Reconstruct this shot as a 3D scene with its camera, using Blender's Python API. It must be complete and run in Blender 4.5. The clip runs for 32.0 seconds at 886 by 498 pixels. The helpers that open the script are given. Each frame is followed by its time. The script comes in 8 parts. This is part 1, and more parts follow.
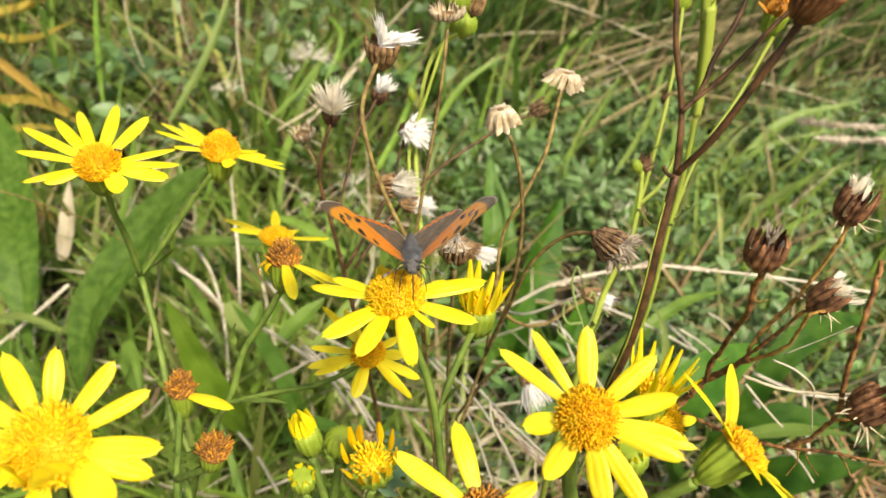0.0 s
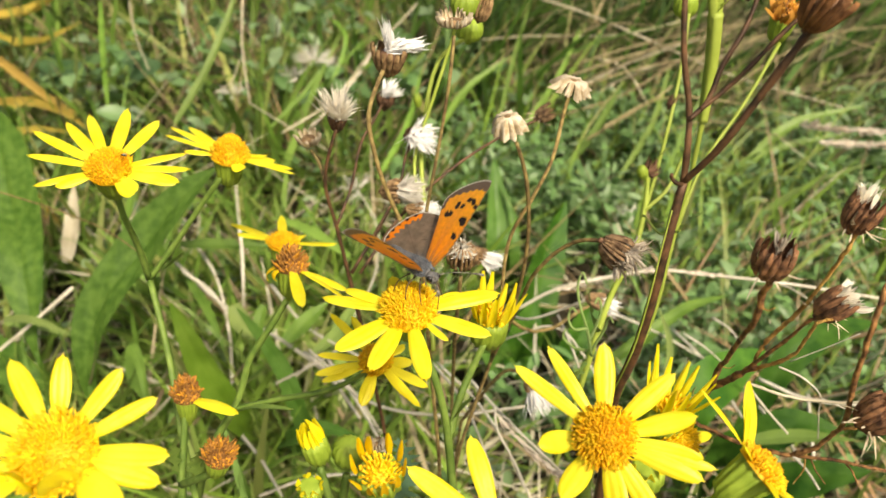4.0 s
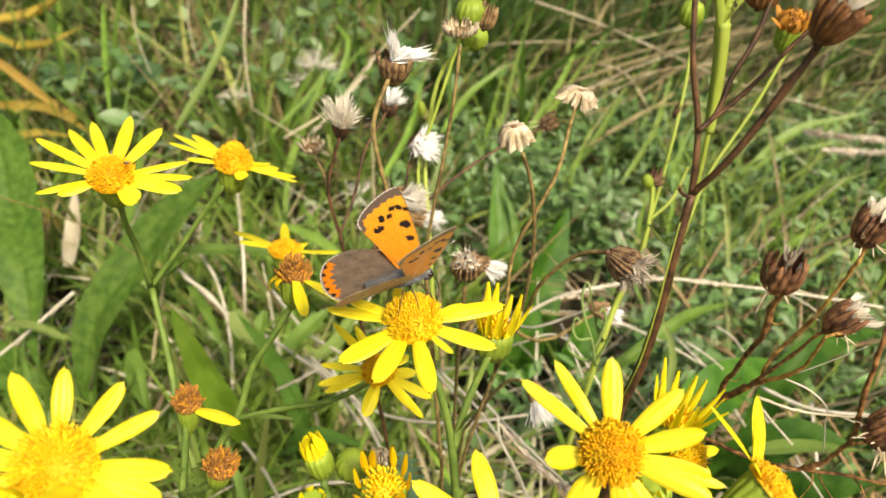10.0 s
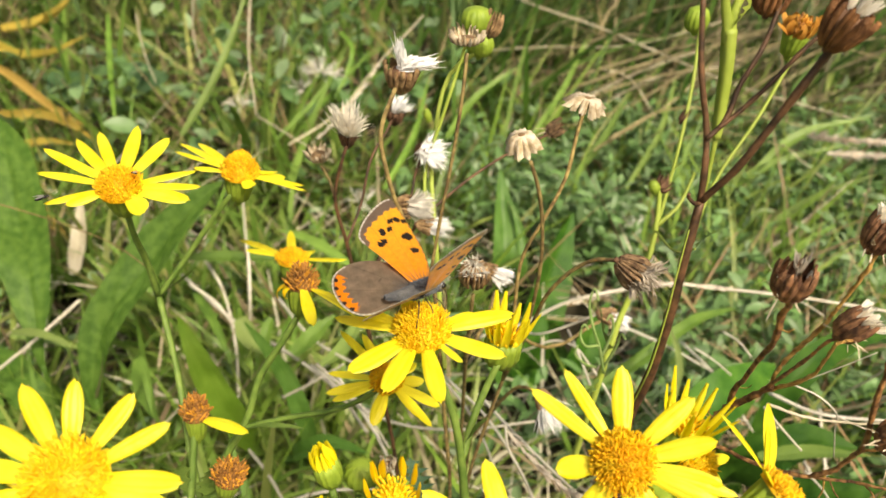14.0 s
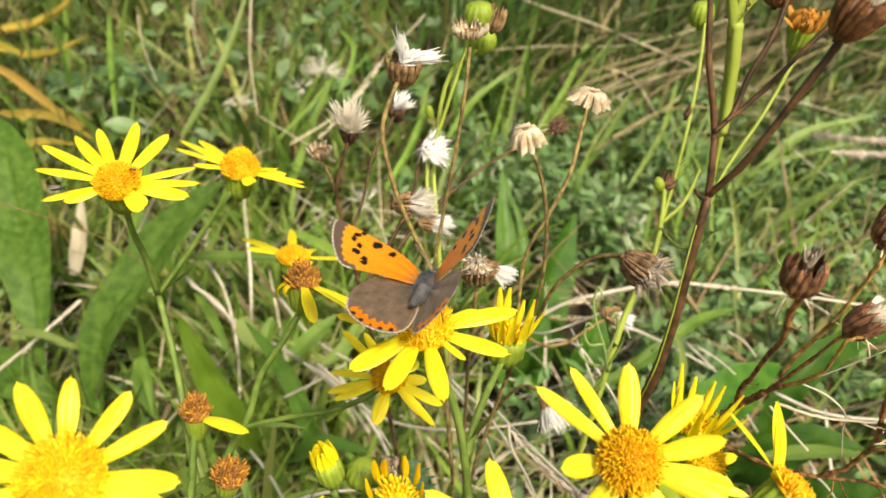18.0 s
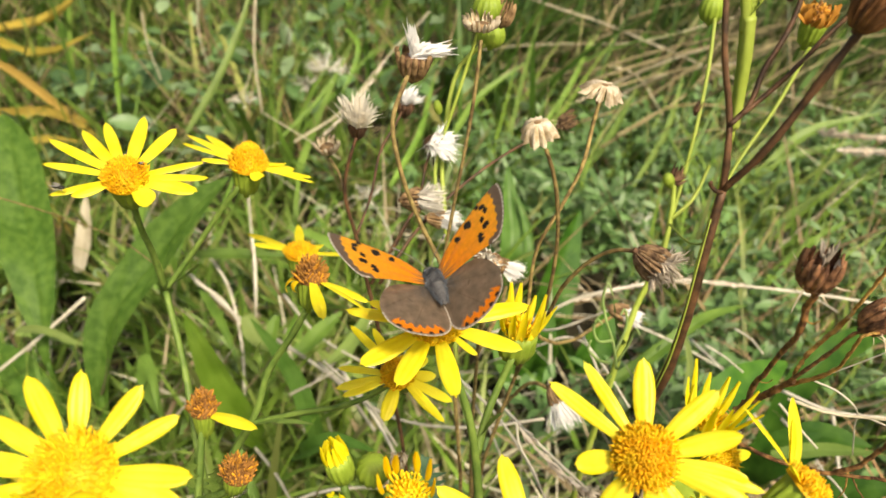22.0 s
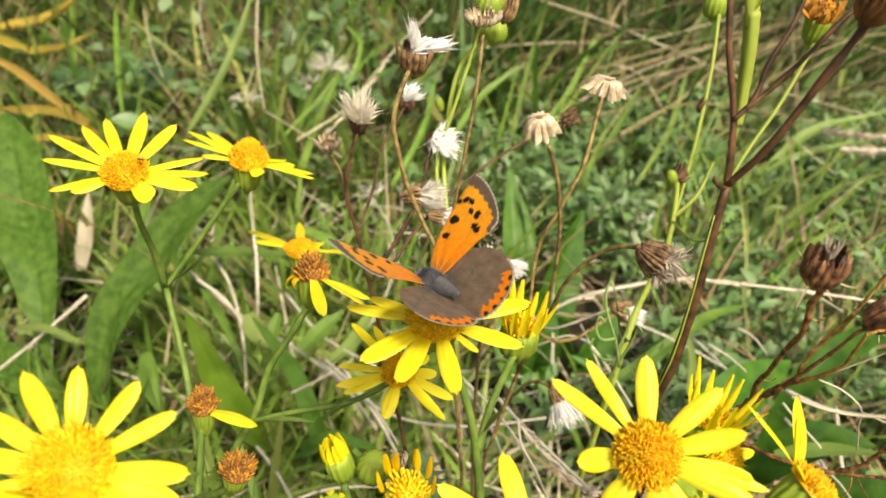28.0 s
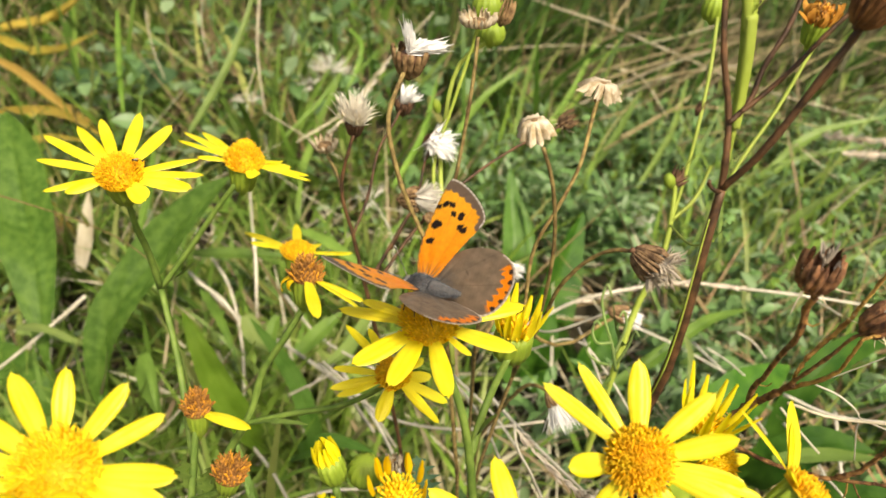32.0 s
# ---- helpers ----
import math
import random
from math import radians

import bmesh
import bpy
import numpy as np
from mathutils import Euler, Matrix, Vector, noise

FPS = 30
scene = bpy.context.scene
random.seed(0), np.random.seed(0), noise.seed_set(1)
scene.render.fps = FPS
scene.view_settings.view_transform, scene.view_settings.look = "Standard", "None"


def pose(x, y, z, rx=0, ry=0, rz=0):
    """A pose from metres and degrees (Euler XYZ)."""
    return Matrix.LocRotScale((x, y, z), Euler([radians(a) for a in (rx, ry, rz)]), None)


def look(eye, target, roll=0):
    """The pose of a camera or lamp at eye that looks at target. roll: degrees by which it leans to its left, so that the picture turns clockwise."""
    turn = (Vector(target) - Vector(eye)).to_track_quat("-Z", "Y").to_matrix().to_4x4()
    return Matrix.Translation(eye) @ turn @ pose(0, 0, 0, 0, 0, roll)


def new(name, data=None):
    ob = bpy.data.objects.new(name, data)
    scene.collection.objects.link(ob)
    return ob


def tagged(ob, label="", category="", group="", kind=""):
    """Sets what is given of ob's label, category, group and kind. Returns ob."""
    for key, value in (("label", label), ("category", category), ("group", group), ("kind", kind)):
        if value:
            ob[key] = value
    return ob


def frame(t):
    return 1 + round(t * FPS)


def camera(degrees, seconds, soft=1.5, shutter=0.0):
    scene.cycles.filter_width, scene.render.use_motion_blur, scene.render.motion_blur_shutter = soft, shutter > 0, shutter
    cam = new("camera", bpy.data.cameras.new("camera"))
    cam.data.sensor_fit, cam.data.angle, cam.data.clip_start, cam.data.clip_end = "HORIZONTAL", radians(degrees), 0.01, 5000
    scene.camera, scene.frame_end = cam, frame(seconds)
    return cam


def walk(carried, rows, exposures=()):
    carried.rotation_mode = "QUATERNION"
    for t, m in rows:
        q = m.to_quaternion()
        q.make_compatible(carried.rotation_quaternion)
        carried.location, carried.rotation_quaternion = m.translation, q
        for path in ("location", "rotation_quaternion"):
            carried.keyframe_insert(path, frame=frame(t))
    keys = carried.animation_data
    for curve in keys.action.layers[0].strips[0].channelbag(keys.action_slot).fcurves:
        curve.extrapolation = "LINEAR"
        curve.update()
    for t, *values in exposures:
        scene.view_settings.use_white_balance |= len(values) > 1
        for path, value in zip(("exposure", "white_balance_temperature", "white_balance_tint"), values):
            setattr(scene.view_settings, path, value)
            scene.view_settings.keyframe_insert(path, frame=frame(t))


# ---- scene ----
cam = camera(60, 32.0, soft=1.5)
PATH = [
    (0, pose(0.00227, -0.00341, 0.29184, 54.161, -0.402, -0.846)),
    (0.5, pose(0.00227, -0.00324, 0.29159, 54.096, -0.390, -0.704)),
    (1, pose(0.00232, -0.00282, 0.29193, 54.028, -0.477, -0.603)),
    (1.5, pose(0.00191, -0.00286, 0.29235, 54.037, -0.253, -0.645)),
    (2, pose(0.00119, -0.00260, 0.29201, 54.126, -0.297, -0.674)),
    (2.5, pose(0.00103, -0.00288, 0.29204, 54.213, -0.363, -0.708)),
    (3, pose(0.00148, -0.00323, 0.29265, 54.180, -0.460, -0.570)),
    (3.5, pose(0.00171, -0.00307, 0.29232, 54.245, -0.376, -0.592)),
    (5.5, pose(0.00222, -0.00283, 0.29234, 54.421, -0.567, -0.381)),
    (6, pose(0.00242, -0.00283, 0.29240, 54.362, -0.509, -0.368)),
    (6.5, pose(0.00176, -0.00224, 0.29216, 54.444, -0.663, -0.361)),
    (7, pose(0.00193, -0.00208, 0.29206, 54.439, -0.629, -0.320)),
    (7.5, pose(0.00155, -0.00192, 0.29213, 54.474, -0.716, -0.328)),
    (8, pose(0.00211, -0.00205, 0.29203, 54.499, -0.668, -0.298)),
    (8.5, pose(0.00181, -0.00190, 0.29226, 54.531, -0.626, -0.325)),
    (9, pose(0.00196, -0.00170, 0.29243, 54.561, -0.620, -0.330)),
    (9.5, pose(0.00164, -0.00169, 0.29276, 54.588, -0.613, -0.317)),
    (10, pose(0.00110, -0.00152, 0.29254, 54.632, -0.599, -0.386)),
    (10.5, pose(0.00134, -0.00155, 0.29238, 54.705, -0.521, -0.399)),
    (11, pose(0.00111, -0.00156, 0.29277, 54.730, -0.512, -0.332)),
    (11.5, pose(0.00125, -0.00130, 0.29252, 54.793, -0.377, -0.302)),
    (12, pose(0.00072, -0.00141, 0.29249, 54.803, -0.308, -0.341)),
    (12.5, pose(0.00063, -0.00111, 0.29240, 54.803, -0.160, -0.388)),
    (13, pose(0.00027, -0.00103, 0.29278, 54.841, -0.174, -0.371)),
    (13.5, pose(0.00053, -0.00105, 0.29251, 54.944, -0.224, -0.341)),
    (14, pose(0.00047, -0.00113, 0.29290, 55.000, -0.184, -0.326)),
    (14.5, pose(0.00069, -0.00091, 0.29220, 55.068, -0.084, -0.442)),
    (16.5, pose(0.00080, -0.00058, 0.29181, 55.151, -0.074, -0.364)),
    (17, pose(0.00114, -0.00044, 0.29135, 55.149, -0.070, -0.368)),
    (17.5, pose(0.00066, -0.00040, 0.29167, 55.129, -0.094, -0.341)),
    (18, pose(0.00031, -0.00014, 0.29134, 55.082, -0.058, -0.264)),
    (18.5, pose(-0.00012, -0.00012, 0.29128, 55.092, -0.079, -0.309)),
    (19, pose(-0.00032, -0.00010, 0.29100, 55.060, -0.096, -0.276)),
    (19.5, pose(-0.00020, -0.00011, 0.29069, 55.053, -0.083, -0.181)),
    (20, pose(-0.00010, -0.00020, 0.29070, 55.016, -0.037, -0.143)),
    (20.5, pose(-0.00020, -0.00004, 0.29063, 55.020, -0.036, -0.141)),
    (21, pose(-0.00058, 0.00007, 0.29046, 54.966, -0.100, -0.098)),
    (21.5, pose(-0.00086, 0.00008, 0.29061, 54.960, -0.049, -0.083)),
    (22, pose(-0.00093, 0.00026, 0.29034, 54.984, -0.007, -0.088)),
    (22.5, pose(-0.00083, -0.00000, 0.29028, 55.027, -0.042, -0.056)),
    (23, pose(0.00000, -0.00000, 0.29000, 55.000, 0.000, 0.000)),
    (23.5, pose(-0.00024, 0.00004, 0.28968, 55.018, -0.054, -0.021)),
    (24, pose(-0.00046, 0.00011, 0.28971, 54.964, -0.031, -0.025)),
    (24.5, pose(-0.00083, 0.00024, 0.28944, 54.974, -0.052, 0.013)),
    (25, pose(-0.00087, 0.00032, 0.28957, 54.928, -0.085, -0.005)),
    (25.5, pose(-0.00002, -0.00000, 0.28943, 54.879, 0.002, 0.013)),
    (27.5, pose(-0.00121, 0.00076, 0.28950, 54.923, -0.020, 0.088)),
    (28, pose(-0.00071, 0.00072, 0.28942, 54.957, 0.034, 0.124)),
    (28.5, pose(-0.00062, 0.00065, 0.28941, 54.962, 0.033, 0.177)),
    (29, pose(-0.00025, 0.00080, 0.28913, 55.021, 0.053, 0.163)),
    (29.5, pose(-0.00071, 0.00083, 0.28959, 55.065, 0.058, 0.177)),
    (30, pose(-0.00059, 0.00104, 0.28941, 55.063, 0.033, 0.211)),
    (30.5, pose(-0.00026, 0.00115, 0.28909, 55.109, -0.050, 0.216)),
    (31, pose(0.00008, 0.00108, 0.28909, 55.126, -0.033, 0.293)),
    (31.5, pose(0.00014, 0.00131, 0.28921, 55.132, -0.089, 0.346)),
    (32, pose(0.00045, 0.00119, 0.28915, 55.129, -0.128, 0.408)),
]
walk(cam, PATH, exposures=[(0.0, 0.8, 7600, 8), (32.0, 0.8, 7600, 8)])
cam.data.dof.use_dof = True
cam.data.dof.focus_distance = 0.116
cam.data.dof.aperture_fstop = 36

# ---- light: a bright, thinly overcast sky ----
SUN_EL, SUN_AZ = 52.0, 150.0
world = bpy.data.worlds.new("sky")
scene.world = world
world.use_nodes = True
wn = world.node_tree
sky = wn.nodes.new("ShaderNodeTexSky")
sky.sky_type, sky.sun_disc = "NISHITA", False
sky.sun_elevation, sky.sun_rotation = radians(SUN_EL), radians(SUN_AZ)
sky.dust_density, sky.ozone_density = 6.0, 0.6
wn.nodes["Background"].inputs["Strength"].default_value = 0.085
wn.links.new(sky.outputs["Color"], wn.nodes["Background"].inputs["Color"])
sun = new("sun", bpy.data.lights.new("sun", "SUN"))
sun.data.energy, sun.data.angle, sun.data.color = 2.8, radians(8), (1.0, 0.955, 0.88)
a, e = radians(SUN_AZ), radians(SUN_EL)
sun.matrix_world = look((math.sin(a) * math.cos(e) * 5, math.cos(a) * math.cos(e) * 5, math.sin(e) * 5), (0, 0, 0))

MM = 0.001
rng = np.random.default_rng(7)
rnd = random.Random(11)


# ---- materials ----
def material(name, c1, c2, rough=0.6, trans=0.0, scale=250.0, bump=0.15, vary="object", spread=0.25, c3=None, spec=0.3, attr=None):
    m = bpy.data.materials.new(name)
    m.use_nodes = True
    t = m.node_tree
    p = t.nodes["Principled BSDF"]
    out = t.nodes["Material Output"]
    p.inputs["Roughness"].default_value = rough
    p.inputs["Specular IOR Level"].default_value = spec
    tc = t.nodes.new("ShaderNodeTexCoord")
    n1 = t.nodes.new("ShaderNodeTexNoise")
    n1.inputs["Scale"].default_value, n1.inputs["Detail"].default_value = scale, 4
    t.links.new(tc.outputs["Object"], n1.inputs["Vector"])
    mix = t.nodes.new("ShaderNodeMix")
    mix.data_type = "RGBA"
    mix.inputs[6].default_value, mix.inputs[7].default_value = (*c1, 1), (*c2, 1)
    ramp = t.nodes.new("ShaderNodeMapRange")
    ramp.inputs["From Min"].default_value, ramp.inputs["From Max"].default_value = 0.35, 0.65
    t.links.new(n1.outputs["Fac"], ramp.inputs["Value"])
    t.links.new(ramp.outputs["Result"], mix.inputs[0])
    col = mix.outputs[2]
    if attr:
        at = t.nodes.new("ShaderNodeAttribute")
        at.attribute_name = attr
        mul = t.nodes.new("ShaderNodeMix")
        mul.data_type, mul.blend_type = "RGBA", "MULTIPLY"
        mul.inputs[0].default_value = 1.0
        t.links.new(at.outputs["Color"], mul.inputs[6])
        t.links.new(col, mul.inputs[7])
        col = mul.outputs[2]
    if vary == "island":
        r = t.nodes.new("ShaderNodeNewGeometry").outputs["Random Per Island"]
    else:
        r = t.nodes.new("ShaderNodeObjectInfo").outputs["Random"]
    if c3:
        m3 = t.nodes.new("ShaderNodeMix")
        m3.data_type = "RGBA"
        m3.inputs[7].default_value = (*c3, 1)
        pw = t.nodes.new("ShaderNodeMath")
        pw.operation, pw.inputs[1].default_value = "POWER", 3.0
        t.links.new(r, pw.inputs[0])
        t.links.new(pw.outputs[0], m3.inputs[0])
        t.links.new(col, m3.inputs[6])
        col = m3.outputs[2]
    hs = t.nodes.new("ShaderNodeHueSaturation")
    mr = t.nodes.new("ShaderNodeMapRange")
    mr.inputs["To Min"].default_value, mr.inputs["To Max"].default_value = 1 - spread, 1 + spread
    fr = t.nodes.new("ShaderNodeMath")
    fr.operation = "FRACT"
    ml = t.nodes.new("ShaderNodeMath")
    ml.operation, ml.inputs[1].default_value = "MULTIPLY", 7.31
    t.links.new(r, ml.inputs[0])
    t.links.new(ml.outputs[0], fr.inputs[0])
    t.links.new(fr.outputs[0], mr.inputs["Value"])
    t.links.new(mr.outputs["Result"], hs.inputs["Value"])
    t.links.new(col, hs.inputs["Color"])
    col = hs.outputs["Color"]
    t.links.new(col, p.inputs["Base Color"])
    if bump:
        n2 = t.nodes.new("ShaderNodeTexNoise")
        n2.inputs["Scale"].default_value, n2.inputs["Detail"].default_value = scale * 4, 3
        t.links.new(tc.outputs["Object"], n2.inputs["Vector"])
        b = t.nodes.new("ShaderNodeBump")
        b.inputs["Strength"].default_value, b.inputs["Distance"].default_value = bump, 0.0004
        t.links.new(n2.outputs["Fac"], b.inputs["Height"])
        t.links.new(b.outputs["Normal"], p.inputs["Normal"])
    if trans:
        tr = t.nodes.new("ShaderNodeBsdfTranslucent")
        t.links.new(col, tr.inputs["Color"])
        ms = t.nodes.new("ShaderNodeMixShader")
        ms.inputs[0].default_value = trans
        t.links.new(p.outputs[0], ms.inputs[1])
        t.links.new(tr.outputs[0], ms.inputs[2])
        t.links.new(ms.outputs[0], out.inputs["Surface"])
    return m


SOIL = material("soil_and_litter", (0.022, 0.019, 0.010), (0.055, 0.045, 0.024), 0.9, 0, 60, 0.6, spread=0.0)
GRASS = material("grass_blade", (0.100, 0.200, 0.026), (0.160, 0.28, 0.048), 0.5, 0.3, 40, 0.1, "island", 0.45, (0.26, 0.26, 0.08), 0.3)
TALL = material("tall_grass_blade", (0.046, 0.110, 0.014), (0.082, 0.165, 0.026), 0.5, 0.3, 40, 0.1, "island", 0.45, (0.22, 0.20, 0.07), 0.3)
RANK = material("rank_grass_blade", (0.032, 0.084, 0.011), (0.060, 0.130, 0.020), 0.5, 0.25, 40, 0.1, "island", 0.4, (0.12, 0.11, 0.04), 0.3)
FINE = material("fine_grass_blade", (0.16, 0.275, 0.03), (0.22, 0.35, 0.055), 0.45, 0.35, 40, 0.1, "island", 0.35, (0.36, 0.34, 0.15), 0.4)
PALESTRAW = material("pale_straw", (0.54, 0.49, 0.36), (0.66, 0.61, 0.48), 0.6, 0.2, 60, 0.2, "island", 0.3, (0.36, 0.29, 0.17))
DRYGRASS = material("dry_grass", (0.22, 0.16, 0.085), (0.35, 0.275, 0.16), 0.6, 0.2, 60, 0.2, "island", 0.35, (0.22, 0.15, 0.07))
DULLSTRAW = material("weathered_straw", (0.16, 0.128, 0.070), (0.31, 0.255, 0.155), 0.65, 0.15, 60, 0.2, "island", 0.45, (0.12, 0.17, 0.04))
RUSTSTRAW = material("rusty_straw", (0.30, 0.20, 0.105), (0.48, 0.37, 0.23), 0.65, 0.1, 60, 0.2, "island", 0.35, (0.26, 0.13, 0.05))
DOCK = material("dock_leaf", (0.024, 0.088, 0.008), (0.060, 0.150, 0.016), 0.55, 0.2, 140, 0.6, "object", 0.35, None, 0.2)
CLOVER = material("herb_leaflet", (0.095, 0.19, 0.058), (0.145, 0.26, 0.092), 0.4, 0.35, 120, 0.2, "island", 0.4, (0.27, 0.36, 0.20), 0.4)
TREFOIL = material("trefoil_leaflet", (0.118, 0.235, 0.066), (0.175, 0.31, 0.105), 0.4, 0.35, 120, 0.2, "island", 0.35, (0.24, 0.33, 0.18), 0.45)
PLANTAIN = material("plantain_leaf", (0.054, 0.128, 0.014), (0.115, 0.215, 0.034), 0.5, 0.25, 260, 1.0, "object", 0.2, None, 0.25)
YOUNGLEAF = material("young_plantain_leaf", (0.125, 0.24, 0.020), (0.195, 0.33, 0.04), 0.42, 0.3, 90, 0.4, "object", 0.2, None, 0.35)
FRESHLEAF = material("fresh_leaf", (0.070, 0.170, 0.022), (0.120, 0.245, 0.045), 0.45, 0.25, 120, 0.4, "object", 0.15, None, 0.35)
YELLOWLEAF = material("yellowed_leaf", (0.36, 0.29, 0.05), (0.56, 0.44, 0.08), 0.5, 0.25, 60, 0.3, "object", 0.2, (0.36, 0.24, 0.07))
PETAL = material("ray_petal", (0.86, 0.73, 0.022), (0.91, 0.80, 0.05), 0.42, 0.35, 220, 0.3, "object", 0.07, None, 0.4)
GOLDRAY = material("golden_ray", (0.80, 0.50, 0.012), (0.86, 0.60, 0.02), 0.5, 0.25, 300, 0.2, "object", 0.1)
DISC = material("disc_floret", (0.80, 0.40, 0.011), (0.91, 0.62, 0.025), 0.6, 0.2, 500, 0.2, "island", 0.2)
YDISC = material("young_floret", (0.80, 0.47, 0.013), (0.90, 0.65, 0.028), 0.6, 0.15, 500, 0.2, "island", 0.2)
SPENT = material("spent_floret", (0.20, 0.085, 0.02), (0.34, 0.16, 0.04), 0.8, 0.0, 500, 0.3, "island", 0.45, (0.60, 0.27, 0.02))
WITHERED = material("withered_floret", (0.50, 0.20, 0.02), (0.70, 0.36, 0.05), 0.7, 0.1, 500, 0.3, "island", 0.4, (0.26, 0.12, 0.04))
BRACT = material("green_bract", (0.19, 0.28, 0.03), (0.265, 0.36, 0.045), 0.5, 0.1, 400, 0.2, "object", 0.15)
STEM = material("green_stem", (0.095, 0.165, 0.030), (0.175, 0.26, 0.052), 0.5, 0.05, 350, 0.5, "object", 0.05)
BLUELEAF = material("blue_green_leaf", (0.07, 0.15, 0.08), (0.12, 0.21, 0.12), 0.5, 0.15, 200, 0.4, "object", 0.1)
REDSTEM = material("red_brown_stem", (0.10, 0.043, 0.017), (0.42, 0.21, 0.075), 0.6, 0, 900, 0.9, "object", 0.2)
OCHRETWIG = material("ochre_twig", (0.26, 0.125, 0.030), (0.64, 0.39, 0.11), 0.6, 0, 900, 0.9, "object", 0.15)
SPIKE = material("buff_spikelet", (0.64, 0.55, 0.45), (0.80, 0.72, 0.62), 0.7, 0.2, 300, 0.3, "island", 0.15)
GREYGREEN = material("grey_green_lobe", (0.19, 0.30, 0.08), (0.28, 0.38, 0.14), 0.55, 0.1, 200, 0.3, "object", 0.1)
LIMESTEM = material("lime_stem", (0.27, 0.35, 0.05), (0.35, 0.43, 0.08), 0.5, 0.1, 150, 0.3, "object", 0.1)
DARKSTEM = material("dark_brown_stem", (0.038, 0.022, 0.012), (0.14, 0.070, 0.033), 0.5, 0, 500, 0.3, "object", 0.2)
TANSTEM = material("tan_stem", (0.13, 0.085, 0.035), (0.36, 0.27, 0.10), 0.6, 0, 700, 0.6, "object", 0.25)
WHITESTRAW = material("bleached_straw", (0.44, 0.40, 0.31), (0.72, 0.67, 0.56), 0.6, 0.1, 80, 0.4, "object", 0.2)
ARCHSTRAW = material("tan_straw", (0.20, 0.155, 0.072), (0.40, 0.33, 0.18), 0.65, 0.1, 60, 0.4, "object", 0.45)
STRAW = material("straw", (0.42, 0.37, 0.25), (0.56, 0.50, 0.37), 0.6, 0.1, 80, 0.3, "object", 0.25)
DRYBRACT = material("dry_bract", (0.13, 0.075, 0.035), (0.40, 0.26, 0.13), 0.7, 0, 800, 0.4, "object", 0.2)
CRUMPLED = material("crumpled_bract", (0.07, 0.038, 0.02), (0.30, 0.19, 0.10), 0.75, 0, 1100, 0.8, "object", 0.25)
PALEBRACT = material("pale_bract", (0.34, 0.26, 0.15), (0.68, 0.59, 0.45), 0.7, 0.1, 800, 0.3, "object", 0.15)
RUSTBRACT = material("rusty_bract", (0.080, 0.036, 0.020), (0.32, 0.155, 0.075), 0.7, 0, 900, 0.6, "object", 0.35)
CHESTNUT = material("chestnut_bract", (0.10, 0.042, 0.016), (0.30, 0.135, 0.050), 0.7, 0.05, 500, 0.6, "object", 0.3)
DARKBRACT = material("dark_bract", (0.06, 0.032, 0.02), (0.17, 0.09, 0.05), 0.7, 0, 450, 0.5, "object", 0.2)
PAPPUS = material("pappus_hair", (0.90, 0.89, 0.87), (0.95, 0.945, 0.93), 0.6, 0.3, 300, 0, "object", 0.05)
MATTED = material("matted_hair", (0.34, 0.28, 0.21), (0.56, 0.50, 0.42), 0.7, 0.2, 300, 0, "object", 0.08)
SILVER = material("silver_hair", (0.62, 0.58, 0.50), (0.84, 0.81, 0.75), 0.6, 0.25, 300, 0, "object", 0.06)
CREAMPAPPUS = material("cream_pappus", (0.86, 0.80, 0.68), (0.94, 0.90, 0.80), 0.6, 0.45, 300, 0, "object", 0.08)


# ---- mesh helpers ----
class Shape:
    """Collects vertices and faces of one mesh."""

    def __init__(self):
        self.v, self.f, self.c = [], [], []

    def add(self, verts, faces):
        o = len(self.v)
        self.v.extend(tuple(p) for p in verts)
        self.f.extend(tuple(i + o for i in f) for f in faces)
        return self


def mesh_of(name, shape, mat, origin=(0, 0, 0)):
    me = bpy.data.meshes.new(name)
    v = np.array(shape.v, float).reshape(-1, 3) - np.array(origin, float)
    me.from_pydata(v.tolist(), [], shape.f)
    me.polygons.foreach_set("use_smooth", [True] * len(me.polygons))
    me.materials.append(mat)
    me.update()
    return me


def part(name, shape, mat, parent, label="", local=False):
    """One mesh under a thing or a part; local: its points are in the parent's space."""
    origin = (0, 0, 0) if local else parent.location
    ob = new(name, mesh_of(name, shape, mat, origin))
    ob.parent = parent
    return tagged(ob, label)


def thing(name, base, label, category, group="", kind=""):
    ob = new(name)
    ob.empty_display_size = 0.005
    ob.location = base
    return tagged(ob, label, category, group, kind)


def lone(name, shape, mat, base, label, category, group="", kind=""):
    ob = new(name, mesh_of(name, shape, mat, base))
    ob.location = base
    return tagged(ob, label, category, group, kind)


def smooth_line(pts, per=5):
    """A smooth line through the points, which may lie at uneven steps."""
    p = [Vector(q) for q in pts]
    if len(p) < 3:
        return [p[0].lerp(p[-1], i / per) for i in range(per + 1)]
    gap = [max((b - a).length, 1e-7) for a, b in zip(p, p[1:])]
    way = [(b - a) / g for a, b, g in zip(p, p[1:], gap)]
    slope = [way[0]] + [(way[i] * gap[i - 1] + way[i - 1] * gap[i]) / (gap[i] + gap[i - 1]) for i in range(1, len(way))] + [way[-1]]
    out = []
    for i, g in enumerate(gap):
        for k in range(per):
            t = k / per
            out.append(p[i] * (2 * t ** 3 - 3 * t * t + 1) + slope[i] * g * (t ** 3 - 2 * t * t + t) + p[i + 1] * (3 * t * t - 2 * t ** 3) + slope[i + 1] * g * (t ** 3 - t * t))
    return out + [p[-1]]


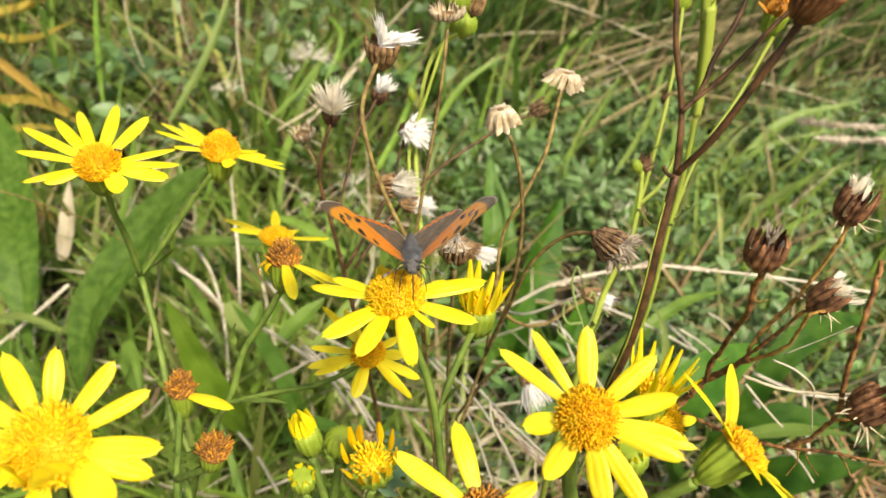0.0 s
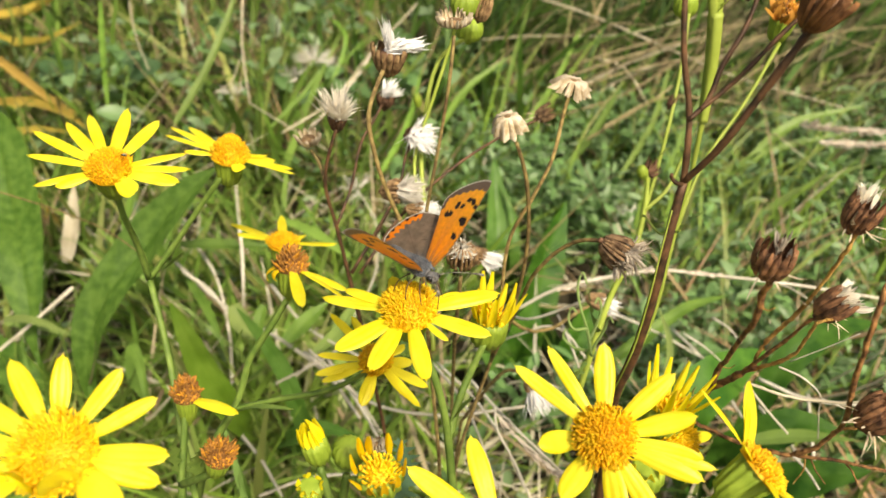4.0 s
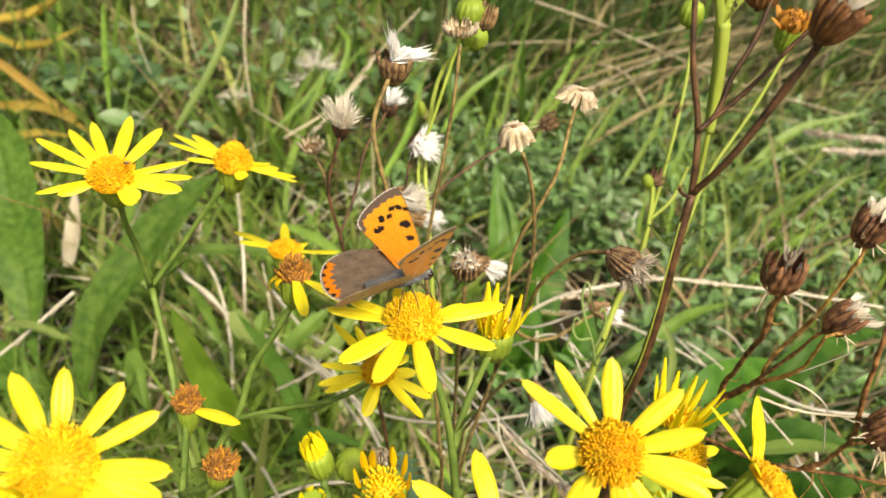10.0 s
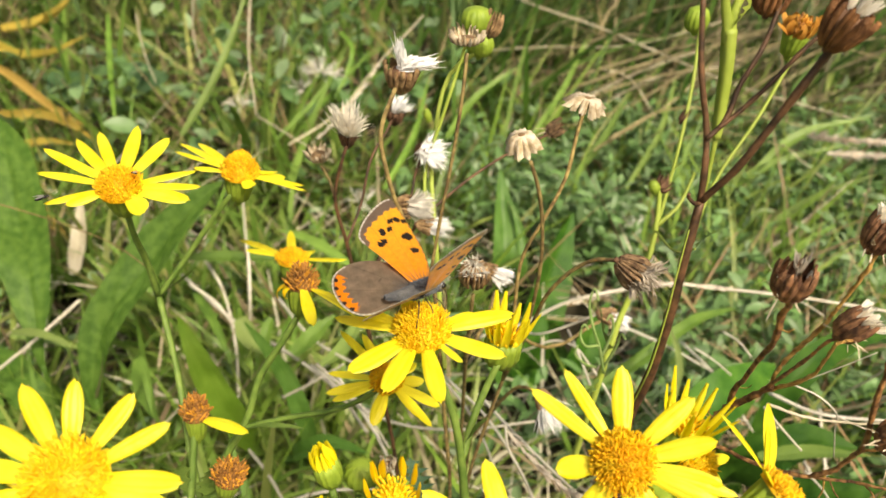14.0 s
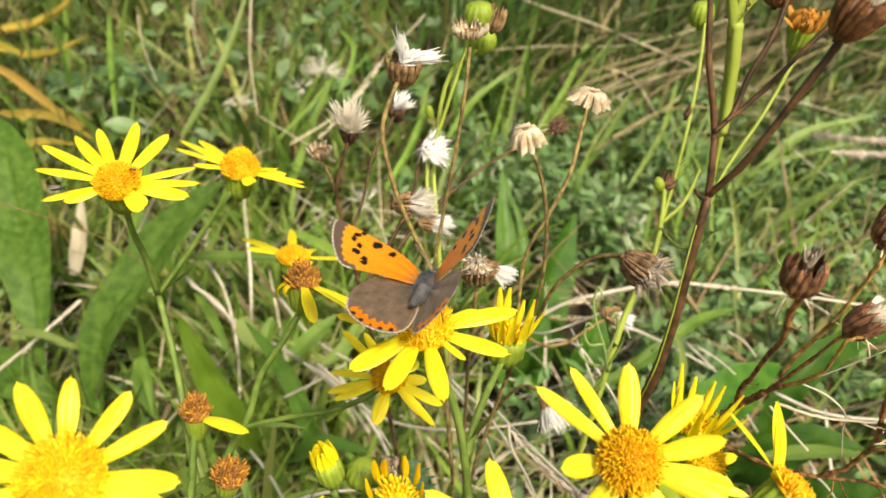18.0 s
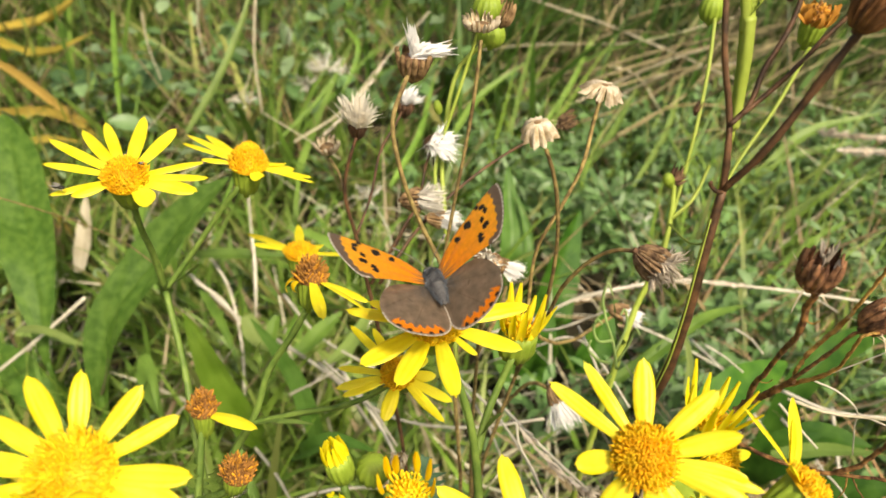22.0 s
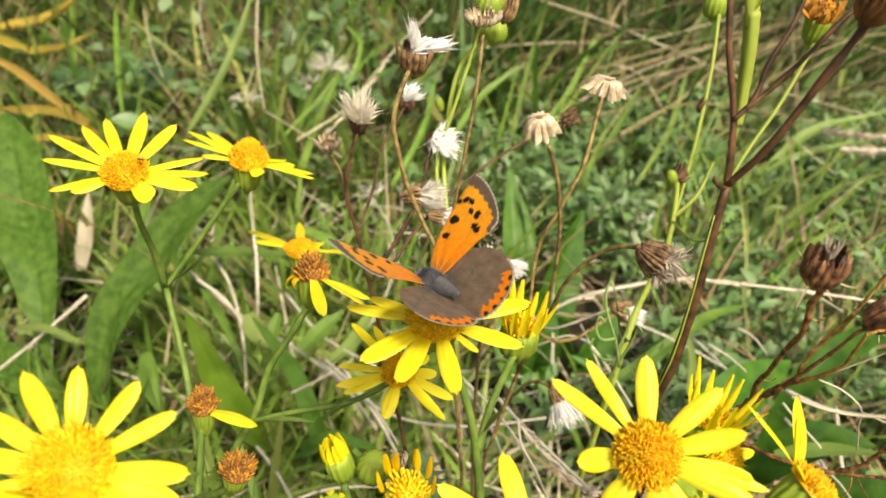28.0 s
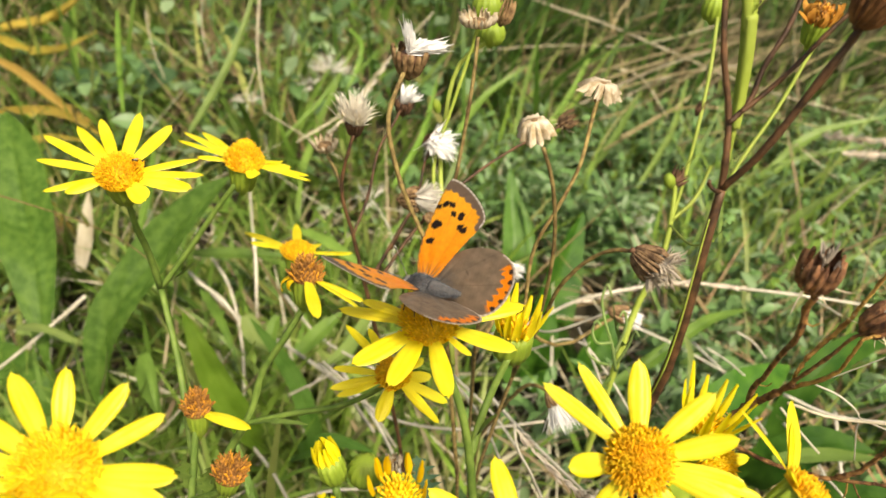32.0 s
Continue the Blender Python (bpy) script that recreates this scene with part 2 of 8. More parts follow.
def tube(pts, r0, r1=None, seg=7, per=5, rough=0.06, ribs=0.0, shape=None):
    """A tapered, slightly uneven stem along the points; radii in mm."""
    s = shape or Shape()
    line = smooth_line(pts, per)
    r1 = r0 if r1 is None else r1
    verts, faces = [], []
    n = len(line)
    up = Vector((0.31, 0.17, 0.93))
    for i, p in enumerate(line):
        d = (line[min(i + 1, n - 1)] - line[max(i - 1, 0)]).normalized()
        x = up.cross(d)
        x = x.normalized() if x.length > 1e-4 else Vector((1, 0, 0))
        y = d.cross(x)
        r = (r0 + (r1 - r0) * i / (n - 1)) * MM * (1 + rnd.uniform(-rough, rough) * 0.35)
        for k in range(seg):
            a = 2 * math.pi * k / seg
            rr = r * (1 + ribs * (1 if k % 2 else -1))
            verts.append(p + x * math.cos(a) * rr + y * math.sin(a) * rr)
    for i in range(n - 1):
        for k in range(seg):
            k2 = (k + 1) % seg
            faces.append((i * seg + k, i * seg + k2, (i + 1) * seg + k2, (i + 1) * seg + k))
    faces.append(tuple(range(seg))[::-1])
    faces.append(tuple((n - 1) * seg + k for k in range(seg)))
    return s.add(verts, faces)


def twig(pts, r0, r1):
    """A dry, crooked twig: wavering line, furrowed bark, small swellings at uneven steps."""
    line = smooth_line(pts, 5)
    bent = [p + Vector((rnd.uniform(-1, 1), rnd.uniform(-1, 1), rnd.uniform(-1, 1))) * r0 * 0.32 * MM if 0 < i < len(line) - 1 else p for i, p in enumerate(line)]
    s = Shape()
    tube(bent, r0, r1, 9, 2, 0.5, 0.13, s)
    for k in range(2, len(bent) - 2, 3):
        if rnd.random() < 0.5:
            d = (bent[k + 1] - bent[k - 1]).normalized() * r0 * 1.1 * MM
            tube([bent[k] - d, bent[k] - d * 0.4, bent[k] + d * 0.4, bent[k] + d], r0 * 0.85, r0 * 0.85, 7, 2, 0.6, 0.2, s)
    return s


def lathe(profile, seg=26, ribs=0, depth=0.0, shape=None, cap=True):
    """Turns (radius, height) in mm about z, with ribs pressed in."""
    s = shape or Shape()
    verts, faces = [], []
    for r, z in profile:
        for k in range(seg):
            a = 2 * math.pi * k / seg
            rr = r * (1 + depth * math.cos(ribs * a)) * MM
            verts.append((rr * math.cos(a), rr * math.sin(a), z * MM))
    n = len(profile)
    for i in range(n - 1):
        for k in range(seg):
            k2 = (k + 1) % seg
            faces.append((i * seg + k, i * seg + k2, (i + 1) * seg + k2, (i + 1) * seg + k))
    if cap:
        faces.append(tuple((n - 1) * seg + k for k in range(seg)))
    return s.add(verts, faces)


def strap(s, base, direction, side, length, width, curl=0.0, rows=7, cols=3, fold=0.15, tip=0.12, belly=0.55, twist=0.0):
    """A petal, bract or leaf: a bowed, folded strip that tapers to its tip. Lengths in metres; curl in degrees, up positive."""
    d, x = Vector(direction).normalized(), Vector(side).normalized()
    p = Vector(base)
    verts, faces = [], []
    step = length / rows
    for i in range(rows + 1):
        t = i / rows
        w = width * 0.5 * max(tip if i == rows else 0, (math.sin(math.pi * min(1, (0.12 + 0.88 * t)) ** (0.8 / max(belly, 0.2) * 0.75)) ** 0.6 if t < 1 else tip))
        up = x.cross(d).normalized()
        for k in range(cols + 1):
            u = 2 * k / cols - 1
            verts.append(p + x * u * w + up * fold * w * (abs(u) ** 1.5))
        q = Matrix.Rotation(radians(-curl / rows), 3, x) @ Matrix.Rotation(radians(twist / rows), 3, d)
        d = (q @ d).normalized()
        x = (q @ x).normalized()
        p = p + d * step
    c = cols + 1
    for i in range(rows):
        for k in range(cols):
            faces.append((i * c + k, i * c + k + 1, (i + 1) * c + k + 1, (i + 1) * c + k))
    return s.add(verts, faces)


def ray_petal(s, base, direction, side, length, width, curl, twist, r, rows=12, cols=8):
    """A ray floret: narrow at its foot, broadest past the middle, with a blunt, finely toothed tip and two shallow furrows."""
    d, x = Vector(direction).normalized(), Vector(side).normalized()
    p = Vector(base)
    verts, faces = [], []
    wave, phase, full, trough = r.uniform(0.02, 0.06), r.uniform(0, 6), r.uniform(0.46, 0.56), r.uniform(0.05, 0.3)
    for i in range(rows + 1):
        t = (i / rows) ** 0.9
        body = 0.60 + 0.40 * math.sin(min(1.0, t / full) * math.pi / 2)
        w = width * 0.5 * body * (1.0 if t < full else max(0.03, 1 - ((t - full) / (1 - full)) ** 2.1) ** 0.62)
        up = x.cross(d).normalized()
        for k in range(cols + 1):
            u = 2 * k / cols - 1
            z = w * (trough * abs(u) ** 1.6 - 0.10 * math.cos(u * math.pi * 3) * min(1.0, 5 * t * (1.02 - t))) + width * wave * math.sin(t * 5 + phase + u)
            back = (0.018 * abs(math.sin(u * math.pi * 1.5)) + 0.05 * u * u) * length if i == rows else 0.0
            verts.append(p + x * u * w + up * z - d * back)
        q = Matrix.Rotation(radians(-curl / rows), 3, x) @ Matrix.Rotation(radians(twist / rows), 3, d)
        d, x = (q @ d).normalized(), (q @ x).normalized()
        p = p + d * length * (((i + 1) / rows) ** 0.9 - t if i < rows else 0)
    c = cols + 1
    for i in range(rows):
        for k in range(cols):
            faces.append((i * c + k, i * c + k + 1, (i + 1) * c + k + 1, (i + 1) * c + k))
    return s.add(verts, faces)


def axis_pose(pos, n):
    """A pose whose z is n, with x as near to the world's x as it can be."""
    z = Vector(n).normalized()
    x = (Vector((1, 0, 0)) - z * z.x).normalized()
    y = z.cross(x)
    m = Matrix((x, y, z)).transposed().to_4x4()
    m.translation = pos
    return m


# ---- flower heads ----
def florets(R, height, count, size, tall, seed, ring=0.0, ragged=0.25):
    """A domed disc set with small tubular florets in spirals. mm."""
    r = random.Random(seed)
    s = lathe([(R, -0.3), (R * 0.98, height * 0.05), (R * 0.8, height * 0.36), (R * 0.5, height * 0.75), (R * 0.2, height * 0.96), (0.05, height)], 18)
    for i in range(count):
        q = math.sqrt((i + 0.5) / count)
        a = i * 2.39996 + r.uniform(-0.1, 0.1)
        rad, z = R * q, height * (1 - q * q)
        tiltn = Vector((math.cos(a) * q * 0.75, math.sin(a) * q * 0.75, 1)).normalized()
        tiltn = (tiltn + Vector((r.uniform(-ragged, ragged), r.uniform(-ragged, ragged), 0))).normalized()
        m = axis_pose(Vector((rad * math.cos(a), rad * math.sin(a), z)) * MM, tiltn)
        h, w = tall * r.uniform(0.85 - ragged, 1.05 + ragged) * (1 + ring * (q > 0.6)) * MM, size * r.uniform(0.8, 1.2) * MM
        ring0 = [m @ Vector((w * 0.55 * math.cos(b), w * 0.55 * math.sin(b), 0)) for b in (0, 1.257, 2.513, 3.77, 5.027)]
        ring1 = [m @ Vector((w * math.cos(b), w * math.sin(b), h * r.uniform(0.8, 1.1))) for b in (0, 1.257, 2.513, 3.77, 5.027)]
        top = [m @ Vector((0, 0, h * r.uniform(0.75, 1.5)))]
        s.add(ring0 + ring1 + top, [(k, (k + 1) % 5, 5 + (k + 1) % 5, 5 + k) for k in range(5)] + [(5 + k, 5 + (k + 1) % 5, 10) for k in range(5)])
    return s


def cup(R, h, ribs=13, depth=0.07, flare=1.0):
    return lathe([(0.5, -h - 0.8), (0.65, -h), (R * 0.56, -h * 0.88), (R * 0.72, -h * 0.5), (R * 0.80, -h * 0.2), (R * 0.86 * flare, 0.1), (R * 0.8 * flare, 0.3)], 52, ribs, depth)


def flower_head(plant, pos, n, R, petals, label="", disc="open", h=5.0, dome=3.0, droop=-10.0, seed=0):
    """A daisy-like head: ribbed green cup, disc of florets, ray petals as (turn in degrees, reach and width in mm, lift in degrees if any)."""
    r = random.Random(seed * 17 + 5)
    hd = new("flower_head", mesh_of("flower_head", cup(R, h), BRACT))
    hd.parent = plant
    hd.matrix_basis = Matrix.Translation(-plant.location) @ axis_pose(pos, n)
    tagged(hd, label)
    if disc == "open":
        part("disc", florets(R, dome, 760, 0.12, 0.62, seed, 0.25, 0.35), DISC, hd, "orange-yellow disc of tiny florets", True)
    elif disc == "young":
        part("disc", florets(R, dome, 760, 0.115, 0.62, seed, 0.7), YDISC, hd, "golden disc with outer florets standing up", True)
    elif disc == "spent":
        part("disc", florets(R * 0.92, dome * 1.5, 230, 0.19, 1.05, seed, 0.0, 0.6), SPENT, hd, "withered rusty brown disc", True)
    elif disc == "withered":
        part("disc", florets(R * 0.8, dome, 70, 0.3, 1.1, seed), WITHERED, hd, "shrivelled orange disc", True)
        for k in range(15):
            a = radians(k * 24 + r.uniform(-9, 9))
            out = Vector((math.cos(a), math.sin(a), 0))
            curled = strap(Shape(), out * R * 0.8 * MM, out * r.uniform(0.1, 0.6) + Vector((0, 0, 1)), Vector((-math.sin(a), math.cos(a), 0)), r.uniform(3.0, 4.6) * MM, 1.5 * MM, r.uniform(-60, 110), 7, 2, 0.6, 0.3, 0.6, r.uniform(-70, 70))
            part("petal", curled, WITHERED, hd, "shrivelled orange ray", True)
    for ang, reach, broad, *lift in petals:
        a = radians(ang)
        d = Vector((math.cos(a), math.sin(a), 0))
        base = d * R * 0.86 * MM + Vector((0, 0, 0.25 * MM))
        s = Shape()
        bow = droop + r.uniform(-8, 4)
        up = radians((lift[0] if lift else 0.0) - bow * 0.5 + r.uniform(-2, 2))
        dd = d * math.cos(up) + Vector((0, 0, math.sin(up)))
        side = Vector((-math.sin(a), math.cos(a), 0)) + Vector((0, 0, r.uniform(-0.2, 0.2)))
        ray_petal(s, base, dd, side, (reach - R * 0.86) * MM, broad * MM, bow, r.uniform(-14, 14), r)
        part("petal", s, PETAL, hd, "", True)
    return hd


def bud_head(plant, pos, n, R, h, teeth=0, tooth=3.0, label="", spread=0.1, closed=True, seed=0, inner=0.7, broad=1.25, rays=None):
    """A green bud, closed or with rolled yellow rays standing up from it."""
    r = random.Random(seed + 3)
    prof = [(0.5, -h - 0.6), (0.8, -h), (R * 0.8, -h * 0.85), (R, -h * 0.5), (R * 0.98, -h * 0.2)]
    prof += [(R * 0.8, 0.5), (R * 0.45, 1.0), (0.1, 1.15)] if closed else [(R * 0.92, 0.3), (R * 0.7, 0.4)]
    hd = new("bud", mesh_of("bud", lathe(prof, 52, 13, 0.06), BRACT))
    hd.parent = plant
    hd.matrix_basis = Matrix.Translation(-plant.location) @ axis_pose(pos, n)
    tagged(hd, label)
    for k in range(teeth):
        a = 2 * math.pi * k / teeth + r.uniform(-0.15, 0.15)
        d = Vector((math.cos(a), math.sin(a), 0))
        s = Shape()
        lean = Vector((0, 0, 1)) + d * (spread + r.uniform(-0.12, 0.12))
        strap(s, d * R * inner * MM, lean, Vector((-math.sin(a), math.cos(a), 0)), tooth * r.uniform(0.75, 1.1) * MM, broad * MM, r.uniform(-10, 14), 6, 4, 0.9, 0.35, 0.7, r.uniform(-20, 20))
        part("petal", s, rays or PETAL, hd, "rolled yellow ray", True)
    if teeth and not closed and spread > 0.12:
        part("disc", florets(R * 0.75, 1.2, 70, 0.22, 0.8, seed, 0.5), YDISC, hd, "", True)
    return hd


def hairs(count, length, spread, lean, width=0.16, start=1.0, seed=0, curl=30):
    """A tuft of silky hairs stuck together in pointed locks, mm."""
    r = random.Random(seed + 29)
    s = Shape()
    locks = max(6, count // 5)
    loose = min(1.3, curl / 35)
    for k in range(locks):
        a = r.uniform(0, 2 * math.pi)
        q = math.sqrt(r.random())
        d0 = (Vector((math.cos(a), math.sin(a), 0)) * q * spread + Vector(lean) + Vector((0, 0, 0.4))).normalized()
        bend, long = r.uniform(-curl, curl), length * r.uniform(0.6, 1.1)
        side0 = d0.cross(Vector((r.uniform(-1, 1), r.uniform(-1, 1), r.uniform(-1, 1)))).normalized()
        for j in range(8):
            o = Vector((r.uniform(-1, 1), r.uniform(-1, 1), r.uniform(-1, 1)))
            base = (Vector((math.cos(a), math.sin(a), 0)) * q * start + o * 0.22) * MM
            if j < 2:
                strap(s, base, d0 + o * 0.08, side0 + o * 0.5, long * r.uniform(0.7, 1.0) * MM, width * 3.6 * MM, bend, 5, 2, 0.9, 0.05, 0.45, r.uniform(-50, 50))
            else:
                strap(s, base, d0 + o * (0.14 if j < 7 else 0.45) * loose, side0 + o * 0.5, long * r.uniform(0.75, 1.1) * MM, width * r.uniform(0.5, 1.0) * MM, bend + r.uniform(-18, 18), 5, 1, 0, 0.12, 0.6, r.uniform(-30, 30))
    return s


def shell_bract(profile, angle, width, r, ridge=0.10, ragged=0.1):
    """One bract of a dry head: a ribbed strip that follows the profile (radius, height, share of its width), mm."""
    s = Shape()
    verts, faces = [], []
    k0, lift = r.uniform(1 - ragged, 1 + ragged * 0.6), r.uniform(-ragged, ragged) * 2
    skew = r.uniform(-0.25, 0.25) * width
    n = len(profile)
    for i, (rad, z, share) in enumerate(profile):
        t = i / (n - 1)
        rr = rad * (1 + (k0 - 1) * t)
        for j, u in enumerate((-1, -0.5, 0, 0.5, 1)):
            a = angle + u * width * share + skew * t
            out = rr * (1 + (ridge if u == 0 else -ridge * 0.7 if abs(u) == 1 else 0.0))
            verts.append((out * math.cos(a) * MM, out * math.sin(a) * MM, (z + lift * t * t) * MM))
    for i in range(n - 1):
        for j in range(4):
            faces.append((i * 5 + j, i * 5 + j + 1, (i + 1) * 5 + j + 1, (i + 1) * 5 + j))
    return s.add(verts, faces)


def seed_head(plant, pos, n, kind, R=2.2, h=4.0, mat=None, tuft=None, tuft_mat=None, label="", seed=0, bracts=14):
    """A dry head of bracts: a goblet, a closed claw, a parasol (bent down) or a flat crown, with tufts of hairs if any."""
    r = random.Random(seed * 3 + 1)
    mat = mat or DRYBRACT
    if kind == "parasol":
        core = [(0.4, -2.8), (0.6, -1.2), (0.9, -0.2), (0.8, 0.35), (0.05, 0.5)]
        prof = [(0.25, 0.4, 1.6), (1.0, 0.42, 1.2), (R * 0.7, 0.22, 1.05), (R * 0.92, -h * 0.35, 1.0), (R * 1.10, -h * 0.75, 0.98), (R * 1.16, -h, 0.9)]
    elif kind == "crown":
        core = [(0.35, -h), (0.6, -h * 0.8), (R * 0.75, -h * 0.4), (R * 0.6, -0.1), (0.05, 0.0)]
        prof = [(0.4, -h * 0.9, 1.0), (R * 0.8, -h * 0.5, 0.95), (R * 1.0, -0.3, 0.9), (R * 1.08, 0.25, 0.75), (R * 1.12, 0.6, 0.5), (R * 1.14, 0.95, 0.1)]
    elif kind == "ball":
        core = [(0.35, -h - 0.5), (0.5, -h + 0.1), (R * 0.6, -h * 0.7), (R * 0.6, -h * 0.3), (0.05, 0.0)]
        prof = [(R * 0.42, -h, 0.9), (R * 0.85, -h * 0.75, 0.7), (R * 1.0, -h * 0.4, 0.55), (R * 0.98, -h * 0.1, 0.45), (R * 0.82, 0.45, 0.4), (R * 0.55, 0.9, 0.4), (R * 0.35, 1.0, 0.3)]
    elif kind == "spiky":
        core = [(0.35, -h - 0.5), (0.5, -h + 0.1), (R * 0.55, -h * 0.8), (R * 0.7, -h * 0.45), (R * 0.5, -h * 0.3), (0.05, -h * 0.25)]
        prof = [(R * 0.36, -h, 1.0), (R * 0.74, -h * 0.82, 1.0), (R * 0.93, -h * 0.5, 1.0), (R * 1.0, -h * 0.15, 0.98), (R * 0.98, 0.2, 0.8), (R * 0.94, 0.7, 0.4), (R * 0.9, 1.2, 0.05)]
    elif kind == "claw":
        core = [(0.35, -h - 0.5), (0.5, -h + 0.1), (R * 0.55, -h * 0.8), (R * 0.6, -h * 0.55), (0.05, -h * 0.5)]
        prof = [(R * 0.42, -h, 1.0), (R * 0.82, -h * 0.8, 0.98), (R * 0.97, -h * 0.5, 0.9), (R * 0.98, -h * 0.2, 0.8), (R * 0.92, 0.15, 0.62), (R * 0.82, 0.7, 0.4), (R * 0.74, 1.2, 0.08)]
    else:
        core = [(0.35, -h - 0.5), (0.5, -h + 0.1), (R * 0.55, -h * 0.75), (R * 0.68, -h * 0.35), (R * 0.5, -0.3), (0.05, -0.2)]
        prof = [(R * 0.36, -h, 1.0), (R * 0.66, -h * 0.8, 1.0), (R * 0.86, -h * 0.5, 0.97), (R * 1.0, -h * 0.2, 0.92), (R * 1.04, 0.05, 0.8), (R * 0.98, 0.5, 0.4)]
    hd = new("seed_head", mesh_of("seed_head", lathe(core, 14), DARKBRACT if mat != PALEBRACT else DRYBRACT))
    hd.parent = plant
    hd.matrix_basis = Matrix.Translation(-plant.location) @ axis_pose(pos, n)
    tagged(hd, label)
    for k in range(bracts):
        a = 2 * math.pi * k / bracts + r.uniform(-0.08, 0.08) * (2.5 if kind == "parasol" else 1)
        part("bract", shell_bract(prof, a, math.pi / bracts * {"goblet": 0.98, "parasol": 1.22}.get(kind, 1.04), r, {"parasol": 0.22, "claw": 0.13, "crown": 0.15}.get(kind, 0.12), {"parasol": 0.26, "spiky": 0.28, "claw": 0.24, "crown": 0.2}.get(kind, 0.15)), mat, hd, "", True)
    if kind == "spiky":
        for k in range(11):
            a = r.uniform(0, 2 * math.pi)
            out = Vector((math.cos(a), math.sin(a), 0))
            thread = strap(Shape(), out * R * 0.55 * MM + Vector((0, 0, -h * r.uniform(0.5, 0.9) * MM)), out + Vector((r.uniform(-0.5, 0.5), r.uniform(-0.5, 0.5), r.uniform(-0.9, 0.6))), Vector((-math.sin(a), math.cos(a), 0.3)), R * r.uniform(0.8, 1.9) * MM, R * 0.11 * MM, r.uniform(-70, 70), 5, 1, 0.2, 0.1, 0.5)
            part("loose_bract", thread, PALEBRACT, hd, "thin pale bract standing off", True)
    for i, tf in enumerate([tuft] if tuft and not isinstance(tuft, list) else tuft or []):
        part("pappus", hairs(*tf[:6], seed=seed + i * 7, curl=tf[7] if len(tf) > 6 else 35), tuft_mat or PAPPUS, hd, "tuft of silky white hairs" if not tuft_mat else "tuft of cream hairs", True)
    return hd


def toothed_leaf(plant, pts, width, mat=None, label="", lobes=5, seed=0):
    """A small lobed leaf along a line of points."""
    r = random.Random(seed + 71)
    s = Shape()
    line = smooth_line(pts, 8)
    n = len(line)
    verts, faces = [], []
    for i, p in enumerate(line):
        t = i / (n - 1)
        d = (line[min(i + 1, n - 1)] - line[max(i - 1, 0)]).normalized()
        x = d.cross(Vector((0.1, 0.2, 1))).normalized()
        w = width * MM * (math.sin(math.pi * (0.08 + 0.9 * t)) ** 0.7) * (1.0 + (0.75 if i % 3 == 1 else -0.45) * (lobes > 0)) * 0.5
        up = x.cross(d)
        verts += [p - x * w * r.uniform(0.8, 1.2) + up * w * 0.25, p, p + x * w * r.uniform(0.8, 1.2) + up * w * 0.25]
    for i in range(n - 1):
        for k in range(2):
            faces.append((i * 3 + k, i * 3 + k + 1, i * 3 + k + 4, i * 3 + k + 3))
    s.add(verts, faces)
    return part("leaf", s, mat or STEM, plant, label)


# ---- ground ----
def build_ground():
    s = Shape()
    k = np.linspace(-1, 1, 121)
    c = np.sinh(k * 6.2) / np.sinh(6.2) * 150
    verts, faces = [], []
    for y in c:
        for x in c:
            near = math.exp(-(x * x + y * y) / 4)
            z = (noise.noise(Vector((x * 9, y * 9, 0.3))) * 0.010 + noise.noise(Vector((x * 40, y * 40, 3.3))) * 0.003) * near - 0.004
            verts.append((x, y + 0.5, z))
    n = len(c)
    for i in range(n - 1):
        for j in range(n - 1):
            faces.append((i * n + j, i * n + j + 1, (i + 1) * n + j + 1, (i + 1) * n + j))
    s.add(verts, faces)
    lone("ground", s, SOIL, (0, 0, 0), "dark soil with brown litter under the meadow grass", "ground", kind="structure")


build_ground()


# ---- meadow: grass and herbs that nobody could count ----
def stuff_mesh(name, verts, quads, mat, label, category):
    me = bpy.data.meshes.new(name)
    me.vertices.add(len(verts))
    me.vertices.foreach_set("co", np.ascontiguousarray(verts, dtype=np.float32).ravel())
    nq = len(quads)
    me.loops.add(nq * 4)
    me.loops.foreach_set("vertex_index", np.ascontiguousarray(quads, dtype=np.int32).ravel())
    me.polygons.add(nq)
    me.polygons.foreach_set("loop_start", np.arange(nq, dtype=np.int32) * 4)
    me.polygons.foreach_set("use_smooth", np.ones(nq, dtype=bool))
    me.materials.append(mat)
    me.update(calc_edges=True)
    return tagged(new(name, me), label, category, kind="stuff")


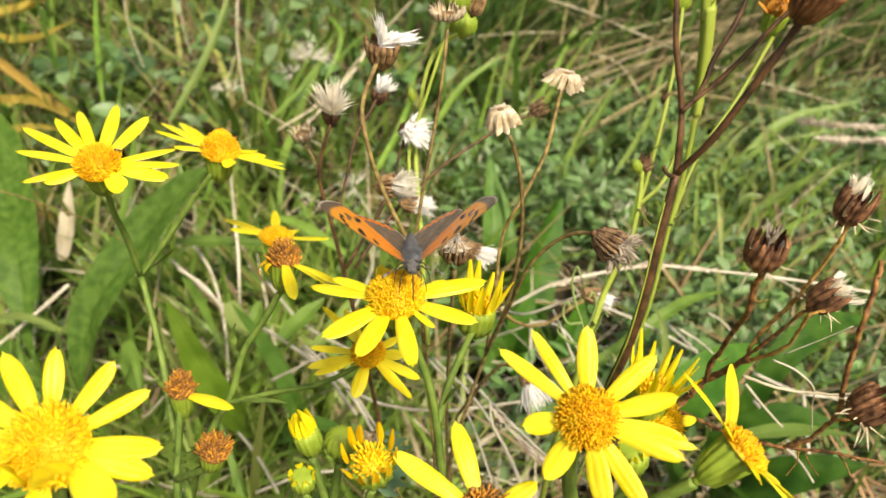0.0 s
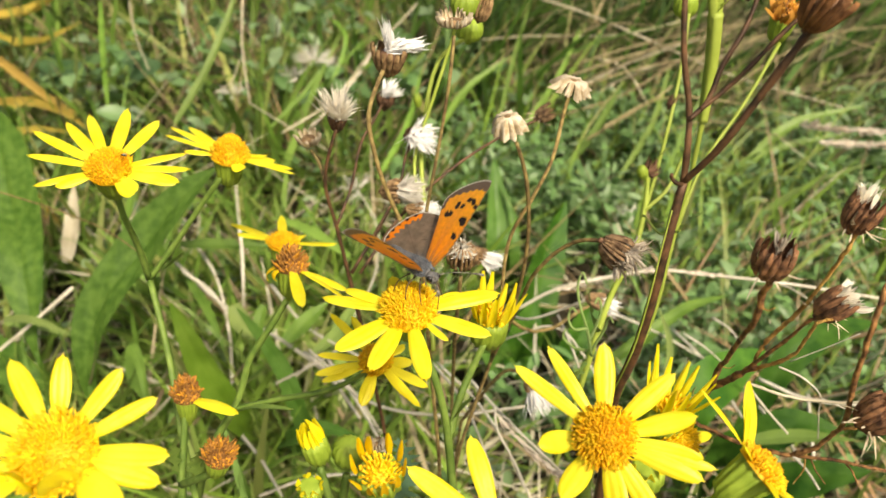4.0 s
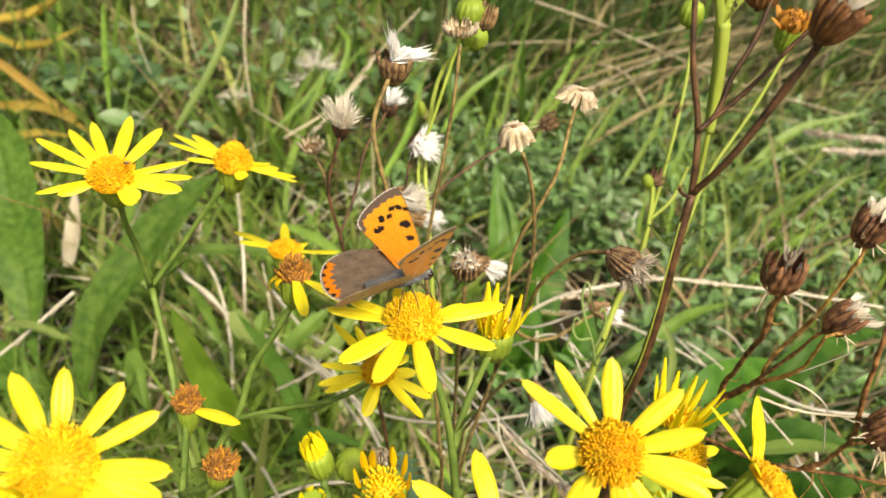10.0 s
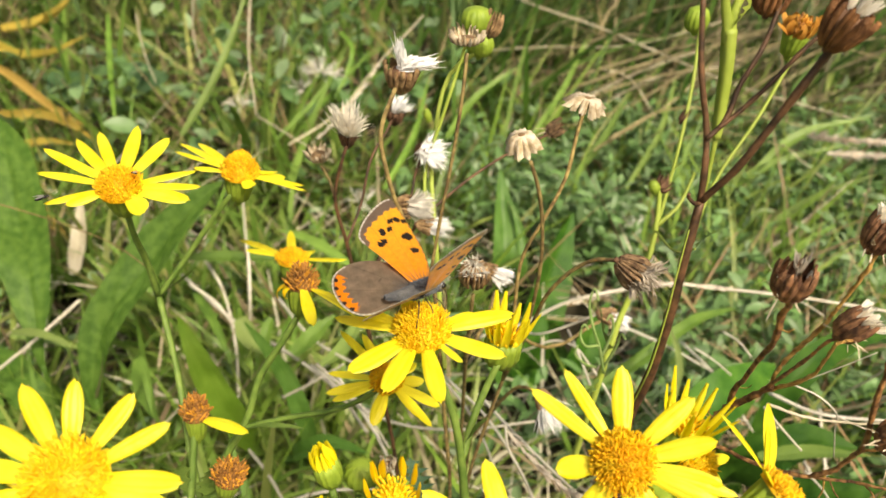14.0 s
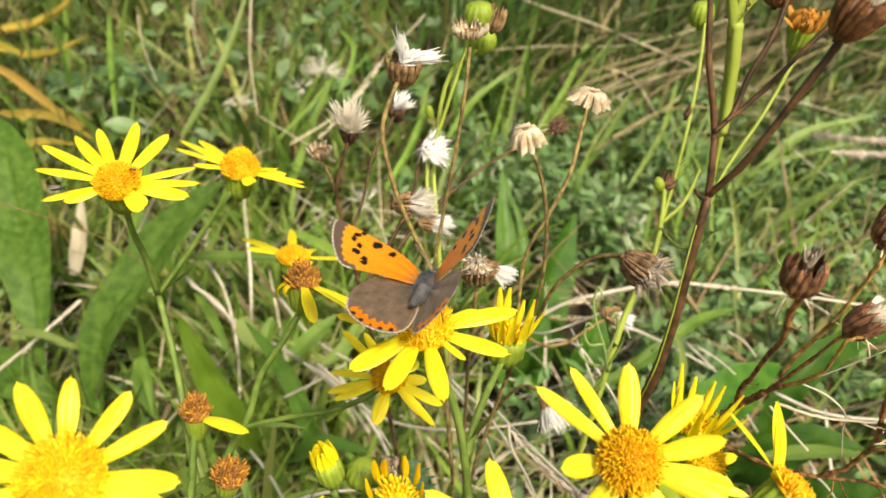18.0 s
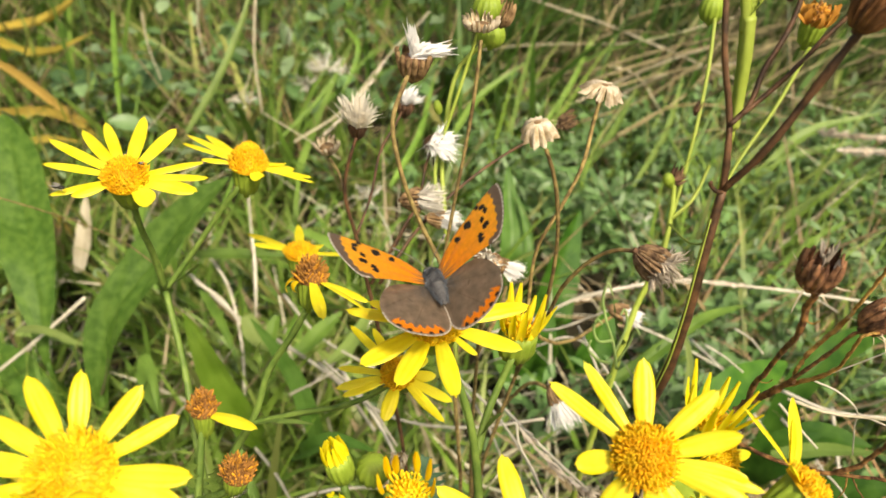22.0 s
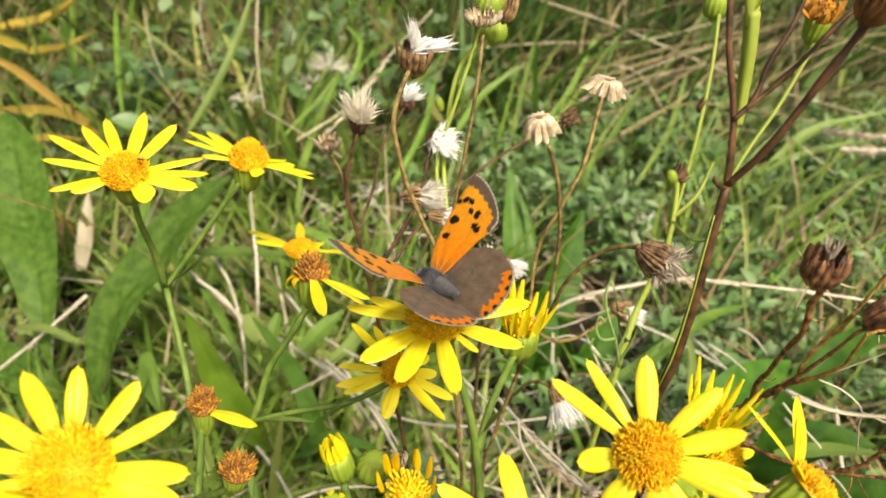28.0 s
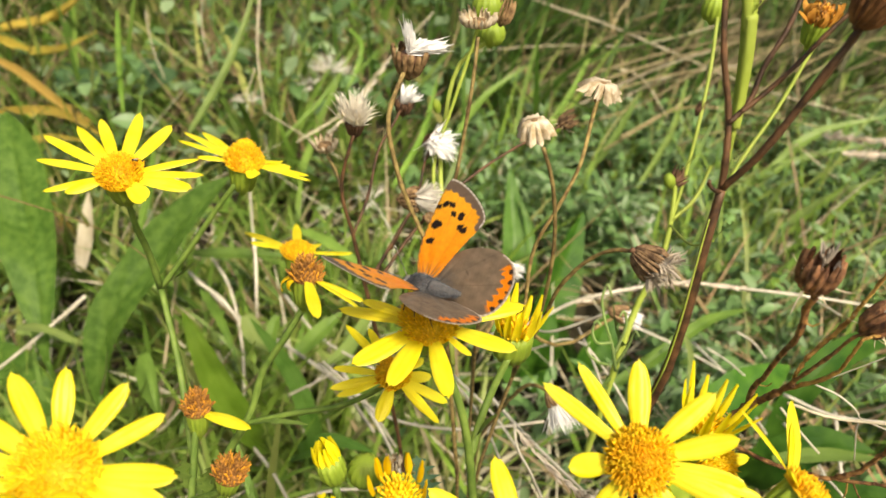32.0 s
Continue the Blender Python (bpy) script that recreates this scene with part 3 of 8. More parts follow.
def blades(name, xy, length, width, lean, bend, mat, label, category, rows=6, z0=0.0, az=None):
    """Bowed, tapering grass blades at the given places."""
    n = len(xy)
    L = rng.uniform(*length, n) * rng.uniform(0.6, 1.0, n)
    W = rng.uniform(*width, n) * 0.5
    A = rng.uniform(0, 2 * math.pi, n) if az is None else rng.normal(az[0], az[1], n)
    th = np.abs(rng.normal(lean[0], lean[1], n))
    B = rng.normal(bend[0], bend[1], n)
    tw = rng.uniform(-1.2, 1.2, n)
    face = A + math.pi / 2 + rng.normal(0, 0.7, n)
    pos = np.column_stack([xy, np.full(n, z0)])
    verts = np.zeros((n, rows + 1, 2, 3))
    for i in range(rows + 1):
        t = i / rows
        w = W * (1 - t ** 2.2) * (0.75 + 0.25 * np.minimum(1, t * 4)) + 0.00015
        sx = np.column_stack([np.cos(face + tw * t), np.sin(face + tw * t), 0.25 * np.sin(tw * t * 2)])
        verts[:, i, 0] = pos - sx * w[:, None]
        verts[:, i, 1] = pos + sx * w[:, None]
        ang = th + B * t
        pos = pos + np.column_stack([np.sin(ang) * np.cos(A), np.sin(ang) * np.sin(A), np.cos(ang)]) * (L / rows)[:, None]
        pos[:, 2] = np.maximum(pos[:, 2], 0.004)
    base = (np.arange(n) * (rows + 1) * 2)[:, None]
    q = np.concatenate([base + np.array([[2 * i, 2 * i + 1, 2 * i + 3, 2 * i + 2]]) for i in range(rows)], 0)
    return stuff_mesh(name, verts.reshape(-1, 3), q, mat, label, category)


def leaflets(name, xyz, size, tilt, mat, label, category, aspect=0.62):
    """Small folded oval leaves at the given places."""
    n = len(xyz)
    prof = [(0.0, 0.06), (0.25, 0.75), (0.55, 1.0), (0.82, 0.7), (1.0, 0.12)]
    S = rng.uniform(*size, n)
    A = rng.uniform(0, 2 * math.pi, n)
    T = rng.normal(tilt[0], tilt[1], n)
    rl = rng.normal(0, 0.45, n)
    d = np.column_stack([np.cos(A) * np.cos(T), np.sin(A) * np.cos(T), np.sin(T)])
    x0 = np.column_stack([-np.sin(A), np.cos(A), np.zeros(n)])
    u0 = np.cross(d, x0)
    x = x0 * np.cos(rl)[:, None] + u0 * np.sin(rl)[:, None]
    u = np.cross(d, x)
    verts = np.zeros((n, 5, 3, 3))
    for i, (t, w) in enumerate(prof):
        c = xyz + d * (S * t)[:, None] + u * (S * -0.25 * t * t)[:, None]
        h = (S * aspect * 0.5 * w)[:, None]
        verts[:, i, 0], verts[:, i, 1], verts[:, i, 2] = c - x * h - u * h * -0.35, c, c + x * h - u * h * -0.35
    base = (np.arange(n) * 15)[:, None]
    q = np.concatenate([base + np.array([[3 * i + k, 3 * i + k + 1, 3 * i + k + 4, 3 * i + k + 3]]) for i in range(4) for k in range(2)], 0)
    return stuff_mesh(name, verts.reshape(-1, 3), q, mat, label, category)


def scatter(n, x0, x1, y0, y1, clump=0.0, count=0):
    p = np.column_stack([rng.uniform(x0, x1, n), rng.uniform(y0, y1, n)])
    if clump:
        c = np.column_stack([rng.uniform(x0, x1, count), rng.uniform(y0, y1, count)])
        p = c[rng.integers(0, count, n)] + rng.normal(0, clump, (n, 2))
    return p


def clear(p, x0, x1, y0, y1):
    """Leaves out the places inside a stretch of the plan where broad leaves stand."""
    return p[~((p[:, 0] > x0) & (p[:, 0] < x1) & (p[:, 1] > y0) & (p[:, 1] < y1))]


def patchy(p, size, keep, seed):
    """Keeps the places inside the patches of a noise, so that gaps stay between them."""
    f = np.array([noise.noise(Vector((q[0] / size, q[1] / size, seed))) + 0.5 * noise.noise(Vector((q[0] / size * 2.3, q[1] / size * 2.3, seed + 5))) for q in p])
    return p[f > np.quantile(f, 1 - keep)]


# short turf in patches, taller stands behind and to the left
blades("meadow_grass", clear(patchy(scatter(22000, -0.75, 0.95, 0.12, 1.25), 0.05, 0.30, 1), 0.14, 0.45, 0.62, 0.95), (0.03, 0.09), (0.0014, 0.0034), (0.4, 0.3), (0.8, 0.6), GRASS, "short green meadow grass, thick and uneven", "grass", 5)
blades("tall_grass", clear(patchy(scatter(5200, -0.75, 0.95, 0.48, 1.30, 0.02, 190), 0.09, 0.4, 2), 0.24, 0.75, 0.60, 0.95), (0.09, 0.21), (0.0025, 0.0062), (0.3, 0.25), (0.7, 0.5), TALL, "tall green grass standing in clumps behind the flowers", "grass", 7)
blades("bank_grass", patchy(scatter(13000, -1.6, 2.0, 1.2, 3.2), 0.12, 0.55, 3), (0.08, 0.22), (0.003, 0.007), (0.3, 0.2), (0.6, 0.5), GRASS, "rough green grass on the far side of the meadow", "grass", 4)
rim = scatter(100000, -5.0, 5.0, -4.0, 6.0)
rim = clear(clear(rim, -0.75, 0.95, 0.10, 1.25), -0.3, 0.3, -0.4, 0.2)
blades("far_meadow_grass", rim, (0.06, 0.16), (0.006, 0.014), (0.5, 0.3), (0.8, 0.5), GRASS, "rough green meadow grass stretching away all round", "grass", 3)
blades("left_grass", patchy(scatter(3600, -0.45, 0.02, 0.16, 0.50, 0.016, 140), 0.05, 0.55, 4), (0.05, 0.11), (0.002, 0.0050), (0.4, 0.25), (0.8, 0.5), GRASS, "bowed green grass blades among plantain leaves", "grass", 6)
blades("fine_grass", clear(patchy(scatter(3600, 0.0, 0.75, 0.26, 0.60), 0.06, 0.4, 5), 0.015, 0.10, 0.22, 0.375), (0.07, 0.15), (0.0012, 0.0030), (0.85, 0.3), (0.6, 0.5), FINE, "fine pale green grass threading through the herbs", "grass", 6, 0.0, (0.9, 0.6))
blades("dry_grass", clear(patchy(scatter(8000, -0.6, 0.95, 0.14, 1.25), 0.07, 0.34, 6), 0.015, 0.12, 0.24, 0.375), (0.06, 0.17), (0.0008, 0.0026), (0.95, 0.35), (0.35, 0.6), DRYGRASS, "dead straw-coloured grass lying through the turf", "grass", 6)
blades("straw_litter", clear(patchy(scatter(1900, -0.30, 0.30, 0.12, 0.46), 0.05, 0.42, 7), 0.015, 0.12, 0.24, 0.375), (0.05, 0.14), (0.0008, 0.0022), (1.2, 0.25), (0.3, 0.5), PALESTRAW, "bleached straw litter tangled over the ground", "dry grass", 6, 0.006)
blades("straw_stand", patchy(scatter(7000, 0.14, 1.1, 0.58, 1.3), 0.10, 0.55, 8), (0.14, 0.32), (0.0012, 0.0030), (1.0, 0.3), (0.4, 0.4), DULLSTRAW, "dry buff grass stems leaning over", "grass", 6, 0.0, (0.2, 0.8))
pts = clear(patchy(scatter(20000, -0.7, 0.9, 0.15, 0.8), 0.05, 0.42, 9), 0.14, 0.5, 0.60, 0.95)
leaflets("herb_leaves", np.column_stack([pts, rng.uniform(0.006, 0.035, len(pts))]), (0.005, 0.011), (0.3, 0.45), CLOVER, "small grey-green herb leaflets in the turf", "herb", 0.5)
pts = patchy(scatter(30000, 0.02, 0.60, 0.22, 0.54, 0.020, 300), 0.045, 0.62, 10)
pts = clear(pts, 0.015, 0.095, 0.25, 0.372)
leaflets("trefoil_leaves", np.column_stack([pts, rng.uniform(0.010, 0.055, len(pts))]), (0.006, 0.0125), (0.4, 0.45), TREFOIL, "dense low trefoil leaves with pointed leaflets", "herb", 0.36)
blades("corner_grass", scatter(560, -0.48, -0.06, 0.48, 0.85, 0.025, 60), (0.08, 0.18), (0.0030, 0.0070), (0.55, 0.3), (0.8, 0.5), GRASS, "matted green grass among the yellow leaves", "grass", 6)
blades("corner_straw", scatter(260, -0.48, -0.05, 0.48, 0.80), (0.08, 0.18), (0.0010, 0.0024), (0.9, 0.35), (0.4, 0.5), DRYGRASS, "brown dry grass between the yellow leaves", "dry grass", 6)
pts = scatter(320, -0.46, -0.02, 0.44, 0.74, 0.035, 40)
leaflets("corner_herb_leaves", np.column_stack([pts, rng.uniform(0.03, 0.085, len(pts))]), (0.010, 0.024), (0.25, 0.4), CLOVER, "grey-green oval herb leaves under the yellow ones", "herb", 0.55)
blades("bright_tuft", scatter(420, -0.120, 0.000, 0.17, 0.32, 0.014, 60), (0.05, 0.11), (0.0016, 0.0040), (0.5, 0.3), (0.8, 0.4), FINE, "bright green grass tuft between the flower stems", "grass", 7)
blades("pale_tuft", scatter(220, -0.075, 0.0, 0.165, 0.25, 0.012, 36), (0.045, 0.10), (0.0014, 0.0034), (0.75, 0.3), (0.7, 0.4), FINE, "pale green grass tuft low between the stems", "grass", 7)
blades("rank_grass", patchy(scatter(2200, -0.02, 0.42, 0.54, 1.05, 0.03, 90), 0.09, 0.6, 12), (0.13, 0.26), (0.0028, 0.0062), (0.35, 0.2), (0.9, 0.4), RANK, "long dark green grass blades arching over the herbs", "grass", 8, 0.0, (0.5, 0.7))
blades("leaning_straw", scatter(90, -0.02, 0.42, 0.52, 0.66), (0.10, 0.24), (0.0012, 0.0030), (1.15, 0.2), (0.25, 0.3), DULLSTRAW, "tan dry grass leaning one way over the green", "dry grass", 6, 0.03, (0.15, 0.35))
blades("threading_grass", scatter(420, 0.115, 0.34, 0.17, 0.42, 0.02, 60), (0.06, 0.13), (0.0012, 0.0030), (0.7, 0.3), (0.7, 0.5), GRASS, "thin green grass blades threading through the trefoil", "grass", 7, 0.0, (0.7, 0.9))
blades("fallen_straw", scatter(300, 0.10, 0.34, 0.12, 0.36), (0.06, 0.14), (0.0008, 0.0018), (1.1, 0.2), (0.3, 0.4), RUSTSTRAW, "fallen rusty straw lying over the herbs", "dry grass", 6, 0.02)
blades("plantain_tuft", scatter(240, -0.235, -0.06, 0.19, 0.275, 0.014, 26), (0.05, 0.11), (0.0018, 0.0042), (0.5, 0.25), (0.9, 0.4), GRASS, "grass tuft hiding the feet of the plantain leaves", "grass", 6)


# ---- living ragwort ----
FLOWER = "yellow daisy-like flower with an orange disc"
SWAYING = {}


def left_ragwort():
    p = thing("ragwort_plant", (-0.052, 0.125, 0.0), "green ragwort with open yellow flowers and spent brown heads", "wildflower", "ragwort plants")
    SWAYING["left"] = p
    part("stem", tube([(-0.052, 0.125, 0), (-0.0495, 0.1021, 0.1691), (-0.0535, 0.1147, 0.1818), (-0.0575, 0.1240, 0.1934)], 0.85, 0.68, ribs=0.08), STEM, p)
    part("stem", tube([(-0.0575, 0.1240, 0.1934), (-0.0569, 0.1213, 0.2052), (-0.0563, 0.1180, 0.2130), (-0.0558, 0.1168, 0.2186)], 0.65, 0.5, ribs=0.08), STEM, p)
    part("stem", tube([(-0.0575, 0.1240, 0.1934), (-0.0518, 0.1264, 0.2003), (-0.0444, 0.1282, 0.2099), (-0.0395, 0.1282, 0.2160)], 0.62, 0.55, ribs=0.08), STEM, p)
    toothed_leaf(p, [(-0.0576, 0.1244, 0.1939), (-0.0576, 0.1239, 0.1985), (-0.0574, 0.1238, 0.2018)], 1.6, STEM, "", 0, 1)
    toothed_leaf(p, [(-0.0556, 0.1239, 0.1950), (-0.0512, 0.1228, 0.1986), (-0.0482, 0.1215, 0.2021)], 1.8, STEM, "", 0, 2)
    flower_head(p, (-0.0550, 0.1148, 0.2249), (0.1, -0.28, 0.95), 3.7, [(152, 17.6, 2), (133, 15.2, 2.4), (117, 15.4, 2.2), (91, 15.5, 2.5), (64, 14.1, 2.3), (173, 14.8, 1.6), (-156, 12.5, 1.5), (-147, 9.2, 2.2), (22, 13.7, 1.7), (6, 13.9, 2.2), (-8, 12.6, 3), (-45, 8, 3.4)], FLOWER, h=6.6, dome=3.4, droop=-6, seed=1)
    flower_head(p, (-0.0381, 0.1297, 0.2191), (0.17, 0.06, 0.98), 3.4, [(136, 15.3, 1.9), (149, 16.2, 2), (162, 14.6, 1.3), (-173, 8.8, 1.3), (-130, 3.8, 2.6), (6, 9, 3.2), (24, 7.5, 2.2), (-12, 13.7, 1.6), (-6, 12.7, 1.6), (-56, 5.9, 2.6)], FLOWER, h=6.0, dome=4.2, droop=-8, seed=2)
    q = thing("ragwort_plant", (-0.040, 0.112, 0.0), "green ragwort with spent brown heads and a few last petals", "wildflower", "ragwort plants")
    SWAYING["spent"] = q
    part("stem", tube([(-0.040, 0.112, 0), (-0.0455, 0.1007, 0.1636), (-0.0413, 0.1026, 0.1715), (-0.0380, 0.1038, 0.1767), (-0.0340, 0.1074, 0.1872), (-0.0292, 0.1087, 0.1945), (-0.0260, 0.1099, 0.1996)], 0.9, 0.6, ribs=0.08), STEM, q)
    part("stem", tube([(-0.0383, 0.1035, 0.1764), (-0.0286, 0.1026, 0.1802), (-0.0194, 0.1006, 0.1844), (-0.0132, 0.0991, 0.1892), (-0.0095, 0.0989, 0.1923)], 0.6, 0.45, ribs=0.08), STEM, q)
    toothed_leaf(q, [(-0.0383, 0.1034, 0.1762), (-0.0327, 0.1010, 0.1797), (-0.0247, 0.0979, 0.1823)], 1.9, STEM, "", 0, 4)
    toothed_leaf(q, [(-0.0362, 0.1075, 0.1856), (-0.0362, 0.1079, 0.1896), (-0.0349, 0.1083, 0.1936)], 1.8, STEM, "", 0, 5)
    spent = flower_head(q, (-0.0249, 0.1118, 0.2054), (0.12, 0.32, 0.94), 2.9, [(-71, 13.9, 2.4, -14), (-23, 12.5, 2, -8), (-35, 15.9, 1.5, -10)], "spent ragwort head, brown disc with few yellow petals left", "spent", h=5.6, dome=2.3, droop=-14, seed=3)
    for a, long, bend in ((188, 4.6, -150), (214, 3.8, -190), (166, 3.4, -120)):
        out = Vector((math.cos(radians(a)), math.sin(radians(a)), 0))
        part("petal", strap(Shape(), out * 2.2 * MM, out + Vector((0, 0, 0.5)), Vector((-out.y, out.x, 0)), long * MM, 1.7 * MM, bend, 9, 3, 0.3, 0.4, 0.6), GOLDRAY, spent, "curled orange ray", True)
    flower_head(q, (-0.0327, 0.1405, 0.1908), (0.1, 0.15, 1), 3.4, [(151, 15.7, 2.2), (165, 11.6, 2.2), (101, 14.2, 2.2), (48, 6.7, 2.2), (11, 12.5, 2.2), (-23, 5.0, 2.2), (149, 13.6, 2.2)], FLOWER, dome=2.0, droop=-8, seed=4)
    flower_head(q, (-0.0084, 0.0973, 0.1955), (-0.15, -0.35, 0.95), 2.75, [(131, 14.7, 1.6), (119, 11.1, 1.7), (169, 11.5, 1.5), (-169, 11.5, 1.9), (-161, 10.7, 1.8), (-105, 8.9, 2.6), (-51, 10.5, 1.8), (-50, 12.5, 1.5), (-32, 11.2, 1.8), (-7, 6.7, 2.2), (30, 5.9, 2.2)], FLOWER, droop=-10, seed=5)
    w = thing("ragwort_plant", (-0.047, 0.098, 0.0), "green ragwort stem with two withered rusty heads", "wildflower", "ragwort plants")
    part("stem", tube([(-0.047, 0.098, 0), (-0.0464, 0.0906, 0.1701), (-0.0458, 0.0951, 0.1774), (-0.0454, 0.0977, 0.1819)], 0.85, 0.65, ribs=0.08), STEM, w)
    part("stem", tube([(-0.0464, 0.0905, 0.1699), (-0.0410, 0.0866, 0.1766), (-0.0369, 0.0847, 0.1808)], 0.8, 0.6, ribs=0.08), STEM, w)
    flower_head(w, (-0.0449, 0.0990, 0.1847), (0.05, 0.2, 0.97), 2.5, [(-27, 12.4, 2.6)], "withered ragwort head, brown with one yellow petal", "spent", h=5.4, dome=2.3, droop=-18, seed=6)
    flower_head(w, (-0.0355, 0.0845, 0.1849), (0.28, 0.12, 0.95), 2.7, [], "withered rusty brown ragwort head", "spent", h=4.0, dome=1.9, seed=7)
    toothed_leaf(w, [(-0.0473, 0.0918, 0.1718), (-0.0461, 0.0910, 0.1793), (-0.0446, 0.0914, 0.1834)], 2.2, STEM, "", 3, 6)
    toothed_leaf(w, [(-0.0419, 0.0875, 0.1743), (-0.0407, 0.0872, 0.1809), (-0.0385, 0.0866, 0.1853)], 2.6, STEM, "", 3, 7)


def middle_ragwort():
    p = thing("ragwort_plant", (0.006, 0.085, 0.0), "green ragwort holding the open flower that the butterfly feeds on", "wildflower", "ragwort plants")
    SWAYING["middle"] = p
    part("stem", tube([(0.006, 0.085, 0), (0.0047, 0.0741, 0.1919), (0.0040, 0.0761, 0.1999), (0.0031, 0.0776, 0.2056), (0.0009, 0.0799, 0.2124), (-0.0012, 0.0810, 0.2162)], 0.72, 0.6, ribs=0.08), STEM, p)
    part("stem", tube([(0.0042, 0.0764, 0.1995), (0.0056, 0.0799, 0.2036), (0.0080, 0.0832, 0.2083), (0.0096, 0.0847, 0.2114)], 0.65, 0.55, ribs=0.08), STEM, p)
    toothed_leaf(p, [(0.0046, 0.0779, 0.2016), (0.0067, 0.0782, 0.2047), (0.0079, 0.0782, 0.2064)], 2.2, STEM, "", 0, 8)
    flower_head(p, (-0.0018, 0.0819, 0.2204), (0, -0.15, 1), 3.85, [(168, 13.2, 2.4), (-143, 12.7, 3), (-115, 12, 2.9), (-79, 13.2, 2.6), (-45, 8.1, 1.2), (-23, 12.8, 2.6), (14, 14.1, 2.9), (158, 10.5, 1.8), (112, 7.1, 2.4), (96, 5.5, 1.2), (82, 6, 1.4), (23, 8.2, 1.7)], FLOWER, "young", dome=3.4, droop=-8, seed=8)
    bud_head(p, (0.0106, 0.0869, 0.2144), (0.13, 0.0, 1), 2.9, 5.2, 12, 6.4, "half-open ragwort flower with rolled upright rays", 0.3, False, 9)


def bud_ragwort():
    p = thing("ragwort_plant", (-0.010, 0.068, 0.0), "green ragwort with buds just opening", "wildflower", "ragwort plants")
    SWAYING["bud"] = p
    part("stem", tube([(-0.010, 0.068, 0), (-0.0120, 0.0668, 0.1884), (-0.0139, 0.0685, 0.1961), (-0.0148, 0.0696, 0.2011)], 0.9, 0.6, ribs=0.08), STEM, p)
    part("stem", tube([(-0.0125, 0.0677, 0.1914), (-0.0114, 0.0682, 0.1973), (-0.0109, 0.0690, 0.2002)], 0.7, 0.6), STEM, p)
    part("stem", tube([(-0.0120, 0.0668, 0.1884), (-0.0073, 0.0636, 0.1960), (-0.0055, 0.0625, 0.2032)], 0.8, 0.65), STEM, p)
    part("stem", tube([(-0.0127, 0.0677, 0.1914), (-0.0151, 0.0653, 0.1967), (-0.0159, 0.0656, 0.1989)], 0.7, 0.55), STEM, p)
    bud_head(p, (-0.0155, 0.0704, 0.2057), (-0.2, 0.0, 1), 1.95, 4.4, 11, 4.0, "opening green bud with yellow ray tips", -0.10, False, 11, 0.72, 1.15)
    bud_head(p, (-0.0106, 0.0706, 0.2043), (0.05, -0.1, 1), 2.3, 3.6, 0, 0, "closed green ragwort bud", 0, True, 12)
    bud_head(p, (-0.0054, 0.0626, 0.2085), (0.0, -0.25, 1), 3.1, 3.6, 10, 5.4, "opening golden ragwort head with short rays", 0.14, False, 13, 0.92, 1.1, GOLDRAY)
    bud_head(p, (-0.0158, 0.0660, 0.2011), (0.0, -0.2, 1), 1.8, 3.0, 7, 1.6, "small yellow-tipped bud", 0.1, False, 14)
    toothed_leaf(p, [(-0.0039, 0.0662, 0.1962), (-0.0026, 0.0710, 0.1961), (-0.0030, 0.0768, 0.1939), (-0.0042, 0.0828, 0.1920)], 4.0, BLUELEAF, "blue-green toothed leaf", 4, 9)


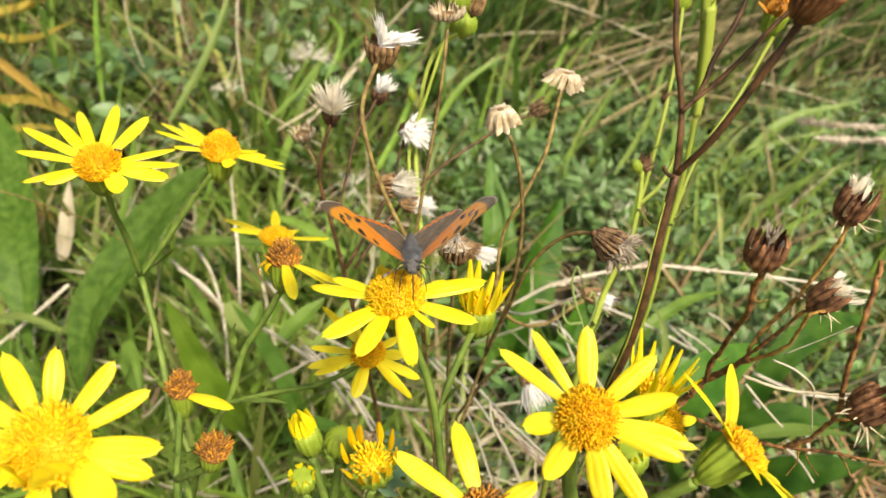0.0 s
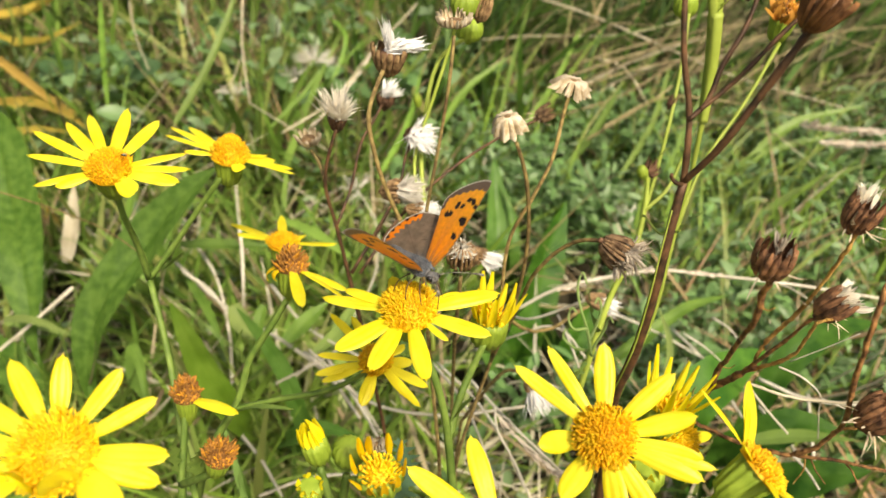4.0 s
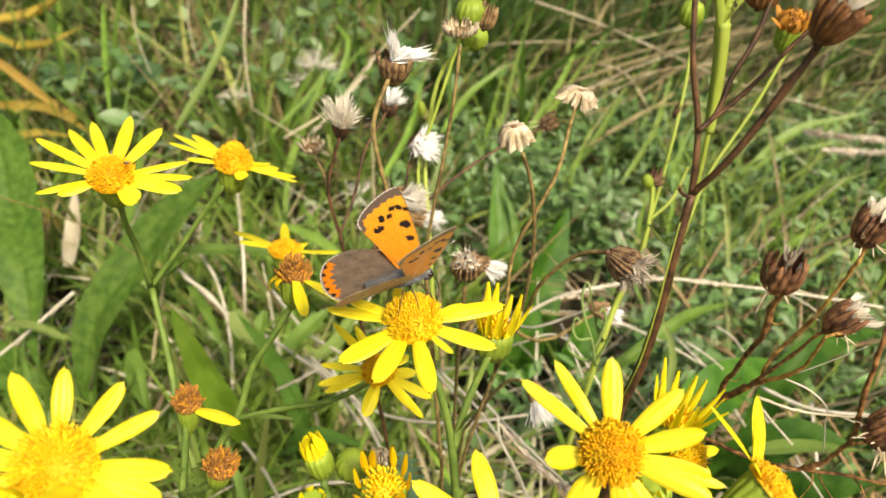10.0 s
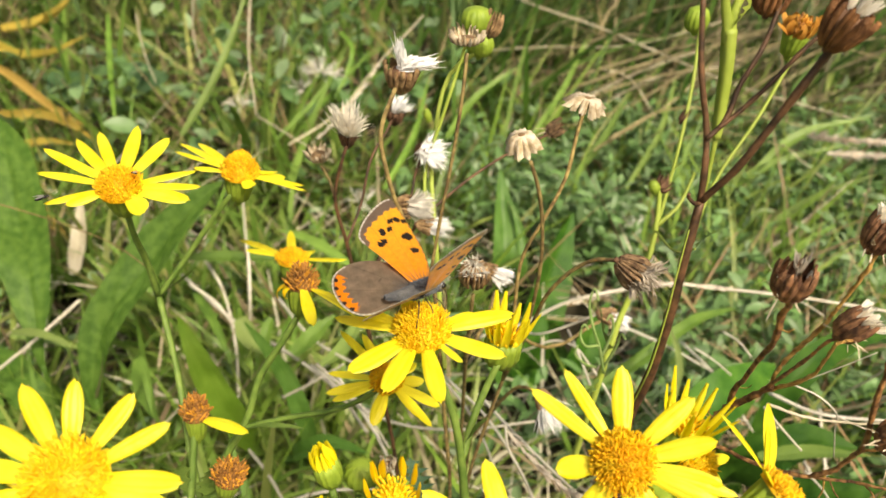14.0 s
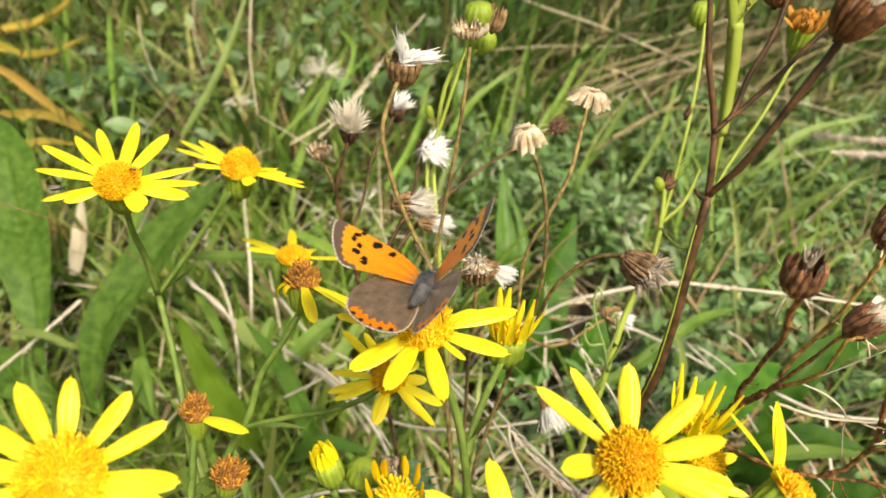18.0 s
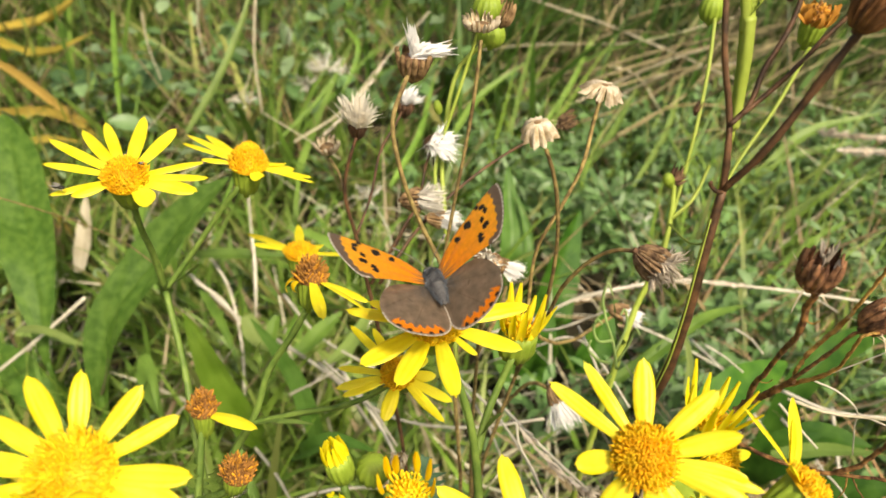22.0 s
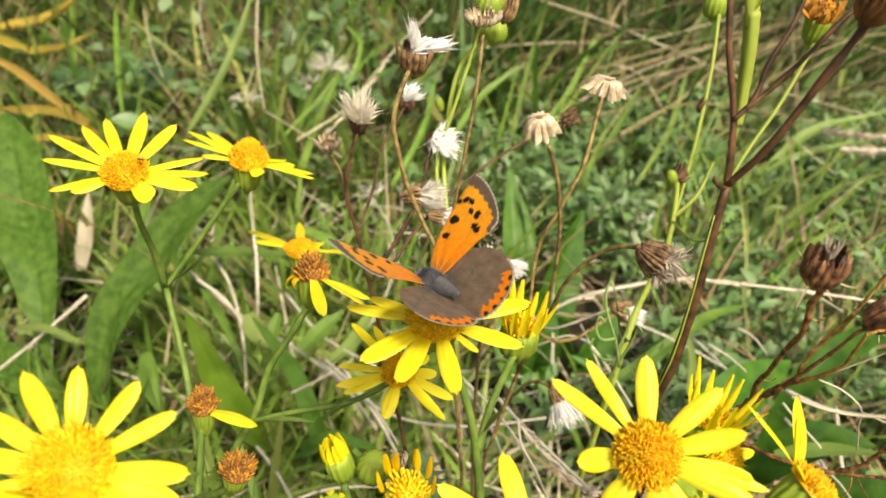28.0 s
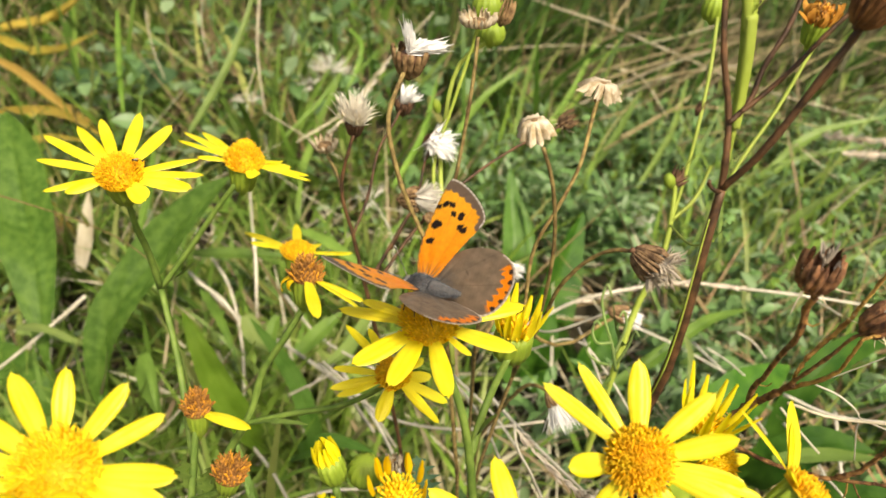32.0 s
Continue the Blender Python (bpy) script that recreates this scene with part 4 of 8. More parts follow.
def right_ragwort():
    p = thing("ragwort_plant", (0.024, 0.075, 0.0), "green ragwort crowded with yellow flowers at different stages", "wildflower", "ragwort plants")
    SWAYING["right"] = p
    part("stem", tube([(0.024, 0.075, 0), (0.0253, 0.0619, 0.1919), (0.0217, 0.0611, 0.2064), (0.0221, 0.0606, 0.2152)], 1.2, 0.8, ribs=0.08), STEM, p)
    part("stem", tube([(0.0253, 0.0619, 0.1919), (0.0311, 0.0637, 0.1997), (0.0335, 0.0674, 0.2068), (0.0341, 0.0694, 0.2087)], 0.95, 0.75, ribs=0.08), STEM, p)
    part("stem", tube([(0.0253, 0.0619, 0.1919), (0.0312, 0.0590, 0.2020), (0.0345, 0.0572, 0.2075), (0.0368, 0.0566, 0.2104)], 0.95, 0.75, ribs=0.08), STEM, p)
    part("stem", tube([(0.0311, 0.0637, 0.1997), (0.0310, 0.0619, 0.2040), (0.0309, 0.0621, 0.2061)], 0.8, 0.65), STEM, p)
    flower_head(p, (0.0223, 0.0585, 0.2205), (-0.216, -0.589, 0.693), 3.65, [(120, 12.9, 1.7), (141, 13.9, 1.9), (87, 11.4, 2.6), (40, 11.5, 2.4), (12, 11.2, 2.5), (-14, 11.5, 2.2), (-25, 12.3, 2.4), (-17, 13.3, 1.6), (-174, 8.1, 2.8), (-128, 9.2, 3.1), (-83, 11.3, 2.9), (-60, 12.8, 2.5)], FLOWER, droop=-6, seed=15)
    bud_head(p, (0.0339, 0.0696, 0.2134), (0.12, 0.0, 1), 2.8, 5.0, 12, 7.8, "half-open ragwort flower with rolled upright rays", 0.34, False, 16, 0.75, 1.0)
    flower_head(p, (0.0421, 0.0578, 0.2149), (0.758, 0.185, 0.625), 3.3, [(108, 13.6, 3.2, 34), (136, 9.4, 2.8, 42), (140, 12.2, 1.9, 2), (196, 6.0, 1.6, 10), (300, 10.0, 2.2, 12), (336, 10.5, 2.4, 8), (10, 9.0, 2.0, 5), (262, 8.0, 2.0, 0)], "yellow ragwort flower turned sideways, green cup showing", h=6.2, dome=1.7, droop=-10, seed=17)
    bud_head(p, (0.0304, 0.0628, 0.2089), (-0.05, -0.1, 1), 2.3, 4.2, 8, 2.0, "opening green bud with yellow ray tips", 0.1, False, 18)
    flower_head(p, (0.0353, 0.0684, 0.2081), (0.5, -0.3, 0.6), 2.6, [(12, 9.5, 1.7), (32, 6.3, 1.7), (-13, 6.7, 1.7)], "small withering yellow ragwort flower", "young", droop=-20, seed=19)
    f = thing("ragwort_plant", (0.008, 0.055, 0.0), "green ragwort with a broad yellow flower low in front", "wildflower", "ragwort plants")
    SWAYING["low"] = f
    part("stem", tube([(0.008, 0.055, 0), (0.0108, 0.0541, 0.1929), (0.0100, 0.0543, 0.2002)], 1.1, 0.8), STEM, f)
    flower_head(f, (0.0099, 0.0548, 0.2068), (0.05, -0.45, 0.9), 3.5, [(145, 14.4, 2.7), (105, 12.8, 2.8), (30, 8.5, 2.6)], FLOWER, "spent", dome=1.6, droop=-8, seed=21)


def front_ragwort():
    p = thing("ragwort_plant", (-0.036, 0.045, 0.0), "green ragwort with one large open yellow flower", "wildflower", "ragwort plants")
    part("stem", tube([(-0.036, 0.045, 0), (-0.0441, 0.0523, 0.2025), (-0.0403, 0.0525, 0.2186)], 1.2, 0.8), STEM, p)
    flower_head(p, (-0.0382, 0.0508, 0.2270), (0.05, -0.55, 0.83), 4.3, [(122, 12.1, 2.4), (95, 10.9, 2.2), (58, 10.9, 2.2), (31, 11.7, 1.9), (0, 12.1, 2.6), (-15, 11.8, 2.6), (148, 11.5, 2.3), (172, 11, 2.4), (-160, 10.5, 2.6), (-36, 12, 3.8, 30), (-58, 9.5, 3.8, 96), (-90, 9.5, 3.2, 20), (-128, 9.5, 4.2, 96), (-146, 11, 3.2, 30)], FLOWER, "young", dome=2.6, droop=-8, seed=22)


left_ragwort()
middle_ragwort()
bud_ragwort()
right_ragwort()
front_ragwort()


# ---- dead ragwort: dry stems and seed heads ----
def right_dead_stalk():
    p = thing("dead_ragwort", (0.037, 0.116, 0.0), "dead ragwort, dark brown forked stem with dry heads", "dry plant", "dead ragwort plants")
    part("stem", tube([(0.037, 0.116, 0), (0.0333, 0.0885, 0.1793), (0.0313, 0.0842, 0.2010), (0.0326, 0.0827, 0.2120), (0.0334, 0.0826, 0.2222), (0.0341, 0.0836, 0.2316), (0.0353, 0.0857, 0.2398)], 1.0, 0.58, rough=0.18), DARKSTEM, p, "thick dark brown stem")
    edge = Vector((-0.00066, -0.0004, 0))
    part("stem_ridge", tube([Vector(q) + edge for q in ((0.0313, 0.0842, 0.2010), (0.0326, 0.0827, 0.2120), (0.0334, 0.0826, 0.2222), (0.0341, 0.0836, 0.2316), (0.0348, 0.0848, 0.2361))], 0.20, 0.10, 5), LIMESTEM, p, "pale yellow-green ridge along the stem")
    part("stem_ridge", tube([Vector(q) - edge * 1.15 for q in ((0.0313, 0.0842, 0.2010), (0.0326, 0.0827, 0.2120), (0.0334, 0.0826, 0.2222), (0.0341, 0.0836, 0.2316), (0.0348, 0.0848, 0.2361))], 0.16, 0.09, 5), TANSTEM, p, "tan ridge along the stem")
    part("stem", tube([(0.0353, 0.0857, 0.2398), (0.0352, 0.0865, 0.2444), (0.0349, 0.0880, 0.2491), (0.0334, 0.0896, 0.2558), (0.0326, 0.0928, 0.2656)], 0.49, 0.38, rough=0.3), DARKSTEM, p)
    part("stem", tube([(0.0349, 0.0873, 0.2482), (0.0367, 0.0879, 0.2499), (0.0385, 0.0897, 0.2543), (0.0412, 0.0917, 0.2589), (0.0428, 0.0937, 0.2634)], 0.38, 0.3, rough=0.3), DARKSTEM, p)
    part("stem", tube([(0.0362, 0.0876, 0.2495), (0.0379, 0.0880, 0.2509), (0.0415, 0.0887, 0.2546), (0.0449, 0.0897, 0.2585), (0.0481, 0.0903, 0.2620)], 0.34, 0.28, rough=0.3), DARKSTEM, p)
    part("stem", tube([(0.0353, 0.0857, 0.2398), (0.0380, 0.0840, 0.2453), (0.0417, 0.0833, 0.2538), (0.0442, 0.0828, 0.2600), (0.0456, 0.0827, 0.2634)], 0.53, 0.48, rough=0.3), DARKSTEM, p)
    part("stem", tube([(0.0353, 0.0855, 0.2395), (0.0340, 0.0847, 0.2402), (0.0332, 0.0848, 0.2411), (0.0331, 0.0845, 0.2416)], 0.3, 0.25, per=4), DARKSTEM, p)
    seed_head(p, (0.0458, 0.0817, 0.2663), (0.35, -0.1, 0.9), "goblet", 2.6, 4.6, CHESTNUT, (40, 3.0, 0.6, (0, 0, 1)), CREAMPAPPUS, "dried chestnut-brown ragwort head", 31, 16)
    seed_head(p, (0.0424, 0.0952, 0.2656), (0.1, 0.0, 1), "claw", 2.3, 4.0, CHESTNUT, None, None, "crumpled orange-brown head", 32)


def lime_stalk():
    p = thing("ragwort_plant", (0.045, 0.165, 0.0), "yellow-green ragwort stalk with one orange withering head", "wildflower", "ragwort plants")
    part("stem", tube([(0.045, 0.165, 0), (0.0447, 0.1185, 0.1699), (0.0488, 0.1217, 0.1848), (0.0506, 0.1248, 0.2033), (0.0517, 0.1260, 0.2167), (0.0515, 0.1258, 0.2297)], 0.3, 0.5, ribs=0.08), LIMESTEM, p)
    part("stem", tube([(0.0515, 0.1256, 0.2290), (0.0515, 0.1260, 0.2320), (0.0514, 0.1268, 0.2373), (0.0509, 0.1274, 0.2444), (0.0505, 0.1279, 0.2485)], 0.85, 1.25, seg=10, ribs=0.14), LIMESTEM, p, "broad ribbed yellow-green stem")
    part("stem", tube([(0.0506, 0.1277, 0.2460), (0.0500, 0.1280, 0.2490), (0.0489, 0.1284, 0.2530), (0.0478, 0.1290, 0.2600)], 1.15, 0.6, seg=9, ribs=0.1), LIMESTEM, p)
    part("stem", tube([(0.0507, 0.1277, 0.2460), (0.0507, 0.1281, 0.2490), (0.0514, 0.1290, 0.2530), (0.0530, 0.1297, 0.2600)], 1.1, 0.55, seg=9, ribs=0.1), LIMESTEM, p)
    toothed_leaf(p, [(0.0507, 0.1272, 0.2490), (0.0521, 0.1270, 0.2515), (0.0530, 0.1268, 0.2550)], 1.6, LIMESTEM, "", 3, 14)
    part("stem", tube([(0.0506, 0.1248, 0.2033), (0.0559, 0.1325, 0.2151), (0.0650, 0.1406, 0.2258), (0.0730, 0.1495, 0.2350)], 0.36, 0.42), LIMESTEM, p)
    flower_head(p, (0.0739, 0.1524, 0.2391), (0.1, -0.1, 1), 3.0, [], "withering orange ragwort head", "withered", h=5.0, seed=33)
    part("stem", tube([(0.0460, 0.1350, 0.1934), (0.0496, 0.1417, 0.2029), (0.0536, 0.1499, 0.2164), (0.0564, 0.1575, 0.2273), (0.0584, 0.1655, 0.2369)], 0.42, 0.4), LIMESTEM, p)
    bud_head(p, (0.0579, 0.1669, 0.2389), (0, -0.05, 1), 2.6, 4.6, 0, 0, "", 0, True, 34)
    q = thing("ragwort_plant", (0.045, 0.175, 0.0), "slim green ragwort shoot with small dark buds", "wildflower", "ragwort plants")
    part("stem", tube([(0.045, 0.175, 0), (0.0377, 0.1250, 0.1721), (0.0416, 0.1306, 0.1836), (0.0466, 0.1353, 0.1939), (0.0485, 0.1401, 0.2024), (0.0488, 0.1429, 0.2081)], 0.85, 0.5), LIMESTEM, q)
    part("stem", tube([(0.0484, 0.1391, 0.2009), (0.0533, 0.1424, 0.2039), (0.0573, 0.1474, 0.2094)], 0.5, 0.4), LIMESTEM, q)
    bud_head(q, (0.0471, 0.1424, 0.2092), (-0.4, 0, 1), 1.2, 1.9, 0, 0, "", 0, True, 35)
    seed_head(q, (0.0494, 0.1441, 0.2099), (0.1, 0, 1), "claw", 1.3, 2.3, DARKBRACT, None, None, "small dark bud", 36, 9)
    seed_head(q, (0.0502, 0.1431, 0.2085), (0.8, 0, 0.4), "claw", 1.2, 2.0, DARKBRACT, None, None, "small dark bud", 37, 9)
    seed_head(q, (0.0544, 0.1529, 0.2207), (0.3, 0, 1), "claw", 0.9, 1.6, DARKBRACT, None, None, "small dark bud", 38, 8)
    toothed_leaf(q, [(0.0496, 0.1441, 0.2099), (0.0514, 0.1436, 0.2126), (0.0528, 0.1428, 0.2149)], 1.1, LIMESTEM, "", 0, 10)
    toothed_leaf(q, [(0.0396, 0.1264, 0.1741), (0.0367, 0.1266, 0.1814), (0.0353, 0.1281, 0.1887)], 2.6, STEM, "", 5, 11)
    part("stem", tube([(0.0481, 0.1385, 0.2000), (0.0445, 0.1150, 0.2110), (0.0419, 0.1000, 0.2221)], 0.22, 0.18), LIMESTEM, q)
    toothed_leaf(q, [(0.0417, 0.1003, 0.2213), (0.0433, 0.1000, 0.2244), (0.0451, 0.1000, 0.2257)], 1.7, STEM, "small toothed green leaf", 4, 16)
    for pts in ([(0.0366, 0.1206, 0.1746), (0.0346, 0.1203, 0.1829), (0.0328, 0.1215, 0.1880), (0.0321, 0.1234, 0.1925), (0.0329, 0.1240, 0.1952), (0.0338, 0.1226, 0.1931)],
                [(0.0346, 0.1203, 0.1829), (0.0312, 0.1188, 0.1842), (0.0301, 0.1194, 0.1868), (0.0308, 0.1198, 0.1891), (0.0317, 0.1192, 0.1882)],
                [(0.0356, 0.1205, 0.1796), (0.0368, 0.1210, 0.1838), (0.0372, 0.1215, 0.1880), (0.0363, 0.1217, 0.1901), (0.0356, 0.1210, 0.1891)],
                [(0.0366, 0.1213, 0.1756), (0.0387, 0.1211, 0.1822), (0.0393, 0.1209, 0.1855), (0.0398, 0.1195, 0.1852)],
                [(0.0350, 0.1213, 0.1756), (0.0313, 0.1182, 0.1798), (0.0291, 0.1180, 0.1831), (0.0296, 0.1181, 0.1849)]):
        part("tendril", tube(pts, 0.36, 0.2, 6), GREYGREEN, q, "thin curling grey-green leaf lobe")
    toothed_leaf(q, [(0.0364, 0.1235, 0.1700), (0.0325, 0.1164, 0.1720), (0.0350, 0.1161, 0.1804)], 1.8, STEM, "", 5, 13)


def middle_dead_stalks():
    p = thing("dead_ragwort", (-0.010, 0.165, 0.0), "dead ragwort, thin brown stems with fluffy seed heads", "dry plant", "dead ragwort plants")
    part("stem", tube([(-0.010, 0.165, 0), (-0.0151, 0.1269, 0.1835), (-0.0170, 0.1284, 0.1945), (-0.0184, 0.1295, 0.2030), (-0.0201, 0.1308, 0.2135), (-0.0182, 0.1324, 0.2211), (-0.0174, 0.1333, 0.2233)], 0.5, 0.33, rough=0.12), DARKSTEM, p)
    part("stem", tube([(-0.0184, 0.1295, 0.2030), (-0.0158, 0.1355, 0.2080), (-0.0134, 0.1454, 0.2153), (-0.0107, 0.1500, 0.2183), (-0.0096, 0.1523, 0.2198)], 0.33, 0.3, rough=0.12), DARKSTEM, p)
    part("stem", tube([(-0.0203, 0.1313, 0.2125), (-0.0222, 0.1380, 0.2133), (-0.0244, 0.1430, 0.2135)], 0.3, 0.3), TANSTEM, p)
    part("stem", tube([(-0.0158, 0.1271, 0.1925), (-0.0099, 0.1328, 0.2007), (-0.0075, 0.1352, 0.2041), (-0.0049, 0.1369, 0.2065)], 0.42, 0.35, rough=0.12), DARKSTEM, p)
    part("stem", tube([(-0.0111, 0.1311, 0.1983), (-0.0052, 0.1394, 0.2084), (-0.0043, 0.1422, 0.2123), (-0.0034, 0.1436, 0.2145)], 0.3, 0.3, rough=0.12), DARKSTEM, p)
    part("stem", tube([(-0.0141, 0.1279, 0.1919), (-0.0053, 0.1375, 0.2005), (0.0075, 0.1476, 0.2079), (0.0175, 0.1521, 0.2125), (0.0250, 0.1541, 0.2154)], 0.38, 0.32, rough=0.12), DARKSTEM, p)
    seed_head(p, (-0.0171, 0.1343, 0.2255), (0.1, -0.1, 1), "goblet", 1.75, 3.0, DARKBRACT, (240, 6.6, 0.95, (-0.05, 0, 0.7), 0.15, 1.2), CREAMPAPPUS, "dark seed head with a dense cream tuft", 41)
    seed_head(p, (-0.0088, 0.1543, 0.2209), (0.15, -0.1, 1), "goblet", 1.9, 3.2, DARKBRACT, (100, 4.6, 0.6, (0.55, 0, 0.35), 0.16, 1.2), None, "brown seed head with a white tuft", 42)
    seed_head(p, (-0.0251, 0.1454, 0.2153), (0.0, -0.1, 1), "crown", 2.4, 2.4, PALEBRACT, None, None, "small empty pale seed head", 43, 12)
    seed_head(p, (-0.0026, 0.1451, 0.2166), (0.3, -0.3, 0.5), "claw", 1.6, 2.6, DARKBRACT, (160, 6.4, 0.8, (0.75, -0.35, -0.25), 0.2, 0.9, 0, 60), None, "seed head bursting with white silky hairs", 44, 10)
    seed_head(p, (-0.0058, 0.1372, 0.2070), (0.9, -0.15, 0.15), "goblet", 2.3, 3.8, DRYBRACT, [(170, 6.4, 0.35, (0.2, -0.25, 1), 0.18, 1.6, 0, 75), (70, 4.5, 0.5, (0.3, 0.5, 1), 0.18, 1.2, 0, 75)], SILVER, "bent brown seed head with silvery cream hairs", 45)
    seed_head(p, (-0.0011, 0.1348, 0.2036), (0.95, -0.1, -0.1), "goblet", 1.7, 3.0, DRYBRACT, (120, 4.8, 0.35, (0, 0, 1), 0.2, 1.2), None, "seed head with matted white hairs", 46)
    seed_head(p, (0.0276, 0.1551, 0.2168), (0.8, -0.1, 0.5), "spiky", 1.9, 3.2, CRUMPLED, None, None, "closed dark brown seed head", 47, 12)
    t = thing("dead_ragwort", (0.002, 0.150, 0.0), "dead ragwort, tan arching stems with dry heads", "dry plant", "dead ragwort plants")
    part("stem", tube([(0.002, 0.150, 0), (0.0006, 0.1053, 0.1963), (-0.0009, 0.1065, 0.2120), (-0.0041, 0.1071, 0.2197), (-0.0078, 0.1073, 0.2323), (-0.0085, 0.1082, 0.2388), (-0.0065, 0.1102, 0.2443), (-0.0057, 0.1113, 0.2459)], 0.42, 0.36, rough=0.1), TANSTEM, t)
    part("stem", tube([(-0.0009, 0.1065, 0.2120), (0.0010, 0.1075, 0.2239), (0.0032, 0.1090, 0.2364), (0.0046, 0.1108, 0.2468), (0.0049, 0.1119, 0.2502)], 0.3, 0.3, rough=0.1), TANSTEM, t)
    part("stem", tube([(0.0017, 0.1044, 0.1915), (0.0001, 0.1325, 0.2003), (-0.0005, 0.1492, 0.2154), (0.0055, 0.1577, 0.2310), (0.0085, 0.1577, 0.2328)], 0.5, 0.5), LIMESTEM, t)
    part("stem", tube([(0.0001, 0.1325, 0.2003), (-0.0024, 0.1424, 0.2109), (0.0016, 0.1484, 0.2229), (0.0055, 0.1525, 0.2341), (0.0074, 0.1522, 0.2423)], 0.4, 0.36), LIMESTEM, t)
    seed_head(t, (-0.0051, 0.1121, 0.2479), (0.1, -0.15, 1), "goblet", 2.55, 4.4, DRYBRACT, [(150, 5.6, 0.08, (2.2, -0.1, 0.25), 0.24, 0.75, 0, 12), (70, 4.6, 0.10, (-0.55, 0, 1.6), 0.2, 0.5, 0, 12), (60, 3.0, 0.2, (1.2, 0, 0.5), 0.2, 0.7, 0, 16)], None, "tan ribbed seed head with smears of white hairs", 48, 13)
    seed_head(t, (0.0049, 0.1128, 0.2523), (0.0, -0.1, 1), "crown", 2.2, 1.2, PALEBRACT, None, None, "empty pale seed head, a flat crown of teeth", 49, 18)
    bud_head(t, (0.0097, 0.1596, 0.2355), (0.1, 0, 1), 2.9, 4.0, 0, 0, "plump yellow-green bud", 0, True, 50)
    bud_head(t, (0.0082, 0.1508, 0.2439), (0.0, 0, 1), 3.0, 4.2, 0, 0, "plump yellow-green bud", 0, True, 51)
    seed_head(t, (0.0120, 0.1503, 0.2431), (0.3, 0, 1), "claw", 1.9, 4.0, DRYBRACT, None, None, "withered brown head", 52)
    bud_head(t, (-0.0019, 0.1531, 0.2210), (-0.2, 0, 1), 0.9, 1.4, 0, 0, "", 0, True, 53)
    u = thing("dead_ragwort", (0.010, 0.128, 0.0), "dead ragwort, tan stems crossing, with opened pale heads", "dry plant", "dead ragwort plants")
    part("stem", tube([(0.010, 0.128, 0), (0.0073, 0.0995, 0.1706), (0.0125, 0.1017, 0.1912), (0.0161, 0.0992, 0.2086), (0.0169, 0.0987, 0.2252), (0.0153, 0.0984, 0.2353), (0.0140, 0.0981, 0.2391)], 0.38, 0.3, rough=0.1), TANSTEM, u)
    part("stem", tube([(0.0125, 0.1017, 0.1912), (0.0136, 0.1013, 0.2062), (0.0147, 0.1022, 0.2197), (0.0178, 0.1024, 0.2270), (0.0204, 0.1029, 0.2338), (0.0218, 0.1045, 0.2414), (0.0222, 0.1047, 0.2433)], 0.33, 0.3, rough=0.1), TANSTEM, u)
    part("stem", tube([(0.0125, 0.1017, 0.1912), (0.0159, 0.0953, 0.2100), (0.0181, 0.0918, 0.2206), (0.0209, 0.0903, 0.2254), (0.0237, 0.0878, 0.2288), (0.0258, 0.0861, 0.2298)], 0.33, 0.3, rough=0.1), TANSTEM, u)
    seed_head(u, (0.0126, 0.0992, 0.2425), (-0.15, -0.15, 1), "parasol", 2.2, 2.2, PALEBRACT, None, None, "opened pale seed head, bracts crumpled down", 54, 14)
    seed_head(u, (0.0228, 0.1055, 0.2454), (0.2, -0.1, 1), "parasol", 2.4, 1.6, PALEBRACT, None, None, "opened pale seed head, bracts bent down", 55, 17)
    seed_head(u, (0.0283, 0.0846, 0.2286), (0.8, -0.3, -0.45), "goblet", 2.25, 3.3, CRUMPLED, [(130, 4.6, 0.5, (0.2, -0.2, 0.9), 0.15, 1.7, 0, 90), (80, 3.0, 0.9, (-0.3, -0.3, 0.3), 0.15, 2.0, 0, 110)], MATTED, "brown crumpled seed head with matted grey hairs", 56, 19)
    k = thing("dead_ragwort", (0.010, 0.150, 0.0), "dead ragwort with low tufted seed heads", "dry plant", "dead ragwort plants")
    part("stem", tube([(0.010, 0.150, 0), (0.0060, 0.1115, 0.1878), (0.0062, 0.1046, 0.2022), (0.0065, 0.1030, 0.2104)], 0.42, 0.36, rough=0.1), TANSTEM, k)
    part("stem", tube([(0.002, 0.150, 0.02), (-0.0062, 0.0982, 0.1600), (-0.0084, 0.0946, 0.1724), (-0.0088, 0.0922, 0.1775)], 0.4, 0.3), TANSTEM, k)
    seed_head(k, (-0.0089, 0.0930, 0.1787), (0.1, -0.2, 1), "claw", 1.5, 2.2, PALEBRACT, (40, 1.4, 0.8, (0, 0, 0.3), 0.14, 1.0), MATTED, "small withered pinkish head", 65, 11)
    part("stem", tube([(0.0060, 0.1115, 0.1878), (0.0117, 0.1283, 0.1855), (0.0134, 0.1362, 0.1847)], 0.5, 0.45), TANSTEM, k)
    seed_head(k, (0.0067, 0.1031, 0.2159), (0.05, -0.15, 1), "ball", 2.5, 4.0, DRYBRACT, [(150, 2.4, 1.6, (0, 0, -0.5), 0.12, 1.2, 0, 120), (60, 1.6, 1.2, (0.1, -0.2, 0.2), 0.12, 1.4, 0, 120)], SILVER, "dry seed head, brown bracts with grey hairs", 57, 15)
    seed_head(k, (0.0130, 0.1412, 0.1866), (0.8, -0.2, -0.35), "goblet", 1.9, 3.4, DRYBRACT, (150, 5.2, 0.3, (0, 0, 1), 0.22, 1.2), None, "small seed head with white hairs", 58)
